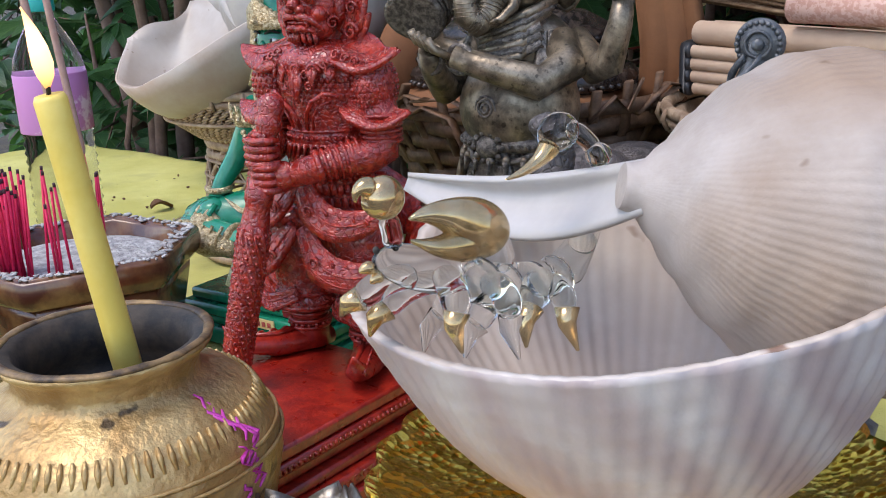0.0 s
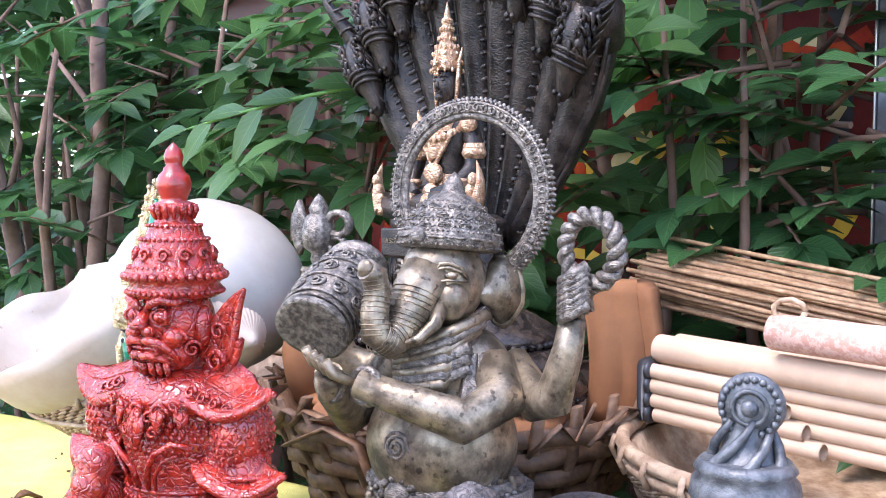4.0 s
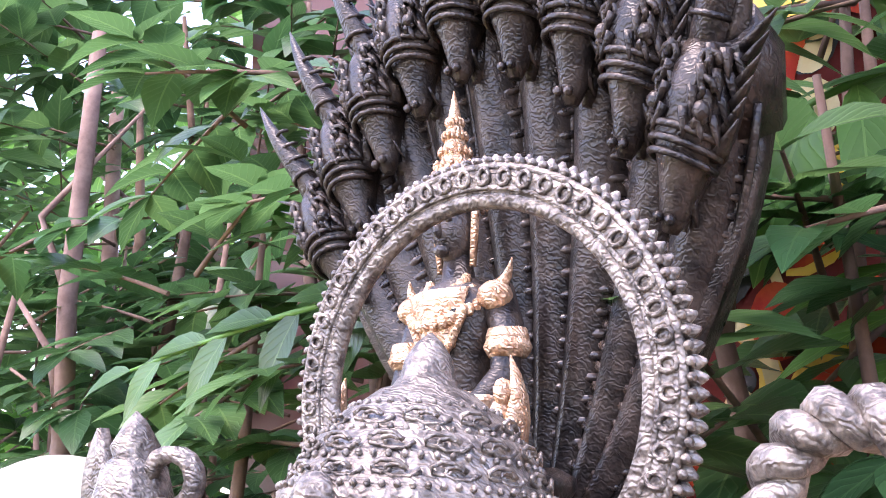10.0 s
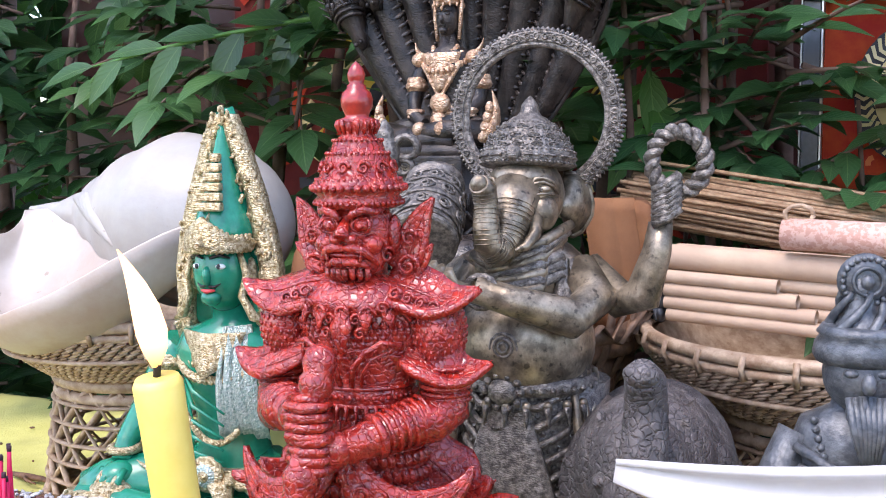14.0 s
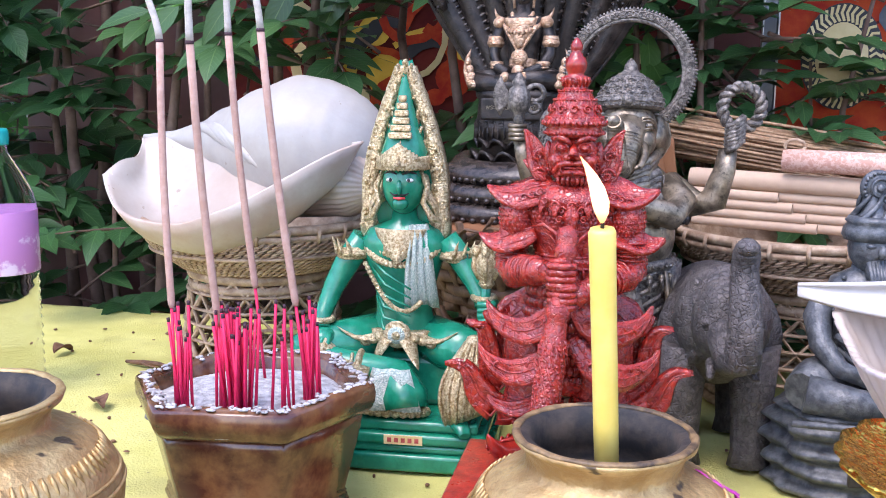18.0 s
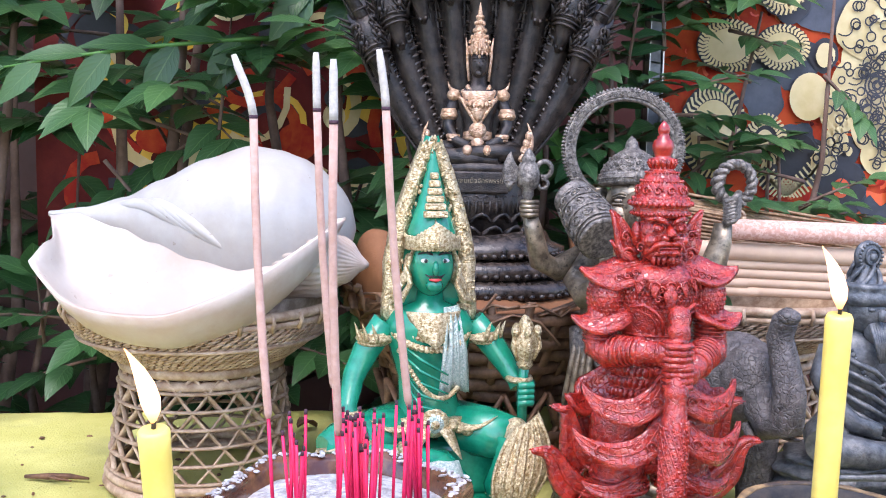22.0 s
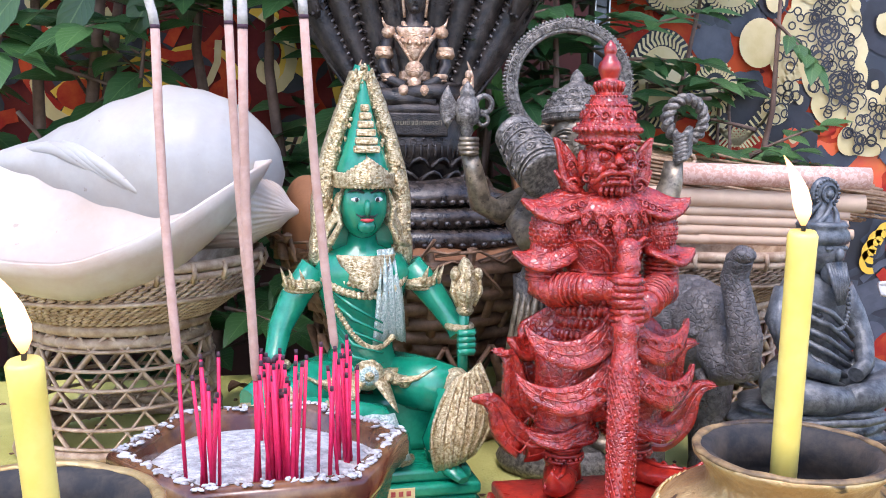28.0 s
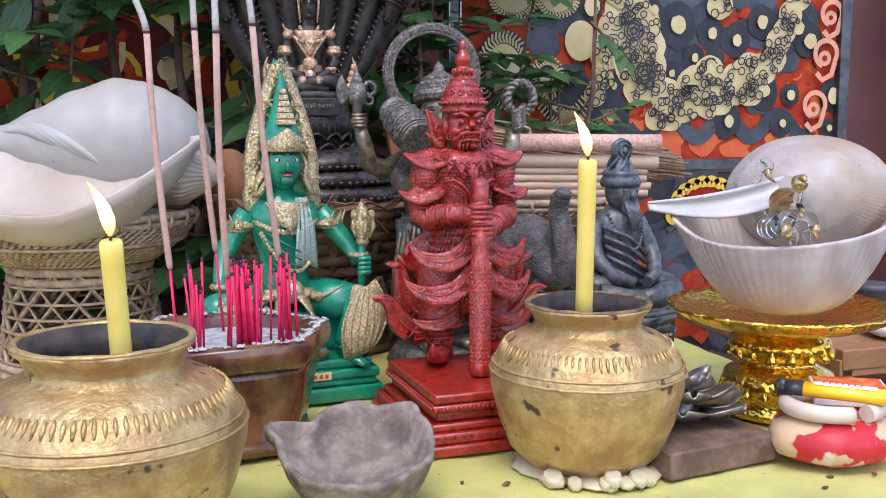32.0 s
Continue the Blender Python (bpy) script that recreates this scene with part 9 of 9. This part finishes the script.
        block(bm, c, d, 0, 0.006)
        part(nm, bm, m, root)


big_painting()


def small_painting(name, label, x0, x1, z0, z1, y, base, seed, cols):
    rr = random.Random(seed)
    root = holder(name, label, "painting")
    bm = fresh()
    block(bm, ((x0 + x1) / 2, y + 0.1, (z0 + z1) / 2), (x1 - x0, 0.2, z1 - z0), 0)
    part("canvas", bm, base, root)
    for ci, col in enumerate(cols):
        for k in range(26):
            bm = fresh()
            X, Z, r = rr.uniform(x0 + 0.4, x1 - 0.4), rr.uniform(z0 + 0.4, z1 - 0.4), rr.uniform(0.12, 0.4)
            if k % 3 == 0:
                disc(bm, X, Z, r, y - 0.012 - 0.004 * ci - 0.0003 * k, 0, 16, rr.uniform(0.7, 1.4))
            else:
                a = rr.uniform(0, TAU)
                stroke(bm, [(min(max(X + 0.2 * i * math.cos(a + 0.25 * i), x0), x1), min(max(Z + 0.2 * i * math.sin(a + 0.25 * i), z0), z1)) for i in range(7)], rr.uniform(0.05, 0.13), y - 0.012 - 0.004 * ci - 0.0003 * k, 0)
            part("painted_shape", bm, col, root)


small_painting("leaf_covered_painting", "red and black painting with yellow flame shapes half hidden by leaves", -7.2, 1.0, 1.4, 8.6, 9.9, P_DARKRED, 3, (P_BLACK, P_YEL, P_BLACK, P_CREAM, P_RED))
small_painting("lower_painting", "dark painting with a yellow petal ring below the large one", 4.6, 9.0, -1.2, 1.95, 6.3, P_BLACK, 8, (P_BLUE, P_RED))
bm = fresh()
for k in range(12):
    a = math.pi * k / 11
    loop_line(bm, 6.35 + 0.62 * math.cos(a), 1.25 + 0.5 * math.sin(a), 0.13, 6.24, 0, 0.045, math.degrees(a) - 110, math.degrees(a) + 110)
disc(bm, 6.35, 1.3, 0.22, 6.238, 0)
thing("yellow_petal_motif", bm, P_YEL, "yellow painted petal ring on the dark canvas", "painting")

PALE = material("pale_blue_canvas", (0.5, 0.58, 0.66), 0.6, 0, (0.72, 0.74, 0.74), 7, 0.1, 100)
bm = fresh()
block(bm, (12.0, 5.2, 1.6), (3.2, 0.15, 5.2), 0, 0.02, rot=(-9, 0, -16))
thing("leaning_canvas", bm, PALE, "pale blue abstract canvas leaning against the wall", "painting")


# ---- glazed display case beside the altar ----
def display_case():
    CASE = material("orange_wood", (0.26, 0.11, 0.045), 0.5, 0, (0.36, 0.17, 0.07), 30, 0.2, 200)
    root = holder("display_case", "low wooden display case with clutter inside", "cabinet")
    root.location = Vector((7.6, 3.0, 0)) * K
    for z in (-3.2, -1.6, -0.15):
        bm = fresh()
        block(bm, (0, 0, z), (5.4, 4.4, 0.14), 0, 0.02)
        part("shelf", bm, CASE, root)
    for sx in (-2.62, 2.62):
        for sy in (-2.1, 2.1):
            bm = fresh()
            block(bm, (sx, sy, -4.7), (0.2, 0.2, 9.4), 0, 0.02)
            part("post", bm, CASE, root)
    for z in (-0.0, -0.75):
        bm = fresh()
        block(bm, (0, -2.14, z), (5.4, 0.16, 0.26), 0, 0.02)
        part("front_rail", bm, CASE, root)
    rr = random.Random(12)
    cols = [material("clutter_grey", (0.4, 0.44, 0.46), 0.5, 0, (0.6, 0.63, 0.64), 10, 0.3, 60), material("clutter_teal", (0.03, 0.3, 0.42), 0.5), material("clutter_white", (0.7, 0.7, 0.68), 0.5), material("clutter_dark", (0.06, 0.06, 0.07), 0.5)]
    for k in range(14):
        bm = fresh()
        w = rr.uniform(0.35, 0.8)
        c = V(7.6 + rr.uniform(-2.2, 2.0), 3.0 + rr.uniform(-1.8, 1.2), 0)
        z = rr.choice((-1.53, -0.08))
        if rr.random() < 0.5:
            ball(bm, (c.x, c.y, z + w * 0.3), (w, w * 0.8, w * 0.32), 0, 14, 8, rot=(0, 0, rr.uniform(0, 180)))
            for v in bm.verts:
                v.co.z += 0.05 * noise.noise(v.co * 4)
            thing("plastic_bag", bm, cols[rr.randrange(3)], "crumpled plastic bag on the display case", "bag", "clutter on the case")
        else:
            lathe(bm, [(w * 0.5, 0), (w * 0.52, 0.05), (w * 0.52, w * 0.9), (w * 0.56, w * 0.92), (w * 0.56, w * 1.05), (w * 0.5, w * 1.08)], (c.x, c.y, z), 20)
            thing("storage_jar", bm, cols[rr.choice((0, 2, 3))], "small lidded storage jar on the display case", "jar", "clutter on the case")


display_case()

# ---- shrubs, saplings and the garden beyond ----
def leaf_material(name, c1, c2, gloss=0.35):
    m = bpy.data.materials.new(name)
    m.use_nodes = True
    nt = m.node_tree
    p = nt.nodes["Principled BSDF"]
    geo = nt.nodes.new("ShaderNodeNewGeometry")
    uv = nt.nodes.new("ShaderNodeTexCoord")
    sep = nt.nodes.new("ShaderNodeSeparateXYZ")
    nt.links.new(uv.outputs["UV"], sep.inputs[0])
    def node(op, a, b=None):
        n = nt.nodes.new("ShaderNodeMath")
        n.operation = op
        for i, q in enumerate((a, b)):
            if q is None:
                continue
            if isinstance(q, (int, float)):
                n.inputs[i].default_value = q
            else:
                nt.links.new(q, n.inputs[i])
        return n.outputs[0]
    u = node("ABSOLUTE", node("SUBTRACT", sep.outputs[0], 0.5))
    vein = node("POWER", node("ABSOLUTE", node("SINE", node("MULTIPLY", node("SUBTRACT", sep.outputs[1], node("MULTIPLY", u, 0.6)), 28.0))), 8.0)
    vein = node("SUBTRACT", 1.0, node("POWER", node("ABSOLUTE", node("COSINE", node("MULTIPLY", node("SUBTRACT", sep.outputs[1], node("MULTIPLY", u, 0.6)), 26.0))), 0.12))
    mid = node("LESS_THAN", u, 0.025)
    fac = node("MINIMUM", node("ADD", node("MULTIPLY", vein, 0.7), mid), 1.0)
    tint = nt.nodes.new("ShaderNodeValToRGB")
    tint.color_ramp.elements[0].color, tint.color_ramp.elements[1].color = (*c1, 1), (*c2, 1)
    oi = nt.nodes.new("ShaderNodeObjectInfo")
    nt.links.new(node("FRACT", node("ADD", geo.outputs["Random Per Island"], oi.outputs["Random"])), tint.inputs["Fac"])
    mx = nt.nodes.new("ShaderNodeMix")
    mx.data_type = "RGBA"
    mx.inputs[7].default_value = (c2[0] * 1.9 + 0.02, c2[1] * 1.5 + 0.02, c2[2] * 1.6 + 0.01, 1)
    nt.links.new(node("MULTIPLY", fac, 0.55), mx.inputs[0])
    nt.links.new(tint.outputs["Color"], mx.inputs[6])
    nt.links.new(mx.outputs[2], p.inputs["Base Color"])
    p.inputs["Roughness"].default_value = gloss
    bp = nt.nodes.new("ShaderNodeBump")
    bp.inputs["Strength"].default_value, bp.inputs["Distance"].default_value = 0.5, 0.002
    nt.links.new(fac, bp.inputs["Height"])
    nt.links.new(bp.outputs["Normal"], p.inputs["Normal"])
    tr = nt.nodes.new("ShaderNodeBsdfTranslucent")
    nt.links.new(mx.outputs[2], tr.inputs["Color"])
    ms = nt.nodes.new("ShaderNodeMixShader")
    ms.inputs[0].default_value = 0.42
    nt.links.new(p.outputs[0], ms.inputs[1])
    nt.links.new(tr.outputs[0], ms.inputs[2])
    nt.links.new(ms.outputs[0], nt.nodes["Material Output"].inputs["Surface"])
    return m


LEAF_MID = leaf_material("leaf_green", (0.04, 0.105, 0.035), (0.085, 0.19, 0.06))
LEAF_DARK = leaf_material("leaf_dark", (0.025, 0.075, 0.026), (0.05, 0.14, 0.045))
LEAF_FRESH = leaf_material("leaf_fresh", (0.08, 0.22, 0.04), (0.14, 0.34, 0.08))
BARK = material("bark", (0.09, 0.05, 0.035), 0.85, 0, (0.18, 0.11, 0.08), 30, 0.8, 90)

STATIONS = ((0.0, 0.02), (0.12, 0.55), (0.32, 0.97), (0.55, 0.92), (0.78, 0.5), (1.0, 0.0))


class Leaves:
    """Gathers many leaf blades into one mesh."""

    def __init__(self):
        self.v, self.f, self.uv = [], [], []

    def add(self, base, d, nrm, L, W, droop=0.25, fold=0.25):
        d = Vector(d).normalized()
        side = d.cross(Vector(nrm))
        if side.length < 1e-4:
            side = d.cross(Vector((0.3, 0.2, 1)))
        side.normalize()
        up = side.cross(d).normalized()
        o = len(self.v)
        for t, w in STATIONS:
            c = Vector(base) + d * (L * t) - up * (droop * L * t * t)
            for s in (-1, 0, 1):
                self.v.append(c + side * (s * w * W / 2) + up * (abs(s) * w * W / 2 * fold))
        for i in range(len(STATIONS) - 1):
            for j in range(2):
                a = o + 3 * i + j
                self.f.append((a, a + 1, a + 4, a + 3))
                t0, t1 = STATIONS[i][0], STATIONS[i + 1][0]
                self.uv += [(0.5 * j, t0), (0.5 * j + 0.5, t0), (0.5 * j + 0.5, t1), (0.5 * j, t1)]

    def mesh(self, name, mat):
        me = bpy.data.meshes.new(name)
        me.from_pydata([tuple(v * K) for v in self.v], [], self.f)
        lay = me.uv_layers.new(name="UVMap")
        lay.data.foreach_set("uv", [c for q in self.uv for c in q])
        me.polygons.foreach_set("use_smooth", [True] * len(me.polygons))
        me.materials.append(mat)
        return me


def spray(lv, bm, rr, base, d, n, L, leaf, w=0.5, opposite=True):
    """A twig with leaves along both sides and one at its end."""
    d = Vector(d).normalized()
    pts = [Vector(base) + d * (L * i / 5) + V(0, 0, -0.08 * L * (i / 5) ** 2) for i in range(6)]
    tube(bm, pts, [0.03 * (1 - 0.12 * i) for i in range(6)], 5)
    side = d.cross(V(0, 0, 1))
    side = side.normalized() if side.length > 1e-3 else V(1, 0, 0)
    for i in range(n):
        t = 0.2 + 0.8 * (i + 1) / n
        p = Vector(base) + d * (L * t) + V(0, 0, -0.08 * L * t * t)
        for s in ((-1, 1) if opposite else ((-1, 1)[i % 2],)):
            dd = d * 0.55 + side * s * 0.85 + V(rr.uniform(-0.2, 0.2), rr.uniform(-0.2, 0.2), rr.uniform(-0.25, 0.15))
            nn = V(rr.uniform(-0.3, 0.3), rr.uniform(-0.75, 0.0), 1)
            lv.add(p, dd, nn, leaf * rr.uniform(0.75, 1.1), leaf * w * rr.uniform(0.85, 1.1), rr.uniform(0.1, 0.4), rr.uniform(0.1, 0.35))
    lv.add(pts[-1], d + V(0, 0, -0.2), V(0, -0.4, 1), leaf * 1.05, leaf * w, 0.2, 0.2)


def shrub(name, label, seed, box, n_spray, leaf, mat, stems=8, opposite=True, root_z=-9.4, w=0.5, per=4, cat="shrub"):
    rr = random.Random(seed)
    root = holder(name, label, cat, "garden shrubs")
    lv, bm = Leaves(), fresh()
    (x0, x1), (y0, y1), (z0, z1) = box
    feet = []
    for k in range(stems):
        x, y = x0 + (x1 - x0) * (k + 0.5) / stems + rr.uniform(-0.4, 0.4), rr.uniform(y0, y1)
        top = V(x + rr.uniform(-1, 1), y, z1 - rr.uniform(0, 0.3) * (z1 - z0))
        bs = fresh()
        pts = [V(x, y, root_z).lerp(top, q) + V(rr.uniform(-0.25, 0.25), rr.uniform(-0.25, 0.25), 0) for q in (0, 0.25, 0.5, 0.7, 0.85, 1)]
        r = 0.13 * leaf / 0.6
        tube(bs, pts, [r, r * 0.9, r * 0.75, r * 0.6, r * 0.4, r * 0.2], 7)
        part("stem", bs, BARK, root)
        feet.append(pts)
    for _ in range(n_spray):
        pts = rr.choice(feet)
        p = V(rr.uniform(x0, x1), rr.uniform(y0, y1), rr.uniform(z0, z1))
        d = V(rr.uniform(-1, 1), rr.uniform(-1.0, 0.3), rr.uniform(-0.4, 0.5))
        spray(lv, bm, rr, p, d, per, leaf * rr.uniform(1.6, 2.6), leaf, w, opposite)
    tagged(part("twig_mass", bm, BARK, root), kind="stuff")
    ob = new("foliage", lv.mesh("foliage", mat))
    ob.parent = root
    tagged(ob, "many leaves", kind="stuff")


shrub("shrub", "green broad-leaved shrub behind the altar", 1, ((-6.2, 1.6), (5.8, 8.6), (1.6, 7.4)), 104, 0.75, LEAF_MID, 9)
shrub("shrub", "dark green shrub beyond the end of the altar", 2, ((-16, -7), (6.0, 10.5), (-2.0, 7.0)), 62, 0.8, LEAF_DARK, 10)
shrub("shrub", "light green climbing sprays before the large painting", 3, ((2.3, 4.0), (5.5, 6.15), (2.3, 3.9)), 13, 0.42, LEAF_MID, 3)
shrub("shrub", "low dark shrub under the table's back edge", 4, ((-12, 4), (6.4, 8.0), (-2.5, 1.8)), 130, 0.7, LEAF_DARK, 8)
shrub("tree", "slender garden tree with bright green leaves", 5, ((-32, -13), (9, 26), (-2, 16)), 420, 1.3, LEAF_MID, 9, cat="tree")
shrub("tree", "leafy garden tree in the distance", 6, ((-60, -20), (14, 50), (-4, 26)), 420, 2.4, LEAF_FRESH, 10, cat="tree")
shrub("tree", "dense dark hedge tree closing the garden", 7, ((-14, 2), (10.6, 12.0), (-6, 12)), 190, 0.95, LEAF_DARK, 8, cat="tree")


shrub("shrub", "green climber hanging before the large painting's edge", 9, ((0.5, 1.85), (5.4, 6.1), (1.9, 6.4)), 46, 0.52, LEAF_DARK, 3)
shrub("shrub", "few leafy tips hanging over the painting", 14, ((2.4, 4.2), (5.7, 6.1), (4.3, 5.6)), 5, 0.42, LEAF_MID, 2)


shrub("shrub", "leafy green sprays beside the serpent hood", 12, ((0.5, 2.4), (6.3, 7.6), (3.0, 6.4)), 14, 0.62, LEAF_MID, 3)


def near_branch(label, base, d, leaves, mat):
    """A twig close to the statues with every blade its own piece. leaves: (t along, side, length, width)."""
    root = holder("leafy_branch", label, "branch", "branches near the statues")
    base, d = Vector(base), Vector(d)
    bm = fresh()
    tube(bm, [base + d * q + V(0, 0, -0.25 * q * q) for q in (0, 0.25, 0.5, 0.75, 1)], [0.035, 0.032, 0.028, 0.022, 0.014], 6)
    part("twig", bm, LEAF_FRESH, root)
    for t, dd, nn, L, W in leaves:
        lv = Leaves()
        lv.add(base + d * t + V(0, 0, -0.25 * t * t), dd, nn, L, W, 0.25, 0.2)
        ob = new("leaf", lv.mesh("leaf", mat))
        ob.parent = root


near_branch("twig with large pale green veined leaves beside the serpent hood", (0.9, 6.2, 5.5), (-1.3, -0.3, -0.1),
            [(1.0, (-0.6, -0.2, -1.0), (0.3, -1, 0.2), 1.2, 0.55), (0.8, (-0.35, -0.2, -1), (0.4, -1, 0.1), 1.05, 0.52), (0.95, (-0.9, -0.2, 0.15), (0.1, -1, 0.6), 0.95, 0.5), (0.6, (0.1, -0.2, -1), (0.6, -1, 0.1), 0.9, 0.3), (0.4, (0.3, -0.2, 0.9), (0, -1, 0.3), 1.0, 0.5)], LEAF_FRESH)
near_branch("young shoot with fresh light green leaves", (0.3, 6.1, 3.2), (-0.1, -0.1, 1.7),
            [(0.75, (0.75, -0.2, -0.45), (0.2, -0.9, 0.8), 0.6, 0.24), (0.72, (-1, -0.2, -0.15), (0, -0.8, 1), 0.7, 0.2), (0.5, (0.2, -0.2, -1), (0.6, -1, 0.2), 0.85, 0.3), (0.55, (-1, -0.2, -0.25), (0, -0.8, 1), 0.85, 0.24), (0.4, (-0.9, -0.2, -0.6), (0.1, -0.9, 0.9), 0.7, 0.24), (0.3, (0.6, -0.3, -0.9), (0.4, -1, 0.4), 1.0, 0.36), (0.98, (-0.9, -0.2, 0.2), (0, -0.8, 1), 0.5, 0.16), (0.2, (-0.6, -0.2, -0.9), (0, -1, 0.5), 0.9, 0.34)], LEAF_FRESH)
near_branch("long twig with pairs of pointed leaves beside the black hood", (-3.0, 6.2, 4.75), (-3.4, -0.5, -0.25),
            [(0.2, (-0.5, -0.3, -0.9), (0.2, -1, 0.5), 0.85, 0.4), (0.25, (-0.9, -0.2, 0.2), (0, -0.9, 0.9), 0.8, 0.32), (0.42, (-0.5, -0.3, -0.9), (0.2, -1, 0.4), 0.9, 0.36), (0.5, (-1, -0.2, 0.12), (0, -0.9, 0.8), 0.9, 0.3), (0.65, (-0.6, -0.3, -0.8), (0.2, -1, 0.4), 0.85, 0.34), (0.72, (-1, -0.2, 0.05), (0, -0.9, 0.8), 0.85, 0.28), (0.88, (-0.7, -0.3, -0.7), (0.2, -1, 0.4), 0.75, 0.3), (1.0, (-1, -0.2, -0.15), (0, -0.9, 0.8), 0.85, 0.3)], LEAF_MID)
near_branch("twig with round leaves over the altar", (-1.9, 6.0, 5.2), (-1.2, -0.5, 0.3),
            [(0.3, (-0.4, -0.3, -1), (0.2, -1, 0.3), 0.8, 0.5), (0.5, (-0.9, -0.2, 0.4), (0, -1, 0.5), 0.75, 0.46), (0.75, (-0.6, -0.3, -0.8), (0.2, -1, 0.3), 0.8, 0.46), (1.0, (-1, -0.2, -0.1), (0, -1, 0.6), 0.8, 0.44)], LEAF_MID)


def tree_trunk(foot, lean, r, label):
    bm = fresh()
    foot, top = Vector(foot), Vector(lean)
    rr = random.Random(int(r * 1000))
    pts = [foot.lerp(top, i / 10) + V(rr.uniform(-0.12, 0.12), rr.uniform(-0.1, 0.1), 0) for i in range(11)]
    tube(bm, pts, [r * (1.2 - 0.06 * i) for i in range(11)], 10)
    root = holder("bare_tree", label, "tree", "slender trunks in the garden")
    part("trunk", bm, BARK_RED, root)
    bm = fresh()
    for i in (5, 7, 8):
        q = pts[i]
        tube(bm, [q, q + V(rr.uniform(-1, 1), rr.uniform(-0.5, 0.5), 1.2), q + V(rr.uniform(-2, 2), rr.uniform(-1, 1), 2.6)], [r * 0.4, r * 0.3, r * 0.12], 6)
    part("limb", bm, BARK_RED, root)


BARK_RED = material("reddish_bark", (0.12, 0.07, 0.055), 0.85, 0, (0.24, 0.155, 0.125), 20, 0.8, 60)
tree_trunk((-11.6, 8.6, -9.5), (-15.6, 7.6, 8.6), 0.2, "slender leaning trunk with pinkish bark")
tree_trunk((-11.6, 7.2, -9.5), (-10.5, 7.6, 9.5), 0.18, "upright slender brown trunk among the shrubs")
tree_trunk((-16.2, 12.4, -9.5), (-14.8, 13.2, 11.0), 0.22, "tall slender trunk further back in the garden")
tree_trunk((-20.5, 14.0, -9.5), (-22.5, 15.0, 14.0), 0.3, "stouter trunk in the dim garden")
